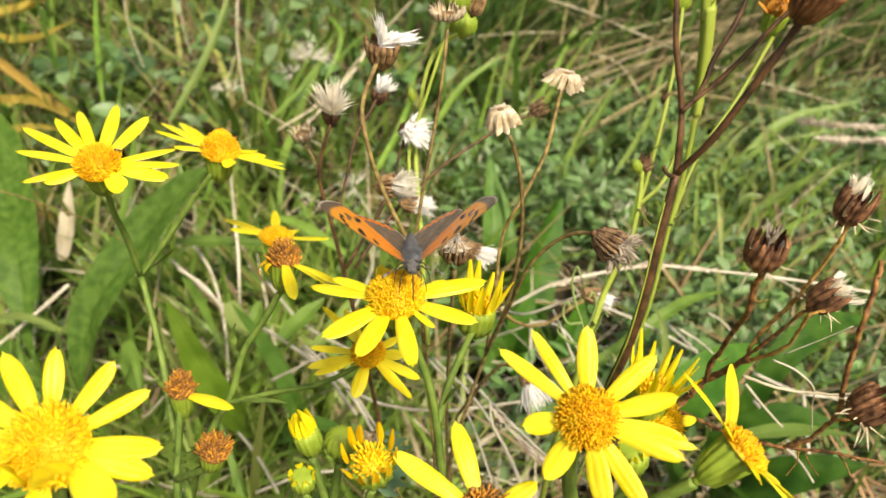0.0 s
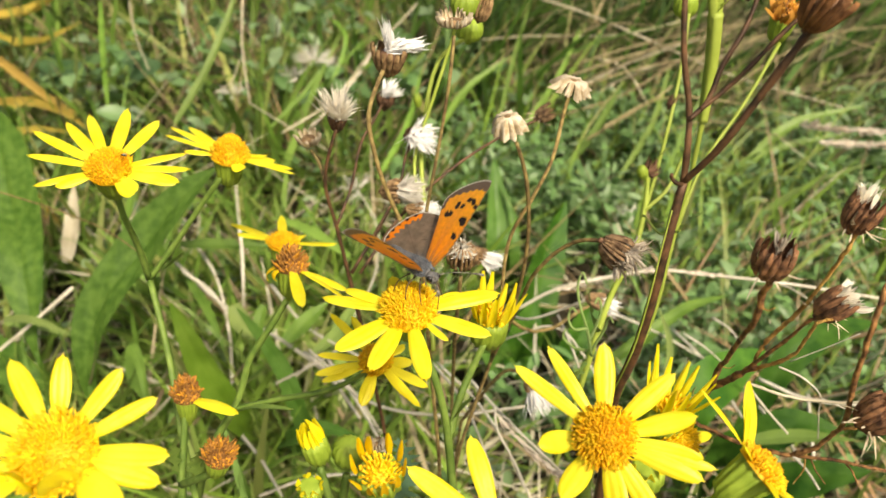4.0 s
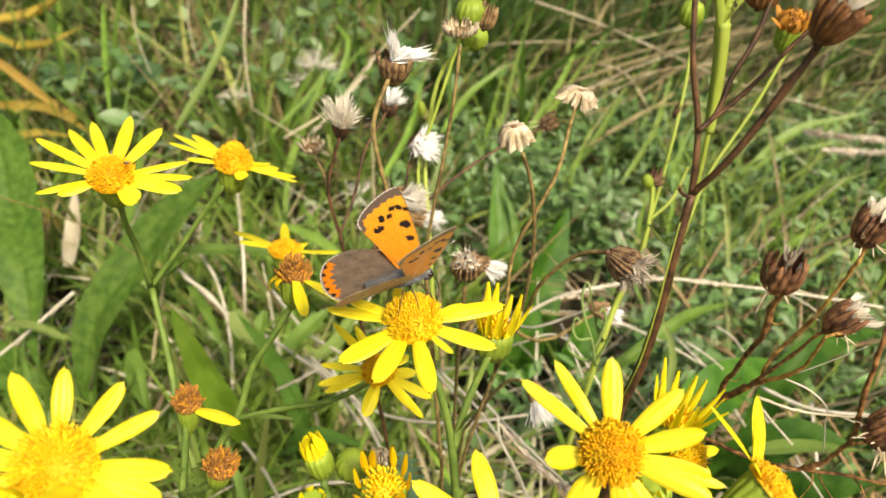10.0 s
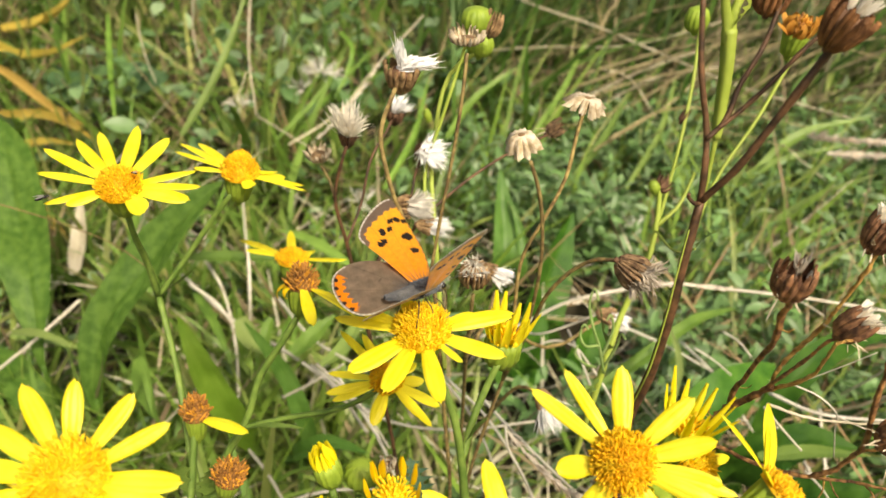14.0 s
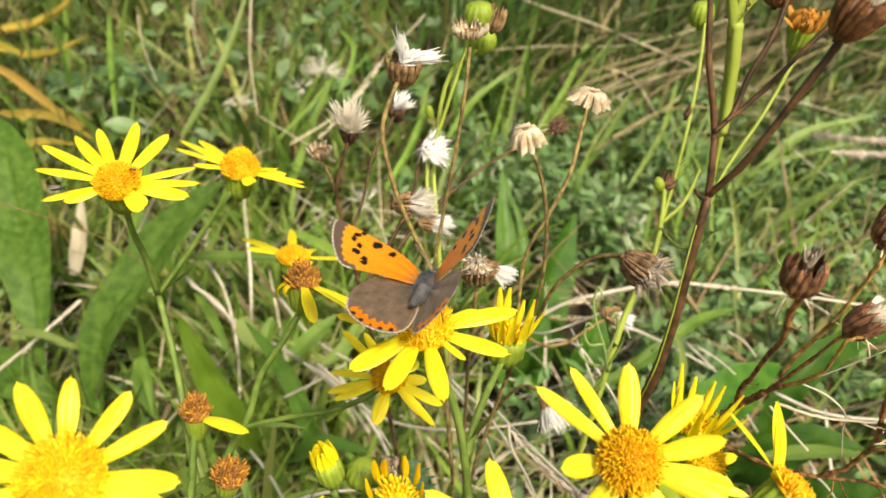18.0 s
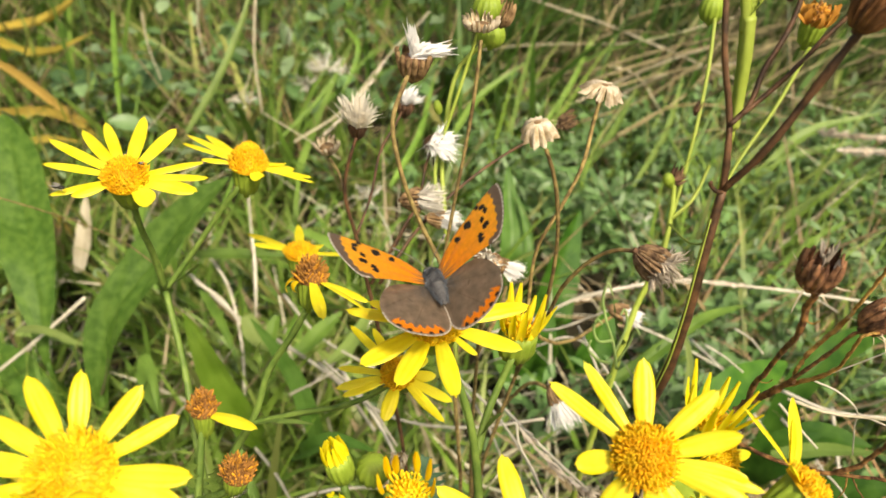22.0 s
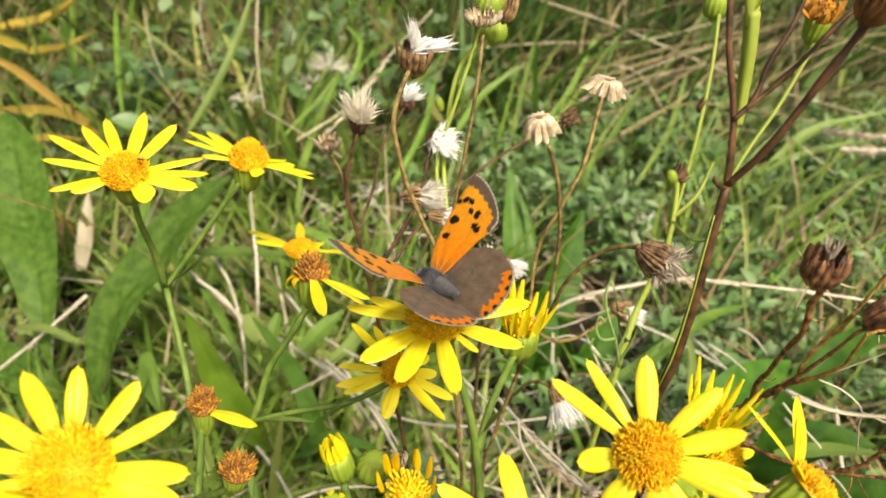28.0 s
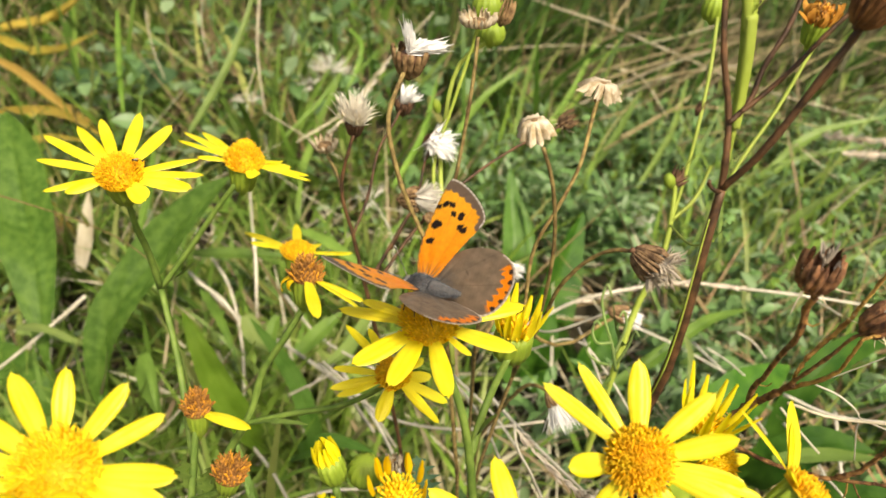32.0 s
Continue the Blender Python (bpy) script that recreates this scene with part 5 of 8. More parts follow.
    part("stem", tube([(0.0117, 0.1283, 0.1855), (0.0316, 0.1429, 0.1628), (0.0414, 0.1484, 0.1654), (0.0428, 0.1487, 0.1659)], 0.5, 0.4), TANSTEM, k)
    seed_head(k, (0.0446, 0.1490, 0.1664), (0.85, -0.2, -0.25), "goblet", 2.1, 3.8, DRYBRACT, (150, 5.2, 0.35, (0, 0, 1), 0.24, 1.3), None, "seed head with white hairs, tipped over", 59)
    part("stem", tube([(0.012, 0.150, 0.03), (0.0154, 0.1278, 0.1586), (0.0202, 0.1224, 0.1684), (0.0235, 0.1192, 0.1691)], 0.5, 0.4), TANSTEM, k)
    seed_head(k, (0.0244, 0.1182, 0.1677), (0.5, -0.5, -0.7), "goblet", 2.0, 3.4, DRYBRACT, (240, 7.0, 0.45, (0, 0, 1), 0.24, 1.6), None, "hanging seed head with white hairs", 60)


def far_right_dead_stalks():
    p = thing("dead_ragwort", (0.062, 0.090, 0.0), "dead ragwort, knotted dark stems with dark dry heads", "dry plant", "dead ragwort plants")
    part("stem", twig([(0.050, 0.098, 0), (0.0438, 0.0901, 0.1834), (0.0456, 0.0899, 0.1894), (0.0477, 0.0889, 0.1951), (0.0490, 0.0883, 0.1982), (0.0505, 0.0855, 0.2032), (0.0518, 0.0830, 0.2083)], 0.72, 0.46), REDSTEM, p, "knotted red-brown stem")
    part("stem", twig([(0.0490, 0.0883, 0.1979), (0.0480, 0.0865, 0.2033), (0.0475, 0.0840, 0.2085), (0.0464, 0.0790, 0.2181), (0.0455, 0.0757, 0.2244), (0.0447, 0.0745, 0.2296), (0.0447, 0.0737, 0.2325), (0.0445, 0.0737, 0.2341)], 0.44, 0.42), REDSTEM, p, "crooked brown twig")
    part("stem", twig([(0.0515, 0.0830, 0.2080), (0.0517, 0.0830, 0.2112), (0.0536, 0.0835, 0.2149), (0.0558, 0.0830, 0.2197), (0.0569, 0.0825, 0.2241), (0.0576, 0.0809, 0.2312), (0.0581, 0.0807, 0.2344), (0.0582, 0.0805, 0.2376)], 0.30, 0.28), OCHRETWIG, p, "ochre twig")
    part("stem", twig([(0.0506, 0.0855, 0.2029), (0.0516, 0.0820, 0.2105), (0.0541, 0.0805, 0.2165), (0.0554, 0.0790, 0.2211), (0.0573, 0.0780, 0.2228)], 0.28, 0.24), REDSTEM, p)
    part("stem", twig([(0.0512, 0.0840, 0.2063), (0.0533, 0.0810, 0.2106), (0.0548, 0.0790, 0.2147), (0.0550, 0.0778, 0.2190), (0.0554, 0.0775, 0.2219), (0.0573, 0.0775, 0.2226)], 0.30, 0.24), OCHRETWIG, p)
    part("stem", twig([(0.0526, 0.0843, 0.2030), (0.0566, 0.0820, 0.2030), (0.0607, 0.0810, 0.2027), (0.0656, 0.0790, 0.2043), (0.0701, 0.0770, 0.2073)], 0.26, 0.20), STRAW, p, "pale dry side stem")
    part("stem", twig([(0.0463, 0.0895, 0.1890), (0.0493, 0.0850, 0.1910), (0.0511, 0.0820, 0.1924), (0.0548, 0.0790, 0.1935), (0.0585, 0.0765, 0.1951), (0.0601, 0.0752, 0.1977), (0.0616, 0.0740, 0.2020), (0.0622, 0.0735, 0.2053), (0.0603, 0.0720, 0.2138), (0.0587, 0.0710, 0.2223), (0.0582, 0.0707, 0.2273), (0.0587, 0.0720, 0.2315), (0.0592, 0.0735, 0.2343)], 0.36, 0.32), REDSTEM, p, "knotted red-brown stem")
    part("stem", twig([(0.0585, 0.0765, 0.1951), (0.0610, 0.0748, 0.1963), (0.0636, 0.0735, 0.1974), (0.0662, 0.0715, 0.1986), (0.0701, 0.0700, 0.1990)], 0.28, 0.22), REDSTEM, p)
    part("stem", twig([(0.0625, 0.0735, 0.2045), (0.0646, 0.0725, 0.2062), (0.0666, 0.0710, 0.2101)], 0.26, 0.24), OCHRETWIG, p)
    part("stem", twig([(0.0601, 0.0755, 0.1968), (0.0604, 0.0750, 0.1930), (0.0596, 0.0748, 0.1899)], 0.14, 0.08), OCHRETWIG, p)
    part("stem", twig([(0.0609, 0.0755, 0.1960), (0.0620, 0.0750, 0.1939), (0.0646, 0.0745, 0.1903)], 0.14, 0.08), REDSTEM, p)
    part("stem", twig([(0.0646, 0.0730, 0.1978), (0.0665, 0.0725, 0.1957), (0.0678, 0.0720, 0.1931)], 0.16, 0.08), REDSTEM, p)
    part("stem", twig([(0.0473, 0.0889, 0.1948), (0.0456, 0.0880, 0.1973), (0.0456, 0.0875, 0.1990)], 0.13, 0.06), OCHRETWIG, p)
    part("stem", twig([(0.0468, 0.0889, 0.1944), (0.0448, 0.0880, 0.1964), (0.0445, 0.0875, 0.1956)], 0.12, 0.06), OCHRETWIG, p)
    part("stem", twig([(0.0482, 0.0860, 0.2051), (0.0493, 0.0855, 0.2053), (0.0497, 0.0850, 0.2065)], 0.10, 0.05), OCHRETWIG, p)
    part("stem", twig([(0.0452, 0.0750, 0.2269), (0.0461, 0.0745, 0.2267), (0.0466, 0.0740, 0.2276)], 0.12, 0.06), OCHRETWIG, p)
    seed_head(p, (0.0449, 0.0746, 0.2362), (0.12, -0.1, 1), "spiky", 2.35, 4.3, RUSTBRACT, (26, 2.6, 0.3, (0, 0, 0.5), 0.12, 1.6), MATTED, "dark rusty dried head with spiky bracts", 61, 13)
    seed_head(p, (0.0587, 0.0788, 0.2247), (0.5, -0.2, 0.7), "spiky", 2.2, 4.2, RUSTBRACT, (60, 2.8, 0.4, (0.3, 0, 0.6), 0.2, 1.5), CREAMPAPPUS, "dark seed head with a cream tuft", 62, 11)
    seed_head(p, (0.0585, 0.0813, 0.2387), (0.2, -0.1, 1), "spiky", 2.2, 4.2, RUSTBRACT, (40, 3.0, 0.5, (0, 0, 1), 0.16, 1.6), CREAMPAPPUS, "dark dried head with closed bracts", 63, 15)
    seed_head(p, (0.0638, 0.0687, 0.2137), (0.5, -0.2, 0.8), "spiky", 2.6, 4.6, RUSTBRACT, None, None, "dark dried head with closed bracts", 64, 15)


right_dead_stalk()
lime_stalk()
middle_dead_stalks()
far_right_dead_stalks()


# ---- background plants that can be told apart ----
def broad_leaf(plant, pts, width, mat, ridges=5, fold=0.25, label="", tip=0.05, wide=0.45, name="leaf", tilt=(0.1, -0.5, 1.0)):
    """A strap-like ridged leaf along a line of points; width in mm; its face turns to tilt."""
    line = smooth_line(pts, 7)
    n = len(line)
    cols = ridges * 4
    verts, faces = [], []
    for i, p in enumerate(line):
        t = i / (n - 1)
        d = (line[min(i + 1, n - 1)] - line[max(i - 1, 0)]).normalized()
        x = d.cross(Vector(tilt)).normalized()
        up = x.cross(d).normalized()
        w = width * MM * 0.5 * max(tip, math.sin(math.pi * min(1.0, 0.10 + 0.90 * t) ** (0.69 / abs(math.log(max(wide, 0.2))) if wide != 0.5 else 1)) ** 0.75)
        for k in range(cols + 1):
            u = 2 * k / cols - 1
            z = fold * w * abs(u) ** 1.4 + (0.008 if k % 4 == 2 else -0.028 if k % 4 == 0 and 0 < k < cols else 0.0) * w - 0.07 * w * max(0.0, 1 - abs(u) * 7) + 0.06 * w * math.sin(t * 17 + u * 3) + 0.03 * w * math.sin(t * 61 + u * 9)
            verts.append(p + x * u * w * (1 + 0.03 * math.sin(t * 23)) + up * z)
    c = cols + 1
    for i in range(n - 1):
        for k in range(cols):
            faces.append((i * c + k, i * c + k + 1, (i + 1) * c + k + 1, (i + 1) * c + k))
    return part(name, Shape().add(verts, faces), mat, plant, label)


def plantains():
    a = thing("ribwort_plantain", (-0.165, 0.285, 0.0), "ribwort plantain with long ridged green leaves", "plant", "plantain plants")
    broad_leaf(a, [(-0.1665, 0.236, 0.060), (-0.1671, 0.2400, 0.0759), (-0.1689, 0.2480, 0.0861), (-0.1742, 0.2620, 0.0978), (-0.1845, 0.2830, 0.1085), (-0.1938, 0.3050, 0.1245), (-0.2028, 0.3251, 0.1386)], 27, PLANTAIN, 4, 0.3, wide=0.74)
    part("leaf_stalk", tube([(-0.166, 0.238, 0.0), (-0.1662, 0.236, 0.035), (-0.1666, 0.2372, 0.066)], 1.3, 1.0), PLANTAIN, a)
    broad_leaf(a, [(-0.1445, 0.228, 0.048), (-0.1437, 0.2330, 0.0663), (-0.1401, 0.2390, 0.0798), (-0.1325, 0.2460, 0.0922), (-0.1210, 0.2550, 0.1043), (-0.1100, 0.2620, 0.1165), (-0.0991, 0.2675, 0.1267), (-0.0873, 0.2721, 0.1353)], 19, PLANTAIN, 4, 0.4, wide=0.60)
    part("leaf_stalk", tube([(-0.146, 0.228, 0.0), (-0.1452, 0.2275, 0.030), (-0.1444, 0.2290, 0.054)], 1.4, 1.1), PLANTAIN, a)
    broad_leaf(a, [(-0.160, 0.280, 0.0), (-0.1759, 0.2356, 0.0512), (-0.1913, 0.2499, 0.0542), (-0.2175, 0.2632, 0.0557)], 16, PLANTAIN, 5)
    b = thing("ribwort_plantain", (-0.060, 0.235, 0.0), "ribwort plantain, bright green spreading leaves", "plant", "plantain plants")
    broad_leaf(b, [(-0.075, 0.240, 0.0), (-0.0777, 0.2015, 0.0722), (-0.0823, 0.2011, 0.0890), (-0.0859, 0.2013, 0.1068), (-0.0902, 0.2047, 0.1203)], 11, YOUNGLEAF, 5, 0.4)
    broad_leaf(b, [(-0.058, 0.235, 0.0), (-0.0535, 0.2105, 0.0640), (-0.0570, 0.2135, 0.0770), (-0.0635, 0.2150, 0.0930), (-0.0709, 0.2151, 0.1090)], 7.5, FRESHLEAF, 5, 0.45)
    broad_leaf(b, [(-0.055, 0.235, 0.0), (-0.0521, 0.1960, 0.0600), (-0.0400, 0.1916, 0.0700), (-0.0250, 0.1850, 0.0720)], 7, FRESHLEAF, 5, 0.45)
    c = thing("ribwort_plantain", (0.055, 0.365, 0.0), "upright plantain leaves standing in the herbs", "plant", "plantain plants")
    broad_leaf(c, [(0.038, 0.365, 0.0), (0.0383, 0.3497, 0.0397), (0.0378, 0.3694, 0.0591), (0.0366, 0.3881, 0.0772)], 15, FRESHLEAF, 2, 0.35, wide=0.4, tilt=(0.2, -1, 0.4))
    broad_leaf(c, [(0.050, 0.360, 0.0), (0.0551, 0.3229, 0.0189), (0.0645, 0.3429, 0.0388), (0.0766, 0.3648, 0.0613)], 27, DOCK, 2, 0.4, tilt=(0.4, -1, 0.3))
    broad_leaf(c, [(0.045, 0.362, 0.0), (0.0478, 0.3470, 0.0358), (0.0462, 0.3597, 0.0540), (0.0415, 0.3697, 0.0683)], 6, FRESHLEAF, 1, 0.3, tilt=(0.2, -1, 0.4))
    broad_leaf(c, [(0.052, 0.350, 0.0), (0.0451, 0.2777, 0.0241), (0.0466, 0.2782, 0.0423), (0.0520, 0.2868, 0.0546)], 20, DOCK, 2, 0.3, tilt=(0.2, -0.7, 0.7))
    broad_leaf(c, [(0.060, 0.350, 0.0), (0.0716, 0.2793, 0.0264), (0.0778, 0.2874, 0.0379), (0.0868, 0.3009, 0.0485)], 18, DOCK, 2, 0.3, tilt=(0.3, -0.7, 0.7))
    broad_leaf(c, [(0.045, 0.345, 0.0), (0.0316, 0.2720, 0.0334), (0.0275, 0.2798, 0.0445), (0.0240, 0.2861, 0.0534)], 14, FRESHLEAF, 2, 0.3, tilt=(0.0, -0.7, 0.7))
    d = thing("dock_plant", (0.110, 0.200, 0.0), "low dock with broad dark green leaves", "plant")
    broad_leaf(d, [(0.110, 0.200, 0.005), (0.0966, 0.1894, 0.0897), (0.1085, 0.1975, 0.0926), (0.1272, 0.2095, 0.0923)], 18, DOCK, 3, 0.25, wide=0.5)
    broad_leaf(d, [(0.112, 0.198, 0.005), (0.1097, 0.1669, 0.0925), (0.1202, 0.1661, 0.1001), (0.1336, 0.1612, 0.1018)], 13, DOCK, 3, 0.25)
    broad_leaf(d, [(0.115, 0.195, 0.005), (0.1135, 0.1489, 0.0930), (0.1213, 0.1467, 0.0986), (0.1335, 0.1445, 0.1041)], 12, DOCK, 3, 0.25)
    broad_leaf(d, [(0.125, 0.210, 0.005), (0.1471, 0.2205, 0.0819), (0.1680, 0.2331, 0.0825), (0.1899, 0.2420, 0.0777)], 12, DOCK, 3, 0.25)


def yellow_leaves():
    p = thing("yellowed_bulb_plant", (-0.340, 0.560, 0.0), "dying plant with curling yellow strap leaves", "plant")
    for pts, w in (([(-0.3916, 0.6148, 0.0696), (-0.3545, 0.6196, 0.0765), (-0.3289, 0.6222, 0.0803), (-0.3041, 0.6194, 0.0937), (-0.2848, 0.6210, 0.1134)], 11),
                   ([(-0.3854, 0.6090, 0.0787), (-0.3522, 0.5932, 0.0737), (-0.3243, 0.5784, 0.0700), (-0.3022, 0.5799, 0.0722), (-0.2735, 0.5886, 0.0845)], 10),
                   ([(-0.3562, 0.5599, 0.0784), (-0.3207, 0.5423, 0.0707), (-0.2944, 0.5240, 0.0620), (-0.2730, 0.5077, 0.0562), (-0.2462, 0.4923, 0.0516)], 9),
                   ([(-0.3356, 0.4962, 0.0571), (-0.2943, 0.4874, 0.0621), (-0.2709, 0.4870, 0.0615), (-0.2514, 0.4832, 0.0560), (-0.2422, 0.4870, 0.0441)], 9),
                   ([(-0.2887, 0.4415, 0.0488), (-0.2794, 0.4563, 0.0525), (-0.2658, 0.4679, 0.0517), (-0.2475, 0.4765, 0.0464)], 8),
                   ([(-0.3151, 0.5086, 0.0401), (-0.2997, 0.5249, 0.0459), (-0.2751, 0.5366, 0.0451)], 7),
                   ([(-0.2666, 0.4330, 0.0367), (-0.2367, 0.3951, 0.0349), (-0.2215, 0.3809, 0.0320)], 9),
                   ([(-0.2960, 0.4288, 0.0307), (-0.2887, 0.4569, 0.0360), (-0.2555, 0.4330, 0.0367)], 7)):
        broad_leaf(p, pts, w * 0.8, YELLOWLEAF, 2, 1.3, tip=0.2, wide=0.5)
    broad_leaf(p, [(-0.1992, 0.3371, 0.0392), (-0.2014, 0.3560, 0.0488), (-0.2048, 0.3792, 0.0644)], 9, STRAW, 2, 0.4, "withered buff leaf")
    q = thing("herb_sprig", (-0.290, 0.570, 0.0), "dark green herb with oval leaves", "plant")
    for pts, w in (([(-0.3146, 0.5919, 0.0544), (-0.3030, 0.5833, 0.0508), (-0.2893, 0.5747, 0.0472)], 20), ([(-0.3028, 0.5747, 0.0472), (-0.2801, 0.5678, 0.0548), (-0.2691, 0.5652, 0.0512)], 18), ([(-0.2281, 0.5439, 0.0556), (-0.2137, 0.5394, 0.0666), (-0.1990, 0.5418, 0.0700)], 20), ([(-0.3111, 0.5602, 0.0439), (-0.3000, 0.5627, 0.0476), (-0.2890, 0.5614, 0.0458)], 16), ([(-0.2404, 0.5754, 0.0657), (-0.2268, 0.5621, 0.0641), (-0.2110, 0.5488, 0.0626)], 16)):
        broad_leaf(q, pts, w, CLOVER_DARK, 3, 0.2, wide=0.5)


CLOVER_DARK = material("dark_herb_leaf", (0.045, 0.10, 0.038), (0.075, 0.145, 0.058), 0.5, 0.25, 90, 0.3, "object", 0.2)


def stalk(pts, r0, r1, mat, label, name="dry_stalk", group="dry stalks"):
    base = min(pts, key=lambda q: q[2])
    lone(name, tube(pts, r0, r1, 6, 6, 0.1), mat, base, label, "dry grass", group)


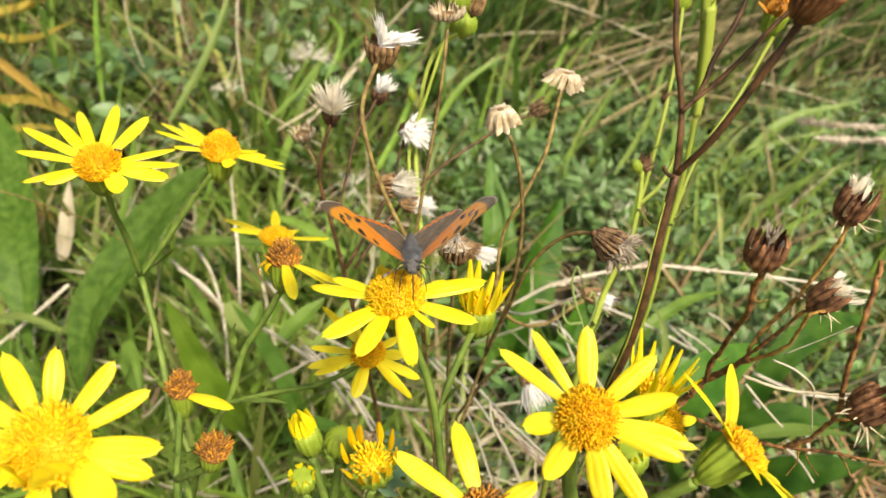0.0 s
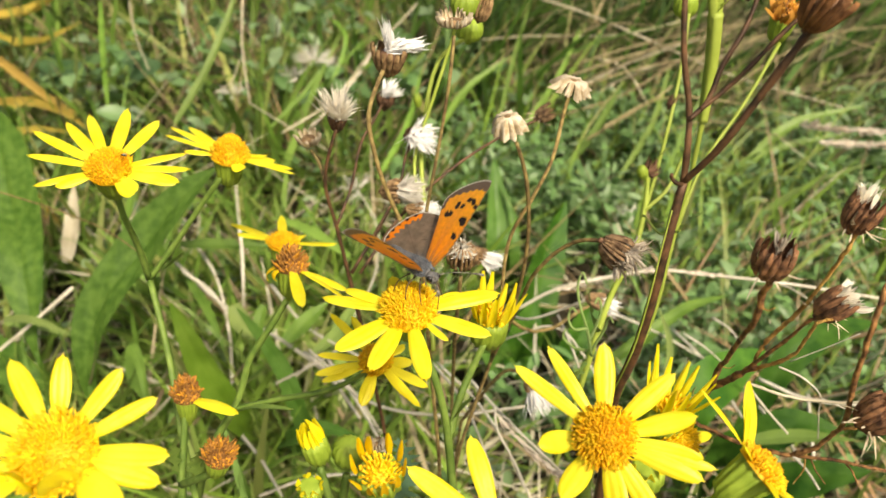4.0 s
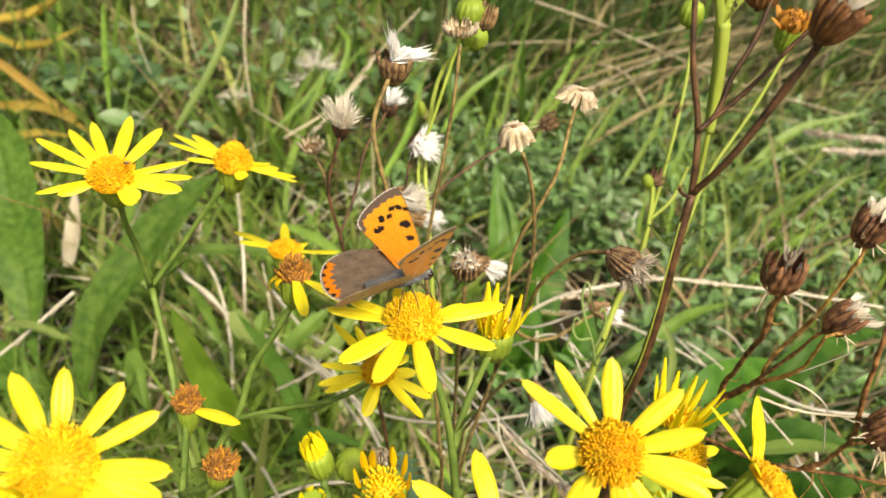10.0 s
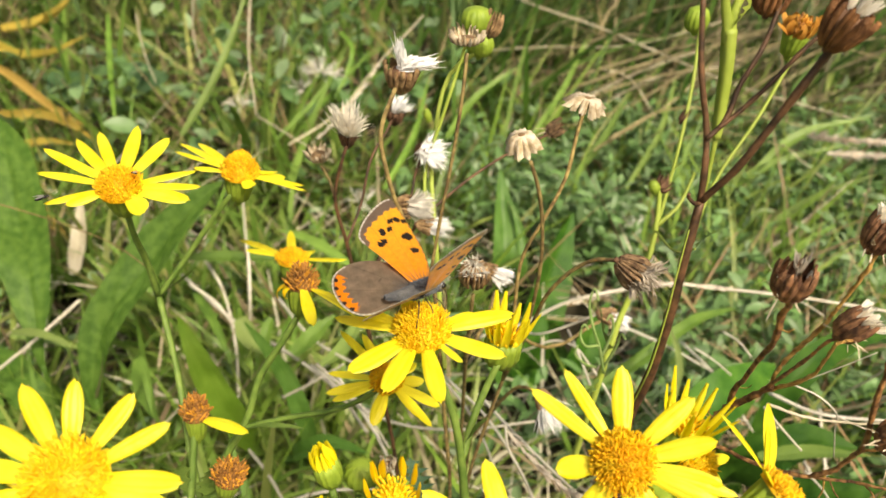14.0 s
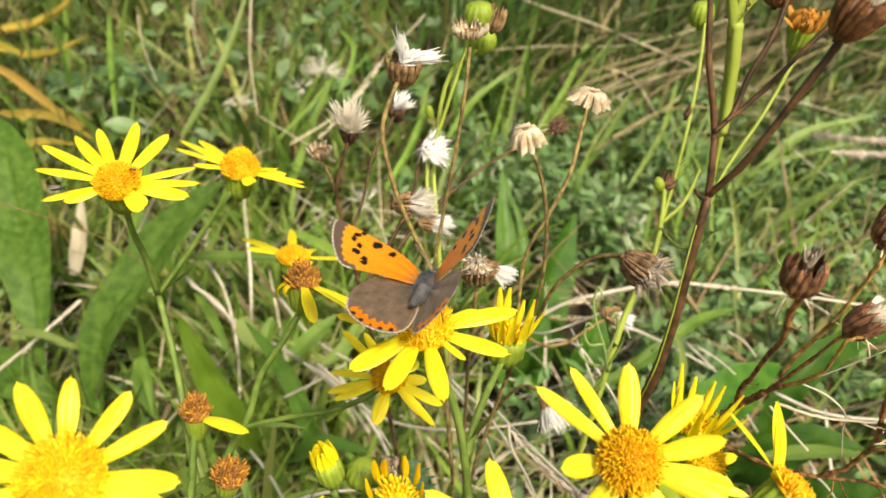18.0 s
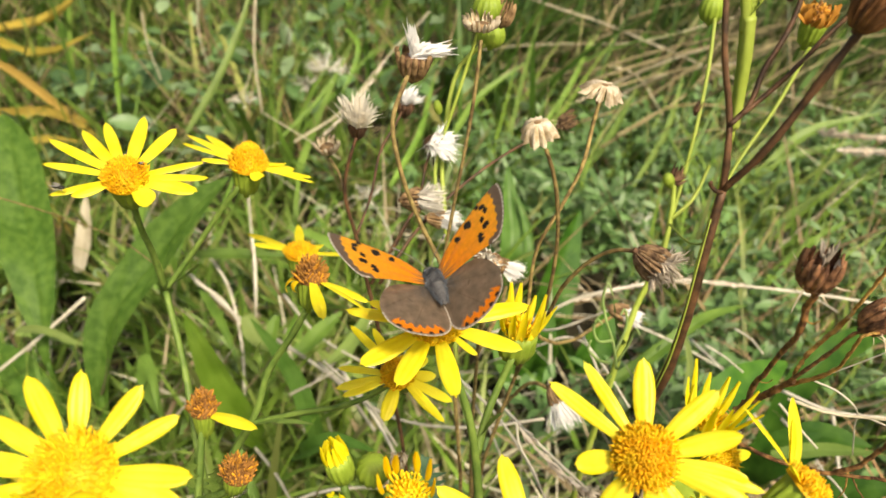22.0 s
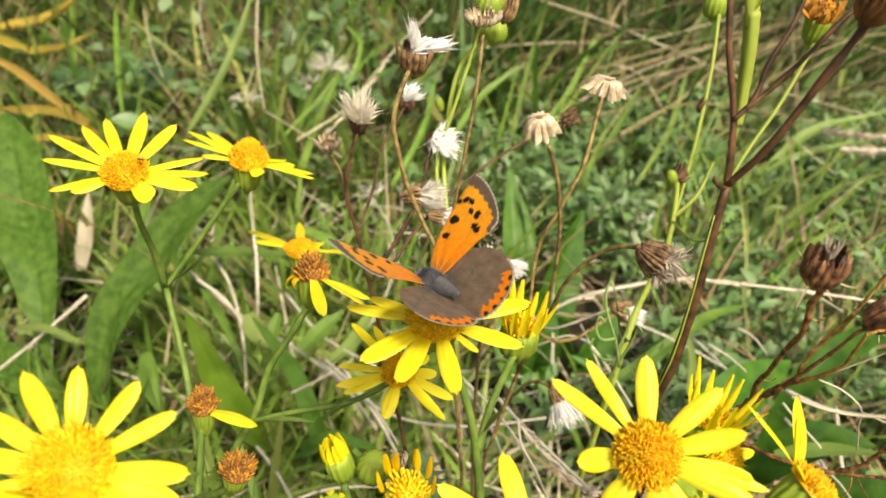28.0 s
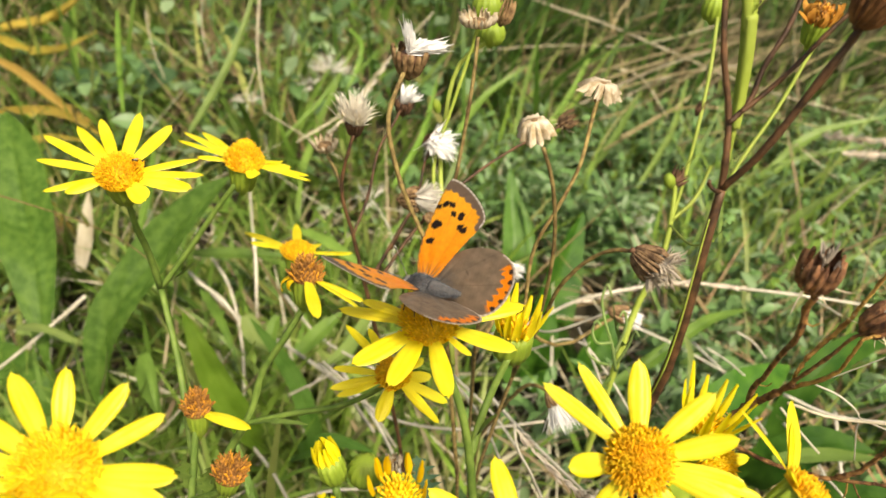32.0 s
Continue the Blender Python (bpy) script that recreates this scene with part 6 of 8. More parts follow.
def straws():
    dry = "bleached dry grass stalk lying across the turf"
    for pts, r in (([(0.0438, 0.6312, 0.1105), (0.0778, 0.6020, 0.1037), (0.1199, 0.5837, 0.0950), (0.1691, 0.5616, 0.0808), (0.2292, 0.5370, 0.0631), (0.2829, 0.5181, 0.0536), (0.3467, 0.4984, 0.0429)], 1.3),
                   ([(0.0115, 0.5804, 0.0729), (0.0778, 0.5835, 0.0772), (0.1485, 0.5842, 0.0783), (0.2280, 0.5957, 0.0946)], 0.8),
                   ([(0.0923, 0.5366, 0.0451), (0.1563, 0.5537, 0.0696), (0.2192, 0.5842, 0.0783)], 1.3),
                   ([(0.1075, 0.5249, 0.0459), (0.1662, 0.5418, 0.0700), (0.2289, 0.5562, 0.0731)], 1.1),
                   ([(0.1253, 0.5495, 0.0722), (0.1389, 0.5478, 0.0698), (0.1612, 0.5145, 0.0485)], 1.1),
                   ([(-0.1100, 0.4562, 0.1570), (-0.1095, 0.4286, 0.1263), (-0.1040, 0.4056, 0.1021)], 0.9),
                   ([(-0.1040, 0.4056, 0.1021), (-0.0817, 0.3811, 0.1021), (-0.0542, 0.3549, 0.0994)], 0.5),
                   ([(-0.1244, 0.4089, 0.1069), (-0.1147, 0.4127, 0.1122), (-0.1098, 0.4201, 0.1228)], 0.6),
                   ([(-0.1022, 0.3464, 0.0874), (-0.0971, 0.3196, 0.0665), (-0.0905, 0.2845, 0.0512)], 0.8),
                   ([(-0.1218, 0.3196, 0.0665), (-0.1060, 0.2978, 0.0616), (-0.0952, 0.2707, 0.0490), (-0.0881, 0.2370, 0.0357)], 1.0),
                   ([(-0.1270, 0.3050, 0.0631), (-0.0965, 0.2768, 0.0577), (-0.0642, 0.2454, 0.0651), (-0.0420, 0.2226, 0.0675), (-0.0265, 0.1985, 0.0679)], 1.1),
                   ([(-0.0753, 0.2829, 0.0664), (-0.0520, 0.2482, 0.0691), (-0.0283, 0.2266, 0.0731)], 0.9),
                   ([(-0.2078, 0.2616, 0.0360), (-0.1840, 0.2632, 0.0557), (-0.1587, 0.2664, 0.0778)], 0.9),
                   ([(0.0151, 0.2042, 0.1109), (0.0304, 0.2032, 0.1182), (0.0433, 0.2032, 0.1269), (0.0600, 0.2040, 0.1316), (0.0771, 0.2055, 0.1336), (0.0999, 0.2044, 0.1321), (0.1232, 0.2004, 0.1316), (0.1502, 0.1938, 0.1309)], 0.75),
                   ([(0.0237, 0.1678, 0.1460), (0.0288, 0.1595, 0.1517), (0.0386, 0.1576, 0.1577), (0.0465, 0.1559, 0.1639)], 0.5),
                   ([(0.0146, 0.1911, 0.1097), (0.0293, 0.1795, 0.1279), (0.0374, 0.1772, 0.1334), (0.0417, 0.1725, 0.1353), (0.0457, 0.1654, 0.1339), (0.0528, 0.1543, 0.1268)], 0.45),
                   ([(0.0028, 0.1744, 0.1206), (0.0152, 0.1490, 0.1279), (0.0246, 0.1204, 0.1307), (0.0267, 0.1133, 0.1293)], 0.5),
                   ([(0.0011, 0.1817, 0.1136), (0.0095, 0.1613, 0.1194), (0.0148, 0.1402, 0.1241), (0.0186, 0.1259, 0.1211)], 0.5),
                   ([(0.0118, 0.1499, 0.1380), (0.0181, 0.1347, 0.1424), (0.0243, 0.1215, 0.1462), (0.0320, 0.1085, 0.1485)], 0.55),
                   ([(-0.0511, 0.2279, 0.0750), (-0.0167, 0.1871, 0.0864), (0.0085, 0.1716, 0.0993), (0.0311, 0.1663, 0.1091)], 0.7),
                   ([(-0.0808, 0.2109, 0.0507), (-0.0649, 0.1899, 0.0556), (-0.0525, 0.1688, 0.0604)], 0.9),
                   ([(-0.0627, 0.1751, 0.0519), (-0.0462, 0.1786, 0.0569), (-0.0167, 0.1734, 0.0669)], 0.7),
                   ([(-0.0407, 0.2193, 0.0801), (-0.0187, 0.1814, 0.0783), (-0.0099, 0.1563, 0.0774)], 0.9),
                   ([(0.1141, 0.1856, 0.1018), (0.1245, 0.1748, 0.1038), (0.1442, 0.1661, 0.1088)], 0.8),
                   ([(0.1185, 0.1871, 0.0864), (0.1256, 0.1725, 0.0830), (0.1281, 0.1574, 0.0789)], 0.7),
                   ([(0.1060, 0.2482, 0.0691), (0.1118, 0.2167, 0.0765), (0.1167, 0.1916, 0.0755)], 0.7),
                   ([(0.1364, 0.1894, 0.0897), (0.1329, 0.1736, 0.0846), (0.1300, 0.1563, 0.0774)], 0.8),
                   ([(-0.0611, 0.2428, 0.0439), (-0.0329, 0.2768, 0.0577), (-0.0277, 0.3312, 0.0656), (-0.0456, 0.3724, 0.0722)], 0.6),
                   ([(-0.0610, 0.4116, 0.0932), (-0.0420, 0.4372, 0.1125), (-0.0083, 0.4686, 0.1398)], 0.9),
                   ([(-0.0855, 0.3959, 0.0883), (-0.0610, 0.4144, 0.0973), (-0.0420, 0.4353, 0.1097)], 0.8),
                   ([(0.2268, 0.4499, 0.0608), (0.2531, 0.4157, 0.0468), (0.2764, 0.3887, 0.0431)], 0.6),
                   ([(-0.1966, 0.4985, 0.1302), (-0.1884, 0.4761, 0.1157), (-0.1764, 0.4542, 0.1018)], 0.6),
                   ([(-0.1598, 0.5069, 0.1423), (-0.1591, 0.4900, 0.1181), (-0.1494, 0.4678, 0.1038)], 0.6),
                   ([(0.0721, 0.2460, 0.0835), (0.0950, 0.2318, 0.0806), (0.1118, 0.2180, 0.0783)], 0.6),
                   ([(0.0161, 0.1220, 0.1571), (0.0165, 0.1170, 0.1547), (0.0195, 0.1120, 0.1514), (0.0221, 0.1060, 0.1478)], 0.42),
                   ([(0.0375, 0.1650, 0.1483), (0.0383, 0.1600, 0.1485), (0.0401, 0.1500, 0.1473), (0.0419, 0.1450, 0.1438)], 0.50),
                   ([(-0.1859, 0.2300, 0.0662), (-0.1646, 0.2350, 0.0819), (-0.1494, 0.2500, 0.0911)], 0.90),
                   ([(-0.1101, 0.2700, 0.0839), (-0.0975, 0.2620, 0.0807), (-0.0869, 0.2500, 0.0764)], 0.90),
                   ([(-0.0906, 0.3000, 0.0878), (-0.0881, 0.2900, 0.0818), (-0.0851, 0.2700, 0.0692)], 0.90),
                   ([(-0.0430, 0.2000, 0.1022), (-0.0267, 0.1900, 0.0911), (-0.0166, 0.1800, 0.0804)], 0.60),
                   ([(-0.0599, 0.2100, 0.0748), (-0.0471, 0.2150, 0.0789), (-0.0363, 0.2200, 0.0832)], 0.60),
                   ([(0.0680, 0.1000, 0.1927), (0.0727, 0.0980, 0.1983), (0.0758, 0.0960, 0.2032)], 0.16),
                   ([(0.0663, 0.1000, 0.1913), (0.0705, 0.0990, 0.1897), (0.0737, 0.0980, 0.1873), (0.0774, 0.1000, 0.1786), (0.0810, 0.1020, 0.1688)], 0.22),
                   ([(0.0802, 0.1300, 0.1539), (0.0851, 0.1280, 0.1485), (0.0902, 0.1250, 0.1437)], 0.42),
                   ([(0.0993, 0.2000, 0.1170), (0.1033, 0.1950, 0.1168), (0.1065, 0.1900, 0.1143)], 0.50),
                   ([(0.0861, 0.1900, 0.1186), (0.0916, 0.1850, 0.1176), (0.0961, 0.1800, 0.1158)], 0.40),
                   ([(0.0767, 0.1000, 0.1829), (0.0818, 0.0990, 0.1809), (0.0900, 0.0970, 0.1781)], 0.20),
                   ([(0.0894, 0.1200, 0.1423), (0.0914, 0.1150, 0.1422), (0.0926, 0.1100, 0.1415)], 0.40),
                   ([(0.1087, 0.1900, 0.1417), (0.1139, 0.1850, 0.1423), (0.1195, 0.1800, 0.1408)], 0.35)):
        stalk(pts, r * 0.82, r * 0.6, WHITESTRAW if pts[0][1] < 0.36 else STRAW, dry)
    arch = "tan dry grass stem arching over the green blades"
    for pts, r in (([(0.0945, 0.5300, 0.0640), (0.1488, 0.5400, 0.0789), (0.1918, 0.5500, 0.0868), (0.2414, 0.5600, 0.0966)], 1.5),
                   ([(0.0996, 0.5400, 0.0692), (0.1546, 0.5500, 0.0828), (0.2065, 0.5600, 0.0909), (0.2636, 0.5700, 0.0988)], 1.2),
                   ([(0.1093, 0.5200, 0.0666), (0.1569, 0.5400, 0.0802), (0.1908, 0.5600, 0.0953)], 1.0),
                   ([(0.0906, 0.5600, 0.0803), (0.1361, 0.5700, 0.0917), (0.1841, 0.5700, 0.0882)], 1.0),
                   ([(0.1029, 0.4500, 0.0564), (0.1357, 0.4700, 0.0660), (0.1690, 0.5000, 0.0719), (0.1995, 0.5300, 0.0863)], 1.1),
                   ([(0.0882, 0.4800, 0.0582), (0.1380, 0.5000, 0.0668), (0.1728, 0.5200, 0.0796), (0.2048, 0.5500, 0.0894)], 1.0),
                   ([(0.1130, 0.4500, 0.0655), (0.1562, 0.4800, 0.0717), (0.2194, 0.4900, 0.0628), (0.2591, 0.4700, 0.0613)], 0.9),
                   ([(0.1039, 0.5200, 0.0600), (0.1398, 0.5300, 0.0689), (0.1851, 0.5400, 0.0749), (0.2206, 0.5400, 0.0758)], 1.0),
                   ([(0.2232, 0.5500, 0.0785), (0.2541, 0.5600, 0.0879), (0.2928, 0.5700, 0.0865), (0.3391, 0.5600, 0.0769)], 1.1),
                   ([(0.2059, 0.5000, 0.0668), (0.2566, 0.5300, 0.0841), (0.3090, 0.5600, 0.0901), (0.3521, 0.5700, 0.0910)], 1.2),
                   ([(0.1608, 0.6000, 0.0848), (0.1732, 0.6200, 0.0919), (0.1805, 0.6400, 0.1042)], 1.2),
                   ([(0.1297, 0.6000, 0.0802), (0.1387, 0.6200, 0.0919), (0.1571, 0.6400, 0.1042)], 1.3),
                   ([(0.1463, 0.6000, 0.0916), (0.1863, 0.6200, 0.0966), (0.2225, 0.6200, 0.0989)], 1.0),
                   ([(0.1476, 0.4400, 0.0645), (0.1807, 0.4600, 0.0646), (0.2212, 0.4500, 0.0614), (0.2459, 0.4200, 0.0611)], 0.7),
                   ([(0.1017, 0.6000, 0.0893), (0.1273, 0.5900, 0.0860), (0.1620, 0.5600, 0.0768)], 0.9)):
        stalk(pts, r * 0.8, r * 0.5, ARCHSTRAW, arch)
    stalk([(-0.1382, 0.2000, 0.1706), (-0.1213, 0.1950, 0.1684), (-0.1064, 0.1900, 0.1662), (-0.0937, 0.1850, 0.1633), (-0.0849, 0.1800, 0.1600)], 0.24, 0.18, TANSTEM, "thin tan grass stem crossing the plantain leaves")
    # grass spikes: a stalk set with dry scales
    for pts, n, size in (([(0.0152, 0.1120, 0.1660), (0.0185, 0.1090, 0.1635), (0.0229, 0.1040, 0.1619), (0.0267, 0.1010, 0.1606), (0.0285, 0.0990, 0.1610)], 22, 2.6), ([(0.0433, 0.2032, 0.1269), (0.0771, 0.2055, 0.1336), (0.0999, 0.2044, 0.1321)], 36, 3.2), ([(0.2174, 0.4078, 0.0878), (0.2267, 0.3887, 0.0955), (0.2493, 0.3788, 0.0988)], 30, 6.0), ([(0.2204, 0.3842, 0.0890), (0.2335, 0.3792, 0.0906), (0.2524, 0.3744, 0.0924)], 30, 6.0), ([(-0.0726, 0.3959, 0.0883), (-0.0527, 0.4173, 0.1014), (-0.0352, 0.4411, 0.1180)], 26, 3.0)):
        s = Shape()
        line = smooth_line(pts, 12)
        for k in range(n * 3):
            i = rnd.randrange(len(line) - 1)
            d = (line[i + 1] - line[i]).normalized()
            o = Vector((rnd.uniform(-1, 1), rnd.uniform(-1, 1), rnd.uniform(-1, 1)))
            strap(s, line[i].lerp(line[i + 1], rnd.random()), d + o * 0.45, d.cross(o), size * rnd.uniform(0.6, 1.3) * MM, size * 0.3 * MM, rnd.uniform(-25, 25), 4, 2, 0.4, 0.15, 0.5)
        lone("grass_spike", s, SPIKE, line[0], "dry grass seed spike, buff and papery", "dry grass", "grass spikes")
    # lost tufts of down caught in the grass
    for c, L, n in (((-0.0697, 0.4359, 0.1158), 17, 70), ((0.1101, 0.3522, 0.0608), 9, 30), ((-0.1147, 0.4089, 0.1069), 10, 40), ((-0.0810, 0.4334, 0.1069), 10, 30), ((-0.0389, 0.3516, 0.0773), 12, 30)):
        h = hairs(n * 2, L, 1.6, (0, 0, 0.0), 0.09, 3.0, n, 70)
        for i, q in enumerate(h.v):
            h.v[i] = tuple(Vector(q) + Vector(c))
        lone("seed_down", h, SILVER, c, "loose tuft of white seed down caught in grass", "seed down", "seed down tufts")
    # long single blades that stand out
    for pts, w in (([(-0.1504, 0.4078, 0.0878), (-0.1372, 0.4201, 0.1055), (-0.1206, 0.4410, 0.1353), (-0.1107, 0.4600, 0.1625)], 5), ([(-0.0962, 0.4159, 0.0819), (-0.0759, 0.4275, 0.0986), (-0.0556, 0.4450, 0.1236)], 3), ([(-0.0615, 0.4725, 0.1279), (-0.0532, 0.4625, 0.1224), (-0.0561, 0.4467, 0.1086), (-0.0630, 0.4341, 0.0993)], 3),
                   ([(0.0671, 0.2356, 0.0512), (0.0916, 0.2514, 0.0562), (0.1201, 0.2691, 0.0641), (0.1421, 0.2798, 0.0620)], 6), ([(0.1011, 0.2426, 0.0611), (0.1432, 0.3042, 0.0270), (0.1729, 0.3470, 0.0358), (0.2087, 0.3887, 0.0431)], 4), ([(0.1850, 0.3848, 0.0375), (0.1951, 0.3906, 0.0459), (0.2053, 0.3896, 0.0445), (0.2087, 0.3809, 0.0320)], 4),
                   ([(0.0444, 0.4679, 0.0517), (0.0581, 0.5156, 0.0848), (0.0726, 0.5583, 0.1110)], 3), ([(0.0648, 0.4791, 0.0503), (0.0915, 0.5181, 0.0711), (0.1117, 0.5586, 0.0941)], 4), ([(0.2084, 0.4394, 0.0457), (0.2342, 0.4520, 0.0638), (0.2857, 0.4605, 0.0759)], 7), ([(0.1753, 0.4137, 0.0439), (0.2268, 0.4436, 0.0518), (0.2710, 0.4499, 0.0608)], 6),
                   ([(-0.1999, 0.2730, 0.0522), (-0.1789, 0.2647, 0.0578), (-0.1587, 0.2540, 0.0599)], 7), ([(-0.1286, 0.2440, 0.0631), (-0.1230, 0.2298, 0.0603), (-0.1139, 0.2148, 0.0563)], 8), ([(-0.2365, 0.5483, 0.1142), (-0.2260, 0.5060, 0.0886), (-0.2095, 0.4541, 0.0669)], 4), ([(0.0784, 0.1774, 0.1075), (0.0952, 0.2231, 0.0855), (0.0999, 0.2537, 0.0770)], 3),
                   ([(0.1565, 0.3389, 0.0418), (0.1899, 0.3680, 0.0485), (0.2324, 0.3964, 0.0542), (0.2755, 0.4130, 0.0604)], 5), ([(0.1608, 0.3143, 0.0415), (0.1967, 0.3442, 0.0494), (0.2267, 0.3615, 0.0566)], 5), ([(0.0832, 0.4330, 0.0367), (0.1133, 0.4701, 0.0548), (0.1376, 0.5087, 0.0751)], 5), ([(0.1003, 0.3809, 0.0320), (0.1294, 0.4096, 0.0381), (0.1645, 0.4264, 0.0447)], 4), ([(0.0059, 0.4520, 0.0638), (0.0253, 0.4855, 0.0767), (0.0570, 0.5083, 0.0918)], 5), ([(-0.0318, 0.3984, 0.0570), (-0.0156, 0.4339, 0.0729), (-0.0052, 0.4753, 0.0970)], 4), ([(0.1237, 0.4330, 0.0367), (0.1516, 0.4723, 0.0579), (0.1694, 0.5133, 0.0816)], 4), ([(-0.1442, 0.2981, 0.0881), (-0.1461, 0.3291, 0.0975), (-0.1520, 0.3633, 0.1115)], 4), ([(-0.0371, 0.2824, 0.0831), (-0.0594, 0.2981, 0.0881), (-0.0774, 0.3095, 0.0869)], 5), ([(0.0957, 0.1500, 0.1114), (0.1122, 0.1550, 0.1076), (0.1372, 0.1600, 0.0997)], 4.5),
                   ([(-0.1162, 0.2200, 0.0864), (-0.1128, 0.2150, 0.0852), (-0.1069, 0.2000, 0.0763)], 4), ([(-0.1723, 0.2350, 0.0865), (-0.1578, 0.2300, 0.0900), (-0.1420, 0.2250, 0.0873)], 3.5), ([(-0.0557, 0.2200, 0.0877), (-0.0492, 0.2300, 0.0891), (-0.0411, 0.2400, 0.0915)], 7), ([(-0.1085, 0.2700, 0.0791), (-0.0951, 0.2500, 0.0780), (-0.0858, 0.2350, 0.0675)], 4), ([(-0.1206, 0.3000, 0.0773), (-0.0962, 0.3000, 0.0772), (-0.0746, 0.3000, 0.0762)], 6), ([(-0.0804, 0.2400, 0.0895), (-0.0750, 0.2320, 0.0844), (-0.0640, 0.2260, 0.0822)], 8), ([(-0.0706, 0.2500, 0.0811), (-0.0727, 0.2450, 0.0759), (-0.0715, 0.2400, 0.0692)], 5), ([(-0.0334, 0.2600, 0.0725), (-0.0415, 0.2400, 0.0707), (-0.0498, 0.2300, 0.0705)], 6)):
        g = thing("long_grass", min(pts, key=lambda q: q[2]), "long bowed green grass blade", "grass", "grass blades")
        broad_leaf(g, pts, w, BLADE, 2, 0.4, tip=0.05, wide=0.45, name="blade")


BLADE = material("single_blade", (0.090, 0.180, 0.022), (0.155, 0.27, 0.042), 0.45, 0.3, 90, 0.25, "object", 0.4, (0.26, 0.32, 0.10), 0.4)
plantains()
yellow_leaves()
straws()


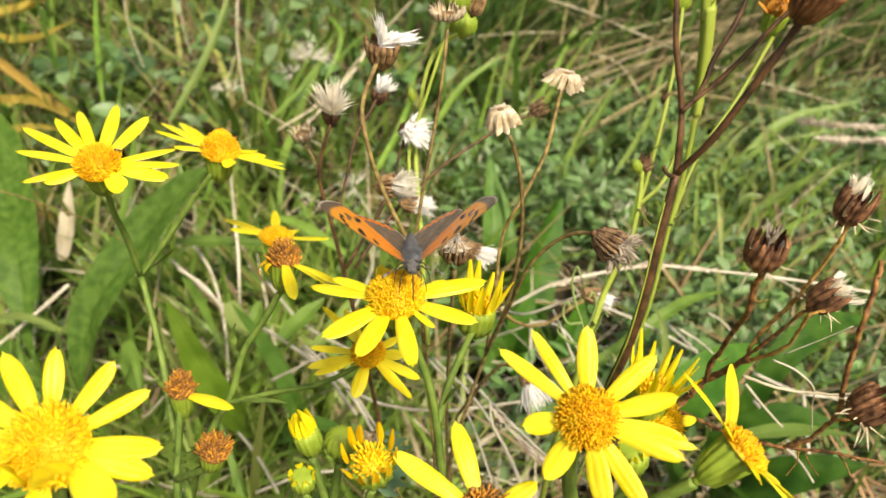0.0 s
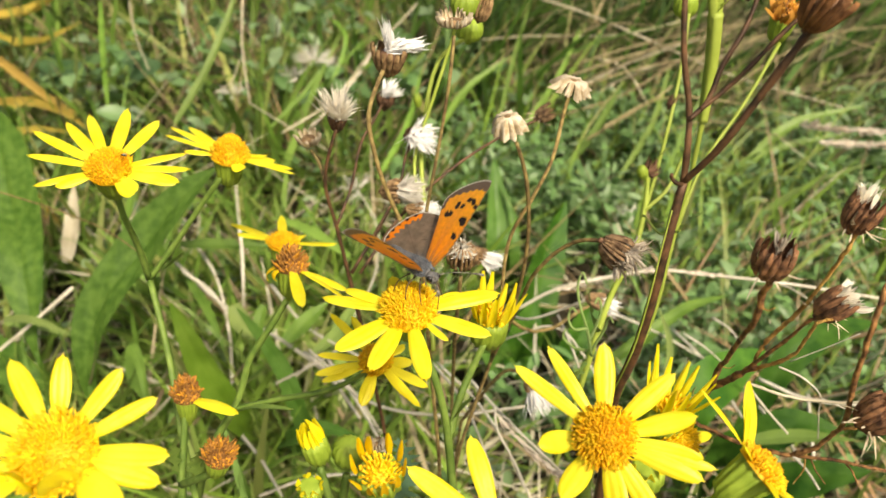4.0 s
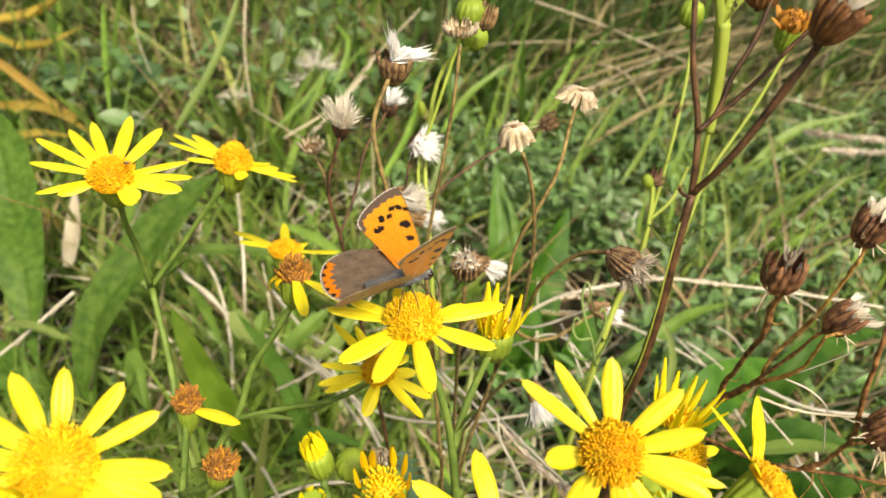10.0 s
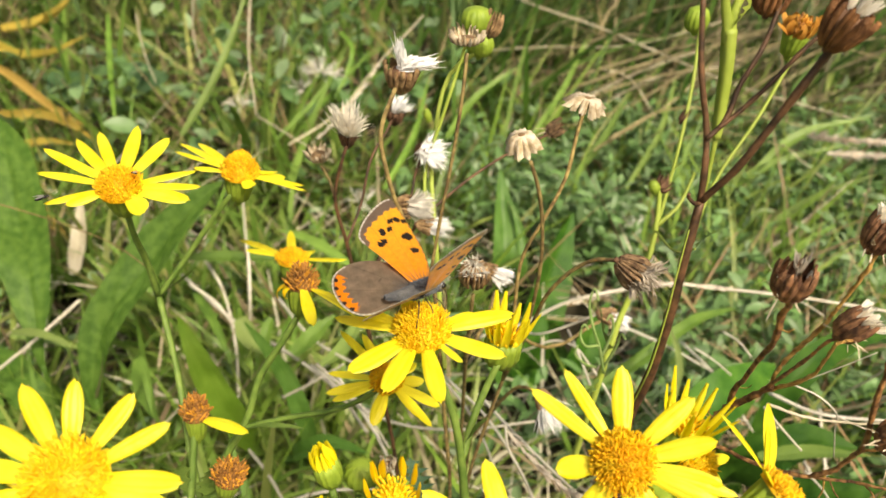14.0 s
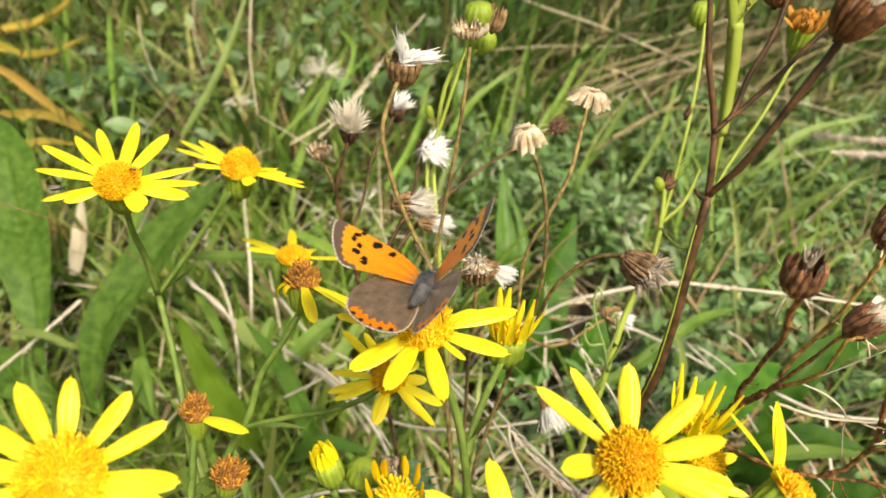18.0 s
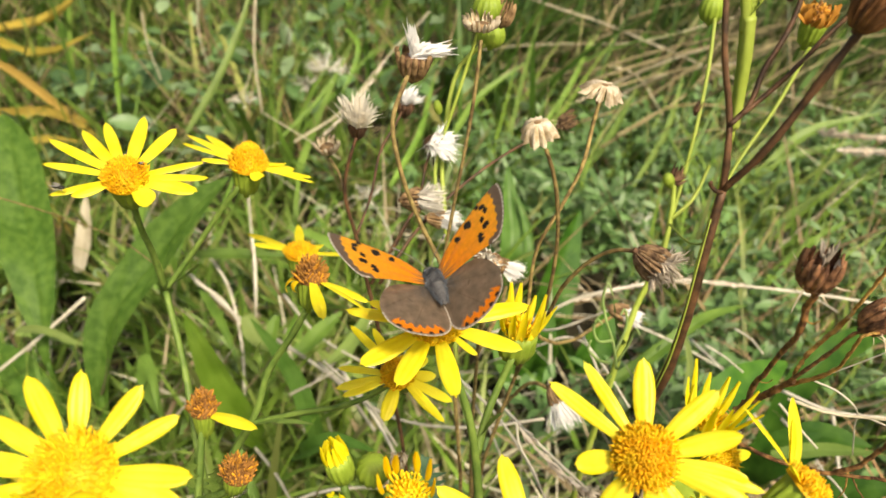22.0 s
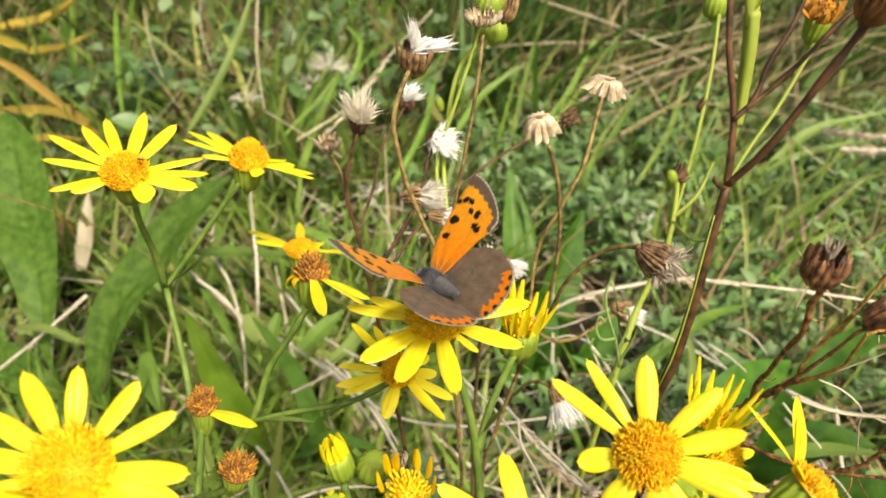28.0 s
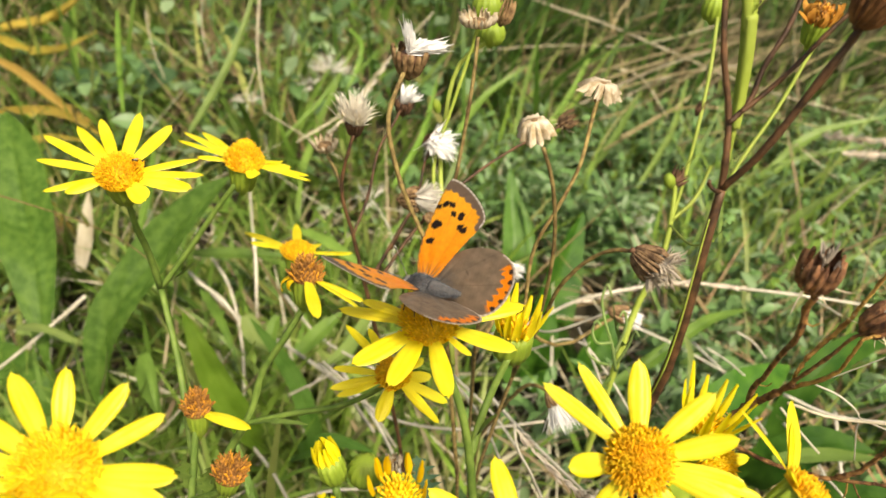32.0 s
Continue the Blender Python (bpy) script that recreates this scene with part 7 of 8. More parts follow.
# ---- the butterfly ----
# seconds; thorax x, y, z in mm; heading, pitch, roll; lift of left and right forewing, left and right hindwing;
# sweep and twist of left and right forewing; sweep of left and right hindwing
FLIGHT = [
    (0, -0.4, 83.4, 227.9, -87.0, 13.8, -0.4, 47.2, 42.8, 34.3, 28.0, 23.2, 18.4, -6.0, -2.5, -31.7, -25.1),
    (1, -1.6, 83.9, 227.9, -72.6, 12.6, -4.0, 47.5, 38.0, 34.9, 31.0, 4.5, 22.3, -3.4, -4.0, -31.0, -32.1),
    (2, -1.1, 83.4, 227.5, -65.5, 8.5, -4.2, 49.9, 38.7, 36.7, 34.0, -1.3, 18.5, -3.2, -6.4, -38.5, -34.1),
    (3, -1.0, 83.8, 227.4, -52.6, 5.4, -2.5, 50.1, 47.0, 38.2, 45.0, 7.3, 8.4, -13.9, -17.5, -37.5, -33.3),
    (3.5, -0.9, 83.4, 227.5, -52.0, 6.7, -4.0, 51.5, 47.0, 33.3, 42.5, 8.7, 11.0, -12.1, -15.4, -31.1, -33.0),
    (5.5, -0.4, 82.7, 227.6, -41.1, 9.6, -7.6, 39.5, 51.9, 18.3, 36.6, 14.0, 16.3, -9.7, -9.3, -29.5, -30.9),
    (6, -0.8, 82.9, 227.8, -36.2, 12.3, -7.3, 38.1, 51.5, 15.6, 34.5, 14.3, 14.2, -12.0, -10.0, -29.0, -30.6),
    (7, -2.0, 83.0, 227.9, -18.6, 9.1, -7.1, 39.1, 52.7, 20.3, 38.4, 16.1, 19.6, -9.1, -8.1, -26.8, -31.5),
    (8, -2.8, 82.9, 227.7, -6.7, 8.4, -8.5, 39.1, 52.4, 17.9, 39.0, 16.1, 20.2, -8.5, -8.8, -27.0, -31.7),
    (9, -3.4, 83.1, 227.2, 12.0, 6.5, -10.0, 36.4, 53.9, 19.0, 38.3, 18.2, 20.8, -7.9, -8.6, -29.1, -32.0),
    (10, -3.3, 83.3, 226.9, 23.2, 5.0, -9.7, 36.4, 52.5, 20.4, 39.0, 17.0, 17.8, -7.9, -8.9, -32.8, -31.0),
    (12, -2.6, 83.4, 226.3, 26.5, 0.1, -7.8, 39.9, 55.2, 21.8, 40.8, 15.2, 16.6, -8.5, -9.0, -33.2, -31.8),
    (14, -2.4, 83.3, 226.3, 37.0, -3.5, -6.9, 38.4, 57.0, 23.6, 39.9, 14.0, 15.3, -6.2, -6.8, -32.7, -32.0),
    (14.5, -2.3, 83.2, 226.3, 35.4, -2.9, -6.5, 38.2, 54.7, 24.8, 39.2, 14.2, 13.1, -4.5, -5.9, -35.4, -32.1),
    (16.5, -2.5, 83.0, 226.6, 52.6, 3.1, -11.7, 35.7, 56.5, 12.0, 36.1, 10.7, 11.1, -4.2, -5.0, -27.3, -32.4),
    (17, -1.8, 82.9, 226.7, 60.4, -1.3, -11.3, 34.6, 55.0, 19.4, 37.0, 12.0, 16.0, -2.2, -12.5, -32.1, -32.4),
    (18, -1.7, 82.8, 226.7, 76.0, -2.4, -11.3, 39.8, 51.7, 25.4, 40.7, 15.1, 15.7, -6.6, -8.8, -31.8, -33.7),
    (19, -1.9, 82.5, 226.9, 91.2, -3.5, -10.6, 40.0, 51.4, 29.1, 38.8, 15.3, 15.0, -5.7, -8.2, -32.7, -32.6),
    (20, -1.7, 82.2, 227.0, 99.4, -2.2, -9.8, 41.5, 48.7, 23.9, 36.9, 14.7, 14.5, -7.1, -7.6, -32.0, -30.7),
    (21, -1.7, 81.9, 226.9, 103.0, -2.5, -8.4, 42.0, 48.7, 25.0, 34.5, 16.6, 16.0, -5.0, -7.1, -34.2, -32.9),
    (23, -1.6, 81.9, 226.9, 104.8, -2.1, -6.7, 40.8, 48.3, 27.4, 37.0, 17.1, 16.1, -4.3, -6.5, -31.9, -34.0),
    (25, -1.5, 81.8, 227.1, 108.6, 2.4, -6.8, 39.0, 48.4, 26.7, 33.4, 16.2, 15.5, -5.5, -7.4, -37.2, -35.4),
    (25.5, -1.6, 81.7, 227.1, 107.7, 3.5, -6.9, 39.6, 47.7, 27.2, 33.3, 16.2, 16.4, -4.0, -7.2, -35.6, -32.8),
    (27.5, -2.1, 81.6, 226.8, 119.1, -6.4, -6.9, 46.8, 46.6, 30.5, 31.2, 14.9, 15.3, -5.9, -8.6, -38.5, -32.9),
    (28, -1.8, 81.6, 226.9, 124.5, -6.6, -5.7, 47.7, 46.4, 30.3, 37.3, 18.4, 13.8, -7.3, -7.3, -38.1, -38.2),
    (30, -1.5, 81.3, 227.0, 133.8, -3.2, -5.5, 45.2, 47.4, 20.7, 35.8, 16.9, 11.4, -9.7, -8.4, -39.4, -42.1),
    (32, -1.8, 81.5, 226.7, 139.8, -5.8, -0.9, 43.3, 44.3, 27.7, 34.4, 20.5, 16.1, -8.9, -5.9, -33.4, -36.9),
]


WING = material("wing_scales", (0.86, 0.86, 0.86), (1.0, 1.0, 1.0), 0.5, 0.58, 1400, 0.25, "object", 0.0, None, 0.3, "pattern")
WING.node_tree.nodes["Principled BSDF"].inputs["Sheen Weight"].default_value = 0.32
WING.node_tree.nodes["Principled BSDF"].inputs["Sheen Roughness"].default_value = 0.35
FUR = material("grey_blue_fur", (0.075, 0.085, 0.098), (0.17, 0.185, 0.205), 0.8, 0, 700, 0.5, "island", 0.3)
BODY = material("grey_body", (0.07, 0.07, 0.075), (0.14, 0.135, 0.13), 0.75, 0, 900, 0.6, "object", 0.1)
EYE = material("dark_eye", (0.012, 0.010, 0.010), (0.02, 0.018, 0.016), 0.2, 0, 900, 0, "object", 0.0, None, 0.6)
EYERIM = material("white_eye_rim", (0.26, 0.25, 0.23), (0.40, 0.38, 0.36), 0.7, 0, 900, 0, "object", 0.0)
LEG = material("dark_leg", (0.035, 0.022, 0.012), (0.10, 0.065, 0.035), 0.6, 0, 1500, 0, "object", 0.0)
BANDED = material("banded_feeler", (0.03, 0.025, 0.02), (0.30, 0.28, 0.25), 0.6, 0, 1500, 0, "object", 0.0)

FORE = [(0, 0.8), (0, -1.0), (1.5, -1.75), (3.6, -2.05), (6.0, -1.85), (8.2, -1.4), (10.5, -0.9), (12.8, -0.3), (14.3, 0.2), (14.85, 0.75), (14.55, 1.8), (13.7, 3.2), (12.5, 4.6), (11.2, 5.75), (10.0, 6.5), (8.9, 6.8), (7.8, 6.3), (5.4, 4.5), (2.6, 2.6)]
HIND = [(-0.3, 0.3), (2.5, 2.3), (5.2, 2.8), (7.5, 1.8), (9.2, 0.3), (10.3, -1.7), (10.5, -3.6), (9.7, -5.4), (8.4, -6.7), (6.9, -7.6), (5.2, -7.9), (3.5, -7.3), (2.0, -5.6), (0.8, -3.5), (0.1, -1.4)]
# dark spots: place, radius, stretch along and across the wing
SPOTS = [(5.6, -0.7, 0.50, 0.8, 1.15), (8.0, -0.2, 0.62, 0.95, 1.25), (10.6, -0.5, 0.40, 0.9, 1.1), (11.0, 0.6, 0.46, 0.9, 1.1), (10.9, 1.55, 0.42, 1.0, 1.05), (9.65, 2.05, 0.38, 1.1, 1.0), (9.3, 3.2, 0.50, 1.05, 0.95), (7.75, 3.4, 0.42, 1.0, 1.1), (7.35, 3.95, 0.44, 1.0, 1.2)]


def closed_line(pts, per):
    p = [np.array(q, float) for q in pts]
    n = len(p)
    out = []
    for i in range(n):
        a, b, c, d = p[i - 1], p[i], p[(i + 1) % n], p[(i + 2) % n]
        for k in range(per):
            t = k / per
            out.append(0.5 * ((2 * b) + (c - a) * t + (2 * a - 5 * b + 4 * c - d) * t * t + (3 * b - a - 3 * c + d) * t ** 3))
    return np.array(out)


def wing_pattern(kind, uv, edge, rim, along, under):
    """Colours of the scales at points of a wing; edge: distance to the outer margin, along: place on that margin, rim: distance to any margin."""
    n = len(uv)
    u, v = uv[:, 0], uv[:, 1]
    wob = 0.18 * np.sin(u * 5.1 + v * 3.3) + 0.12 * np.sin(u * 11.3 - v * 7.7)
    fine = 0.5 * np.sin(u * 31.0 + 5 * np.sin(v * 9)) * np.sin(v * 27.0 + 4 * np.sin(u * 11))
    brown, grey = np.array([0.15, 0.106, 0.078]), np.array([0.25, 0.192, 0.140])
    black = np.array([0.022, 0.013, 0.010])
    blend = lambda col, other, k: col * (1 - k[:, None]) + np.asarray(other) * k[:, None]
    if kind == "fore":
        far = np.clip((u - 3) / 9, 0, 1)
        col = blend(np.tile([1.0, 0.40, 0.020], (n, 1)), [1.0, 0.53, 0.040], far)
        ang = np.arctan2(v + 0.5, u + 1.2)
        vein = np.clip(1 - np.abs(np.sin(ang * 15)) * 7, 0, 1) * 0.30 * np.clip(u / 4, 0, 1)
        col = blend(col, [0.55, 0.16, 0.02], vein)
        if under:
            col = col * 0.3 + np.array([1.0, 0.60, 0.05]) * 0.7
        teeth = 0.16 * np.cos(along * 2 * math.pi / 1.5) + wob * 0.25
        dark = np.clip((1.05 + 1.0 * np.clip((u - 9.5) / 4.5, 0, 1) + teeth - edge) / 0.22, 0, 1) * np.clip((v + 0.2 * (u - 9)) / 0.4 + 1, 0, 1)
        dark = np.maximum(dark, np.clip((0.30 + wob * 0.4 - rim) / 0.2, 0, 1) * (v < 0.6) * 0.7)
        streak = np.clip((2.8 - u) / 2.2, 0, 1) * (0.55 + 0.45 * np.sin(ang * 34))
        dark = np.maximum(dark, streak * 0.85)
        col = blend(col, [0.46, 0.33, 0.14] if under else brown * (1 + 0.25 * np.clip(edge, 0, 1.5)).mean(), dark)
        for s, p, r, su, sv in SPOTS + ([(3.6, -1.1, 0.42, 0.8, 1.2)] if under else []):
            du, dv = np.abs(u - s) / su, np.abs(v - p) / sv
            q = (du ** 3.2 + dv ** 3.2) ** (1 / 3.2) + wob * 0.9 * r
            col = blend(col, black, np.clip((r * (0.85 if under else 1.0) - q) / 0.10 + 0.5, 0, 1))
    else:
        if under:
            col = np.tile(np.array([0.90, 0.64, 0.26]), (n, 1)) * (0.94 + 0.2 * wob[:, None] + 0.06 * fine[:, None])
            col = blend(col, [0.55, 0.20, 0.06], np.clip((0.25 - np.abs(edge - 1.0 - wob * 0.6)) / 0.15, 0, 1) * 0.5)
            for s, p in ((3.0, 0.6), (4.6, -0.8), (6.2, 0.9), (7.2, -1.6), (6.4, -3.6), (4.6, -4.6), (2.6, -2.4)):
                col = blend(col, [0.12, 0.07, 0.04], np.clip((0.24 - np.hypot(u - s, v - p)) / 0.1 + 0.4, 0, 1) * 0.8)
        else:
            patch = np.sin(u * 1.3 + v * 1.7 + 1) * np.sin(u * 0.9 - v * 1.1) + 0.5 * np.sin(u * 2.9 + 2 * np.sin(v * 2.1))
            col = np.tile(grey, (n, 1)) * (1 + 0.16 * wob[:, None] + 0.10 * fine[:, None] + 0.13 * patch[:, None])
            ang = np.arctan2(v - 0.2, u + 0.5)
            vein = np.clip(1 - np.abs(np.sin(ang * 6.5 + 0.4)) * 9, 0, 1) * np.clip(rim / 0.8, 0, 1)
            col = blend(col, [0.12, 0.085, 0.06], vein * 0.4)
            col = blend(col, [0.11, 0.108, 0.11], np.clip((3.2 - np.hypot(u, v + 0.5) + wob * 2) / 2.0, 0, 1) * 0.7)
            ends = np.clip((along - 1.5) / 0.2, 0, 1) * np.clip((10.6 - along) / 0.8, 0, 1)
            wave = np.cos(along * 2 * math.pi / 1.55 + 0.5 * np.sin(along * 1.9))
            band = np.clip((1.72 + 0.23 * wave + wob * 0.6 - edge) / 0.14, 0, 1) * np.clip((edge - 0.34) / 0.12, 0, 1) * ends
            col = blend(col, [1.0, 0.32, 0.014], band)
            step = np.mod(along + 0.78, 1.55) - 0.775
            dots = np.clip((0.30 + 0.09 * np.sin(along * 2.7 + 1) - np.hypot(step * (0.85 + 0.25 * np.sin(along * 1.3)), edge - 0.52 - 0.06 * np.sin(along * 4.1))) / 0.10 + 0.3, 0, 1) * ends
            col = blend(col, black * 1.6, dots)
            for s, p, a, b, k in ((4.6, -0.8, 0.13, 0.5, 0.6), (7.3, -0.3, 0.2, 0.2, 0.3), (7.6, -1.9, 0.2, 0.2, 0.35), (6.9, -3.1, 0.2, 0.2, 0.2)):
                q = np.hypot((u - s) / a, (v - p) / b) + wob
                col = blend(col, [0.06, 0.042, 0.034], np.clip((1.0 - q) / 0.6 + 0.3, 0, 1) * k)
    pale = 0.75 + 0.25 * np.cos(along * 2 * math.pi / 0.75)
    return blend(col, [0.86, 0.81, 0.74], np.clip((0.28 - edge) / 0.1, 0, 1) * pale)


def wing(parent, name, kind, side, label):
    """A wing as two scale-covered sheets joined at the margin. Its mesh lies flat, outward along y."""
    pts = FORE if kind == "fore" else HIND
    per, rings = 16, 72
    line = closed_line(pts, per)
    m = len(line)
    root = line[0] + (np.array([0.3, -0.6]) if kind == "fore" else np.array([0.6, -1.0]))
    outer = line[9 * per : 16 * per] if kind == "fore" else line[5 * per - 4 : 13 * per]
    t = (np.arange(rings) + 1) / rings
    grid = root + t[:, None, None] * (line - root)[None]
    uv = np.concatenate([root[None], grid.reshape(-1, 2)])
    apart = lambda a, b: np.sqrt(((a[:, None] - b[None]) ** 2).sum(-1))
    away = apart(uv, outer)
    edge, rim = away.min(1), apart(uv, line[::3]).min(1)
    length = np.concatenate([[0], np.cumsum(np.sqrt((np.diff(outer, axis=0) ** 2).sum(1)))])
    along = length[away.argmin(1)]
    ripple = 0.05 * np.sin(np.arctan2(uv[:, 1], uv[:, 0] + 0.4) * 13)
    bow = -0.003 * (uv ** 2).sum(1) + ripple * np.clip(rim, 0, 1)
    sheets, cols = [], []
    for k, z in ((0, 0.045), (1, -0.045)):
        zz = bow + z * np.clip(rim / 0.3, 0.15, 1)
        x, y = (-uv[:, 1], uv[:, 0]) if kind == "fore" else (uv[:, 1], uv[:, 0])
        sheets.append(np.column_stack([x, y * side, zz]) * MM)
        cols.append(wing_pattern(kind, uv, edge, rim, along, k == 1))
    n = len(uv)
    i = np.arange(m)
    j = (i + 1) % m
    faces = []
    for o in (0, n):
        faces += np.column_stack([np.full(m, o), o + 1 + i, o + 1 + j]).tolist()
        for r in range(rings - 1):
            a, b = o + 1 + r * m, o + 1 + (r + 1) * m
            faces += np.column_stack([a + i, b + i, b + j, a + j]).tolist()
    last = 1 + (rings - 1) * m
    faces += np.column_stack([last + i, last + j, n + last + j, n + last + i]).tolist()
    s = Shape().add(np.concatenate(sheets).tolist(), faces)
    ob = part(name, s, WING, parent, label, True)
    at = ob.data.attributes.new("pattern", "FLOAT_COLOR", "POINT")
    rgba = np.concatenate([np.concatenate(cols), np.ones((2 * n, 1))], 1)
    at.data.foreach_set("color", rgba.astype(np.float32).ravel())
    return ob


def ball(c, r, seg=16, rings=10, shape=None):
    """An egg-shaped solid, mm."""
    s = shape or Shape()
    verts, faces = [], []
    for i in range(rings + 1):
        a = math.pi * i / rings
        for k in range(seg):
            b = 2 * math.pi * k / seg
            verts.append(((c[0] - r[0] * math.cos(a)) * MM, (c[1] + r[1] * math.sin(a) * math.cos(b)) * MM, (c[2] + r[2] * math.sin(a) * math.sin(b)) * MM))
    for i in range(rings):
        for k in range(seg):
            k2 = (k + 1) % seg
            faces.append((i * seg + k, i * seg + k2, (i + 1) * seg + k2, (i + 1) * seg + k))
    return s.add(verts, faces)


def build_butterfly():
    b = thing("butterfly", (0, 0, 0), "small orange butterfly with black spots and grey-brown hindwings, feeding", "butterfly")
    part("thorax", ball((0.6, 0, 0.3), (2.5, 1.35, 1.2)), BODY, b, "dark grey thorax", True)
    ab = tube([Vector(q) * MM for q in ((-0.6, 0, 0.35), (-1.8, 0, 0.5), (-3.2, 0, 0.8), (-4.6, 0, 1.1), (-5.4, 0, 1.25))], 1.2, 0.28, 16, 5, 0.02)
    part("abdomen", ab, BODY, b, "slim dark grey abdomen", True)
    part("head", ball((3.7, 0, -0.2), (0.95, 0.95, 0.9)), BODY, b, "", True)
    for side in (1, -1):
        part("eye", ball((3.95, 0.68 * side, -0.1), (0.5, 0.38, 0.52)), EYE, b, "glossy black eye", True)
        part("eye_rim", ball((3.87, 0.63 * side, -0.1), (0.52, 0.28, 0.545)), EYERIM, b, "white eye rim", True)
        s = Shape()
        tube([Vector((4.4, 0.4 * side, 0.4)) * MM, Vector((5.8, 1.2 * side, 1.0)) * MM, Vector((7.4, 2.3 * side, 1.3)) * MM, Vector((8.8, 3.2 * side, 1.4)) * MM], 0.055, 0.055, 5, 5, shape=s)
        tube([Vector((8.6, 3.1 * side, 1.4)) * MM, Vector((9.2, 3.5 * side, 1.4)) * MM, Vector((9.9, 3.9 * side, 1.35)) * MM], 0.12, 0.18, 6, 4, shape=s)
        part("antenna", s, BANDED, b, "thin banded antenna with a dark club", True)
        for x0, x1, y1 in ((2.0, 3.6, 1.9), (0.8, 0.9, 2.6), (-0.3, -2.2, 2.4)):
            part("leg", tube([Vector((x0, 0.7 * side, -0.9)) * MM, Vector(((x0 + x1) / 2, y1 * 0.8 * side, -1.8)) * MM, Vector((x1, y1 * side, -3.9)) * MM], 0.12, 0.06, 5, 4), LEG, b, "", True)
    part("proboscis", tube([Vector((4.5, 0, -0.6)) * MM, Vector((5.1, 0, -2.2)) * MM, Vector((4.8, 0, -4.6)) * MM], 0.11, 0.07, 5, 4), LEG, b, "dark coiled tongue let down", True)
    f = Shape()
    r = random.Random(5)
    for _ in range(3200):
        t, a = r.random() ** 1.3, r.uniform(-0.3, math.pi + 0.3)
        x = 3.2 - 8.4 * t
        rad = 1.18 * min(1.0, (3.9 - x) / 1.6) ** 0.5 if x > -0.6 else 1.15 - (-0.6 - x) * 0.17
        p0 = Vector((x, rad * math.cos(a), rad * math.sin(a) * 0.95 + 0.2 + max(0.0, -0.6 - x) * 0.18)) * MM
        d = Vector((-1.0, math.cos(a) * 0.75, math.sin(a) * 0.75 + 0.1)) + Vector((r.uniform(-0.4, 0.4), r.uniform(-0.4, 0.4), r.uniform(-0.3, 0.3)))
        strap(f, p0, d, d.cross(Vector((r.uniform(-1, 1), r.uniform(-1, 1), 0.5))), r.uniform(0.4, 0.9) * (1.0 if t < 0.45 else 0.45) * MM, 0.06 * MM, 15, 2, 1, 0, 0.1, 0.5)
    part("fur", f, FUR, b, "soft blue-grey fur", True)
    wings = {}
    for side, tag in ((1, "left"), (-1, "right")):
        wings["f", side] = wing(b, "forewing", "fore", side, "bright orange forewing with black spots and a brown border")
        wings["h", side] = wing(b, "hindwing", "hind", side, "grey-brown hindwing with an orange scalloped band")
    return b, wings


BUTTERFLY, WINGS = build_butterfly()

FLYWING = material("clear_fly_wing", (0.30, 0.28, 0.25), (0.42, 0.40, 0.36), 0.3, 0.5, 900, 0, "object", 0.0, None, 0.5)


def fly(size, label):
    """A small dark fly; size 1 is about 2.6 mm long."""
    b = thing("fly", (0, 0, 0), label, "insect", "flies")
    k = size
    part("thorax", ball((0.25 * k, 0, 0.55 * k), (0.45 * k, 0.32 * k, 0.32 * k), 10, 7), EYE, b, "", True)
    part("abdomen", ball((-0.6 * k, 0, 0.5 * k), (0.75 * k, 0.3 * k, 0.27 * k), 10, 7), EYE, b, "", True)
    part("head", ball((0.82 * k, 0, 0.52 * k), (0.22 * k, 0.28 * k, 0.25 * k), 10, 7), EYE, b, "", True)
    for side in (1, -1):
        part("wing", strap(Shape(), Vector((0.2 * k, 0.15 * k * side, 0.85 * k)) * MM, (-1, 0.22 * side, 0.02), (0, 1, 0), 1.6 * k * MM, 0.62 * k * MM, -6, 6, 2, 0.1, 0.3, 0.75), FLYWING, b, "clear folded wing", True)
        for x in (0.55, 0.2, -0.15):
            part("leg", tube([Vector((x * k, 0.2 * k * side, 0.45 * k)) * MM, Vector((x * 1.5 * k, 0.6 * k * side, 0.6 * k)) * MM, Vector((x * 2.2 * k, 0.85 * k * side, 0)) * MM], 0.04 * k, 0.03 * k, 4, 3), EYE, b, "", True)
    return b


disc_fly = fly(0.55, "tiny dark fly resting on a flower disc")
disc_fly.matrix_world = Matrix.Translation((-0.05149, 0.11402, 0.2279)) @ Matrix.Rotation(radians(160), 4, "Z")
PETAL_FLY = fly(1.0, "small dark fly walking on a yellow petal")
# seconds; place in mm; heading
FLY_WAY = [
    (0, -150, 130, 8, 20), (11.2, -150, 130, 8, 20), (11.6, -90, 112, 190, 30), (11.85, -66, 107, 228, 40),
    (12, -63.6, 106.6, 225.7, 50), (13, -64.8, 108.4, 225.7, 70), (14, -65.5, 109.1, 225.7, 40), (16.5, -65.7, 110.0, 225.7, 20), (17, -64.8, 109.8, 225.7, 10),
    (18, -63.2, 110.9, 225.7, 15), (19, -62.6, 110.6, 225.7, 0), (21, -62.5, 110.5, 225.7, -20), (23, -65.4, 108.7, 225.7, 0), (25.5, -65.4, 108.7, 225.7, 10),
    (26.4, -64.8, 108.6, 227, 60), (26.8, -92, 114, 200, 90), (27.3, -150, 130, 8, 100), (32, -150, 130, 8, 100),
]


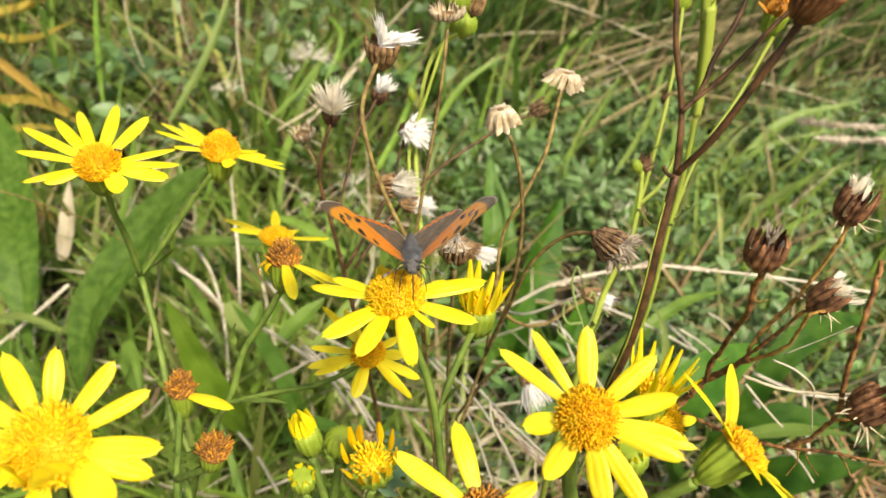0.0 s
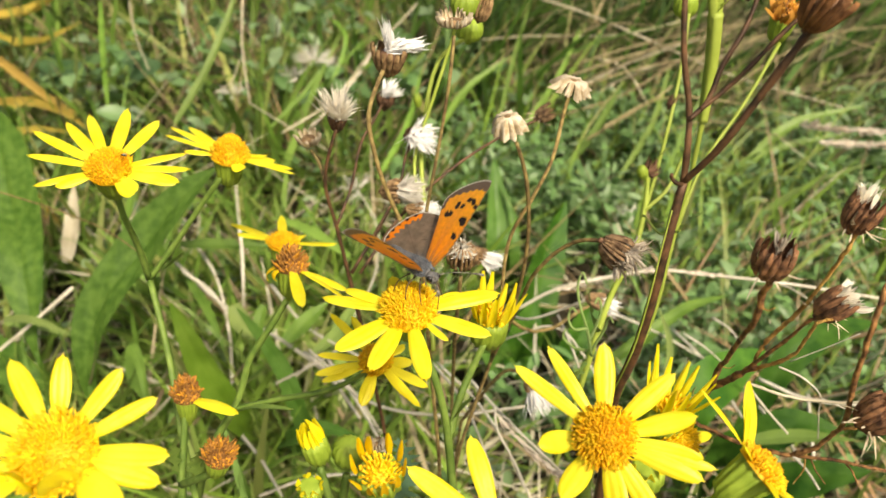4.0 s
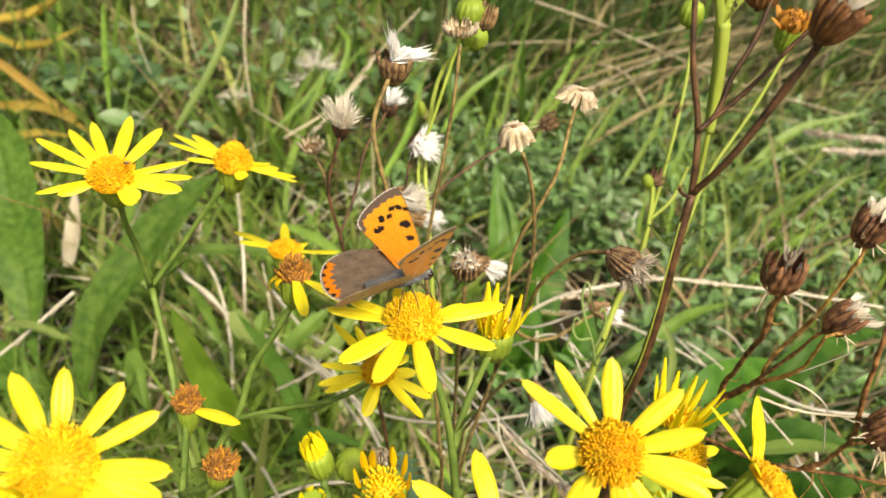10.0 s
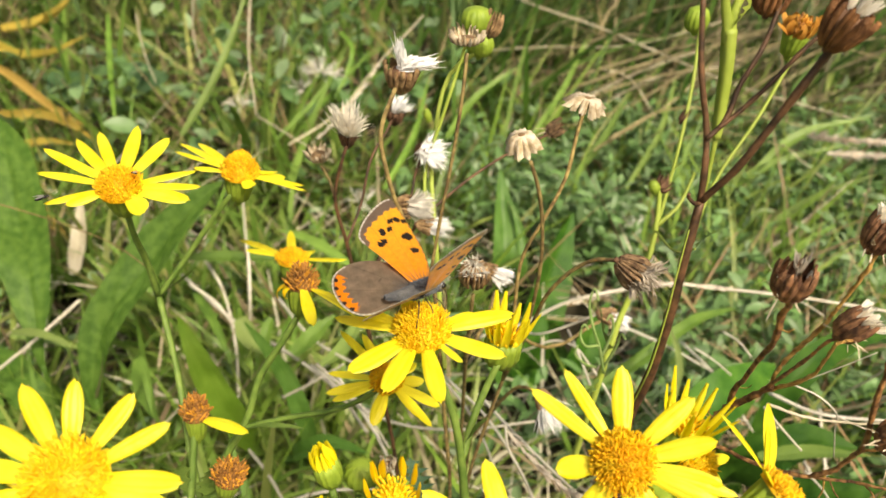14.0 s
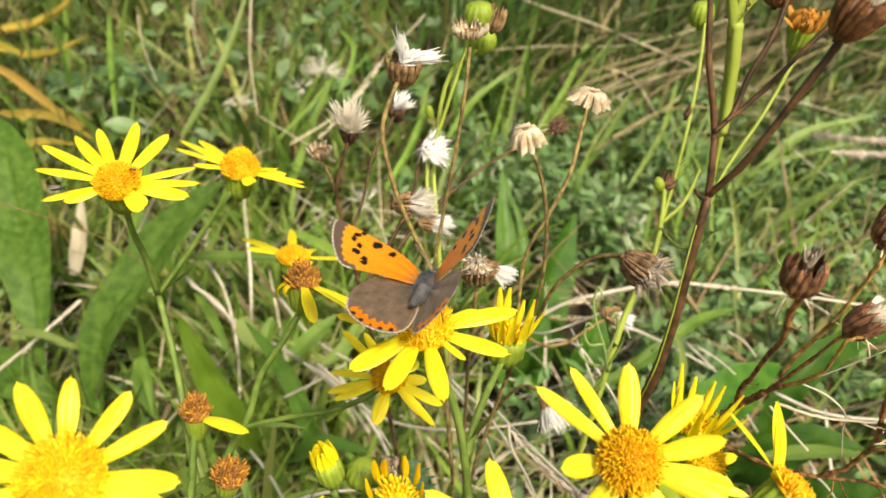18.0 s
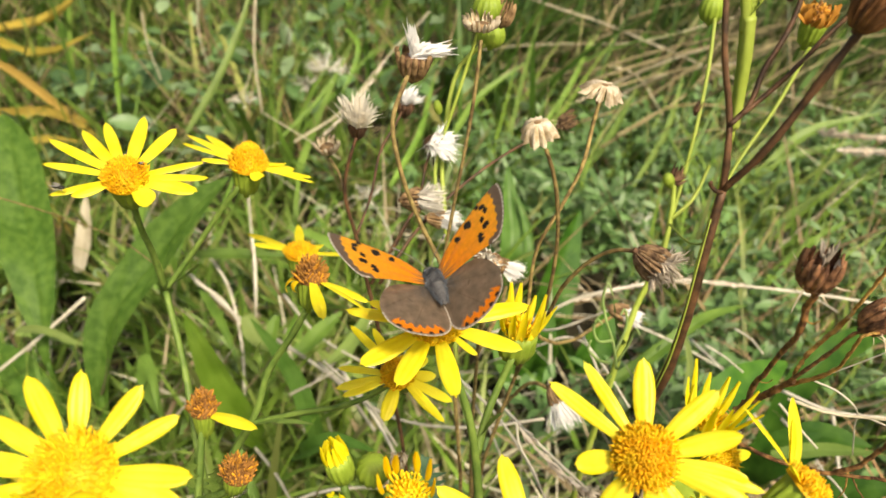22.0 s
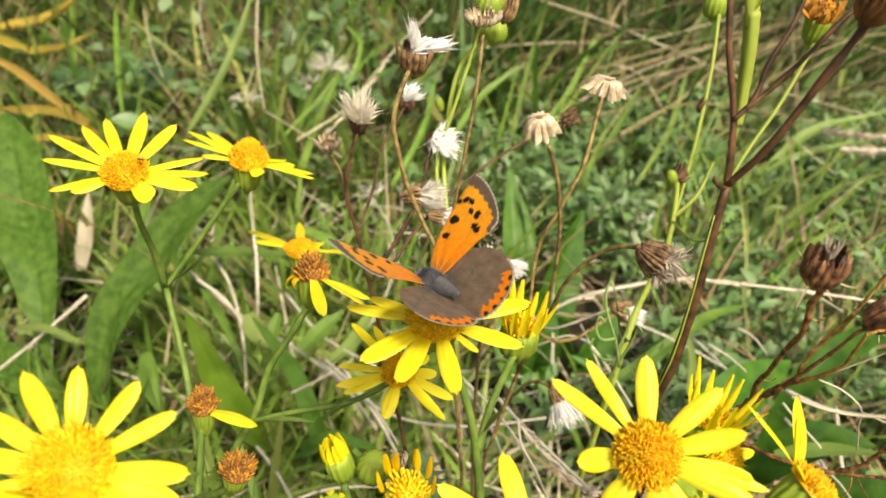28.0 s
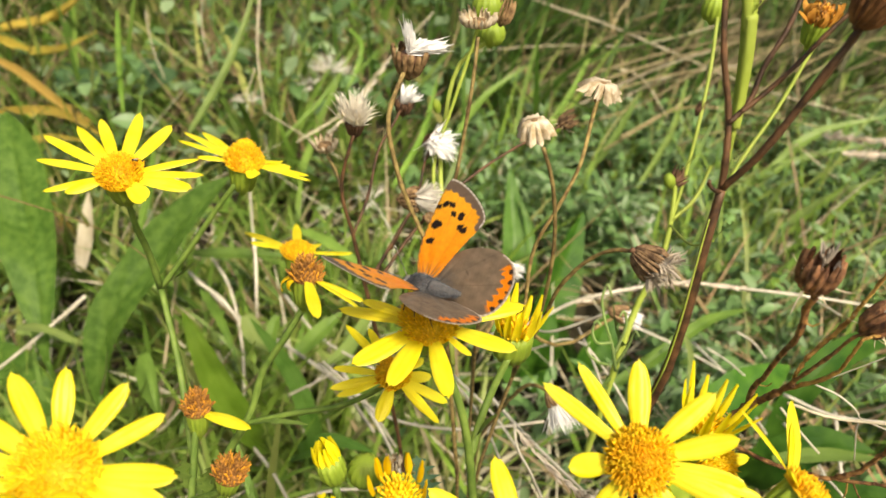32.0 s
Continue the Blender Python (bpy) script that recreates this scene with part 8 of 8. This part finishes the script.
# seconds; lean of the wind-stirred plants about x and y, degrees
SWAY_TIMES = (0.0, 0.5, 1.0, 1.5, 2.0, 2.5, 3.0)
SWAY = {
    "left": [(0.09, -0.16), (0.05, -0.16), (0.05, -0.1), (-0.05, -0.13), (-0.0, -0.05), (-0.0, -0.05), (-0.0, 0.0)],
    "spent": [(-0.1, -0.12), (-0.1, -0.09), (-0.15, -0.09), (-0.15, -0.06), (-0.1, -0.03), (-0.05, -0.03), (-0.0, 0.0)],
    "middle": [(-0.32, -0.25), (-0.29, -0.18), (-0.25, -0.29), (-0.11, -0.08), (-0.07, -0.06), (-0.11, -0.04), (-0.04, 0.0)],
    "bud": [(-0.16, -0.11), (-0.12, -0.07), (-0.2, -0.16), (-0.04, -0.02), (-0.0, 0.0), (-0.0, 0.0), (-0.0, 0.0)],
    "right": [(-0.4, -0.25), (-0.28, -0.16), (-0.43, -0.3), (-0.06, -0.05), (-0.03, -0.05), (-0.09, -0.02), (-0.06, 0.0)],
    "low": [(-0.34, -0.31), (-0.24, -0.25), (-0.34, -0.37), (-0.0, -0.12), (0.03, 0.02), (-0.0, 0.0), (0.07, 0.02)],
}


def motions():
    body, rows = [], {k: [] for k in WINGS}
    for t, x, y, z, head, pitch, roll, fl, fr, hl, hr, sl, sr, tl, tr, hsl, hsr in FLIGHT:
        turn = Matrix.Rotation(radians(head), 4, "Z") @ Matrix.Rotation(radians(-pitch), 4, "Y") @ Matrix.Rotation(radians(roll), 4, "X")
        body.append((t, Matrix.Translation((x * MM, y * MM, z * MM)) @ turn))
        for kind, side, lift, back, twist in (("f", 1, fl, sl, tl), ("f", -1, fr, sr, tr), ("h", 1, hl, hsl, 0), ("h", -1, hr, hsr, 0)):
            hinge = (1.3, 1.0 * side, 0.3) if kind == "f" else (-0.3, 1.0 * side, 0.1)
            m = Matrix.Translation(Vector(hinge) * MM) @ Matrix.Rotation(radians(lift) * side, 4, "X") @ Matrix.Rotation(radians(-back) * side, 4, "Z")
            rows[kind, side].append((t, m @ Matrix.Rotation(radians(twist), 4, "Y")))
    for name, leans in SWAY.items():
        x, y, z = SWAYING[name].location
        walk(SWAYING[name], [(t, pose(x, y, z, rx, ry)) for t, (rx, ry) in zip(SWAY_TIMES, leans)] + [(4.5, pose(x, y, z)), (32.0, pose(x, y, z))])
    walk(BUTTERFLY, body)
    walk(PETAL_FLY, [(t, pose(x * MM, y * MM, z * MM, 0, 0, a)) for t, x, y, z, a in FLY_WAY])
    for k, w in WINGS.items():
        walk(w, rows[k])


motions()
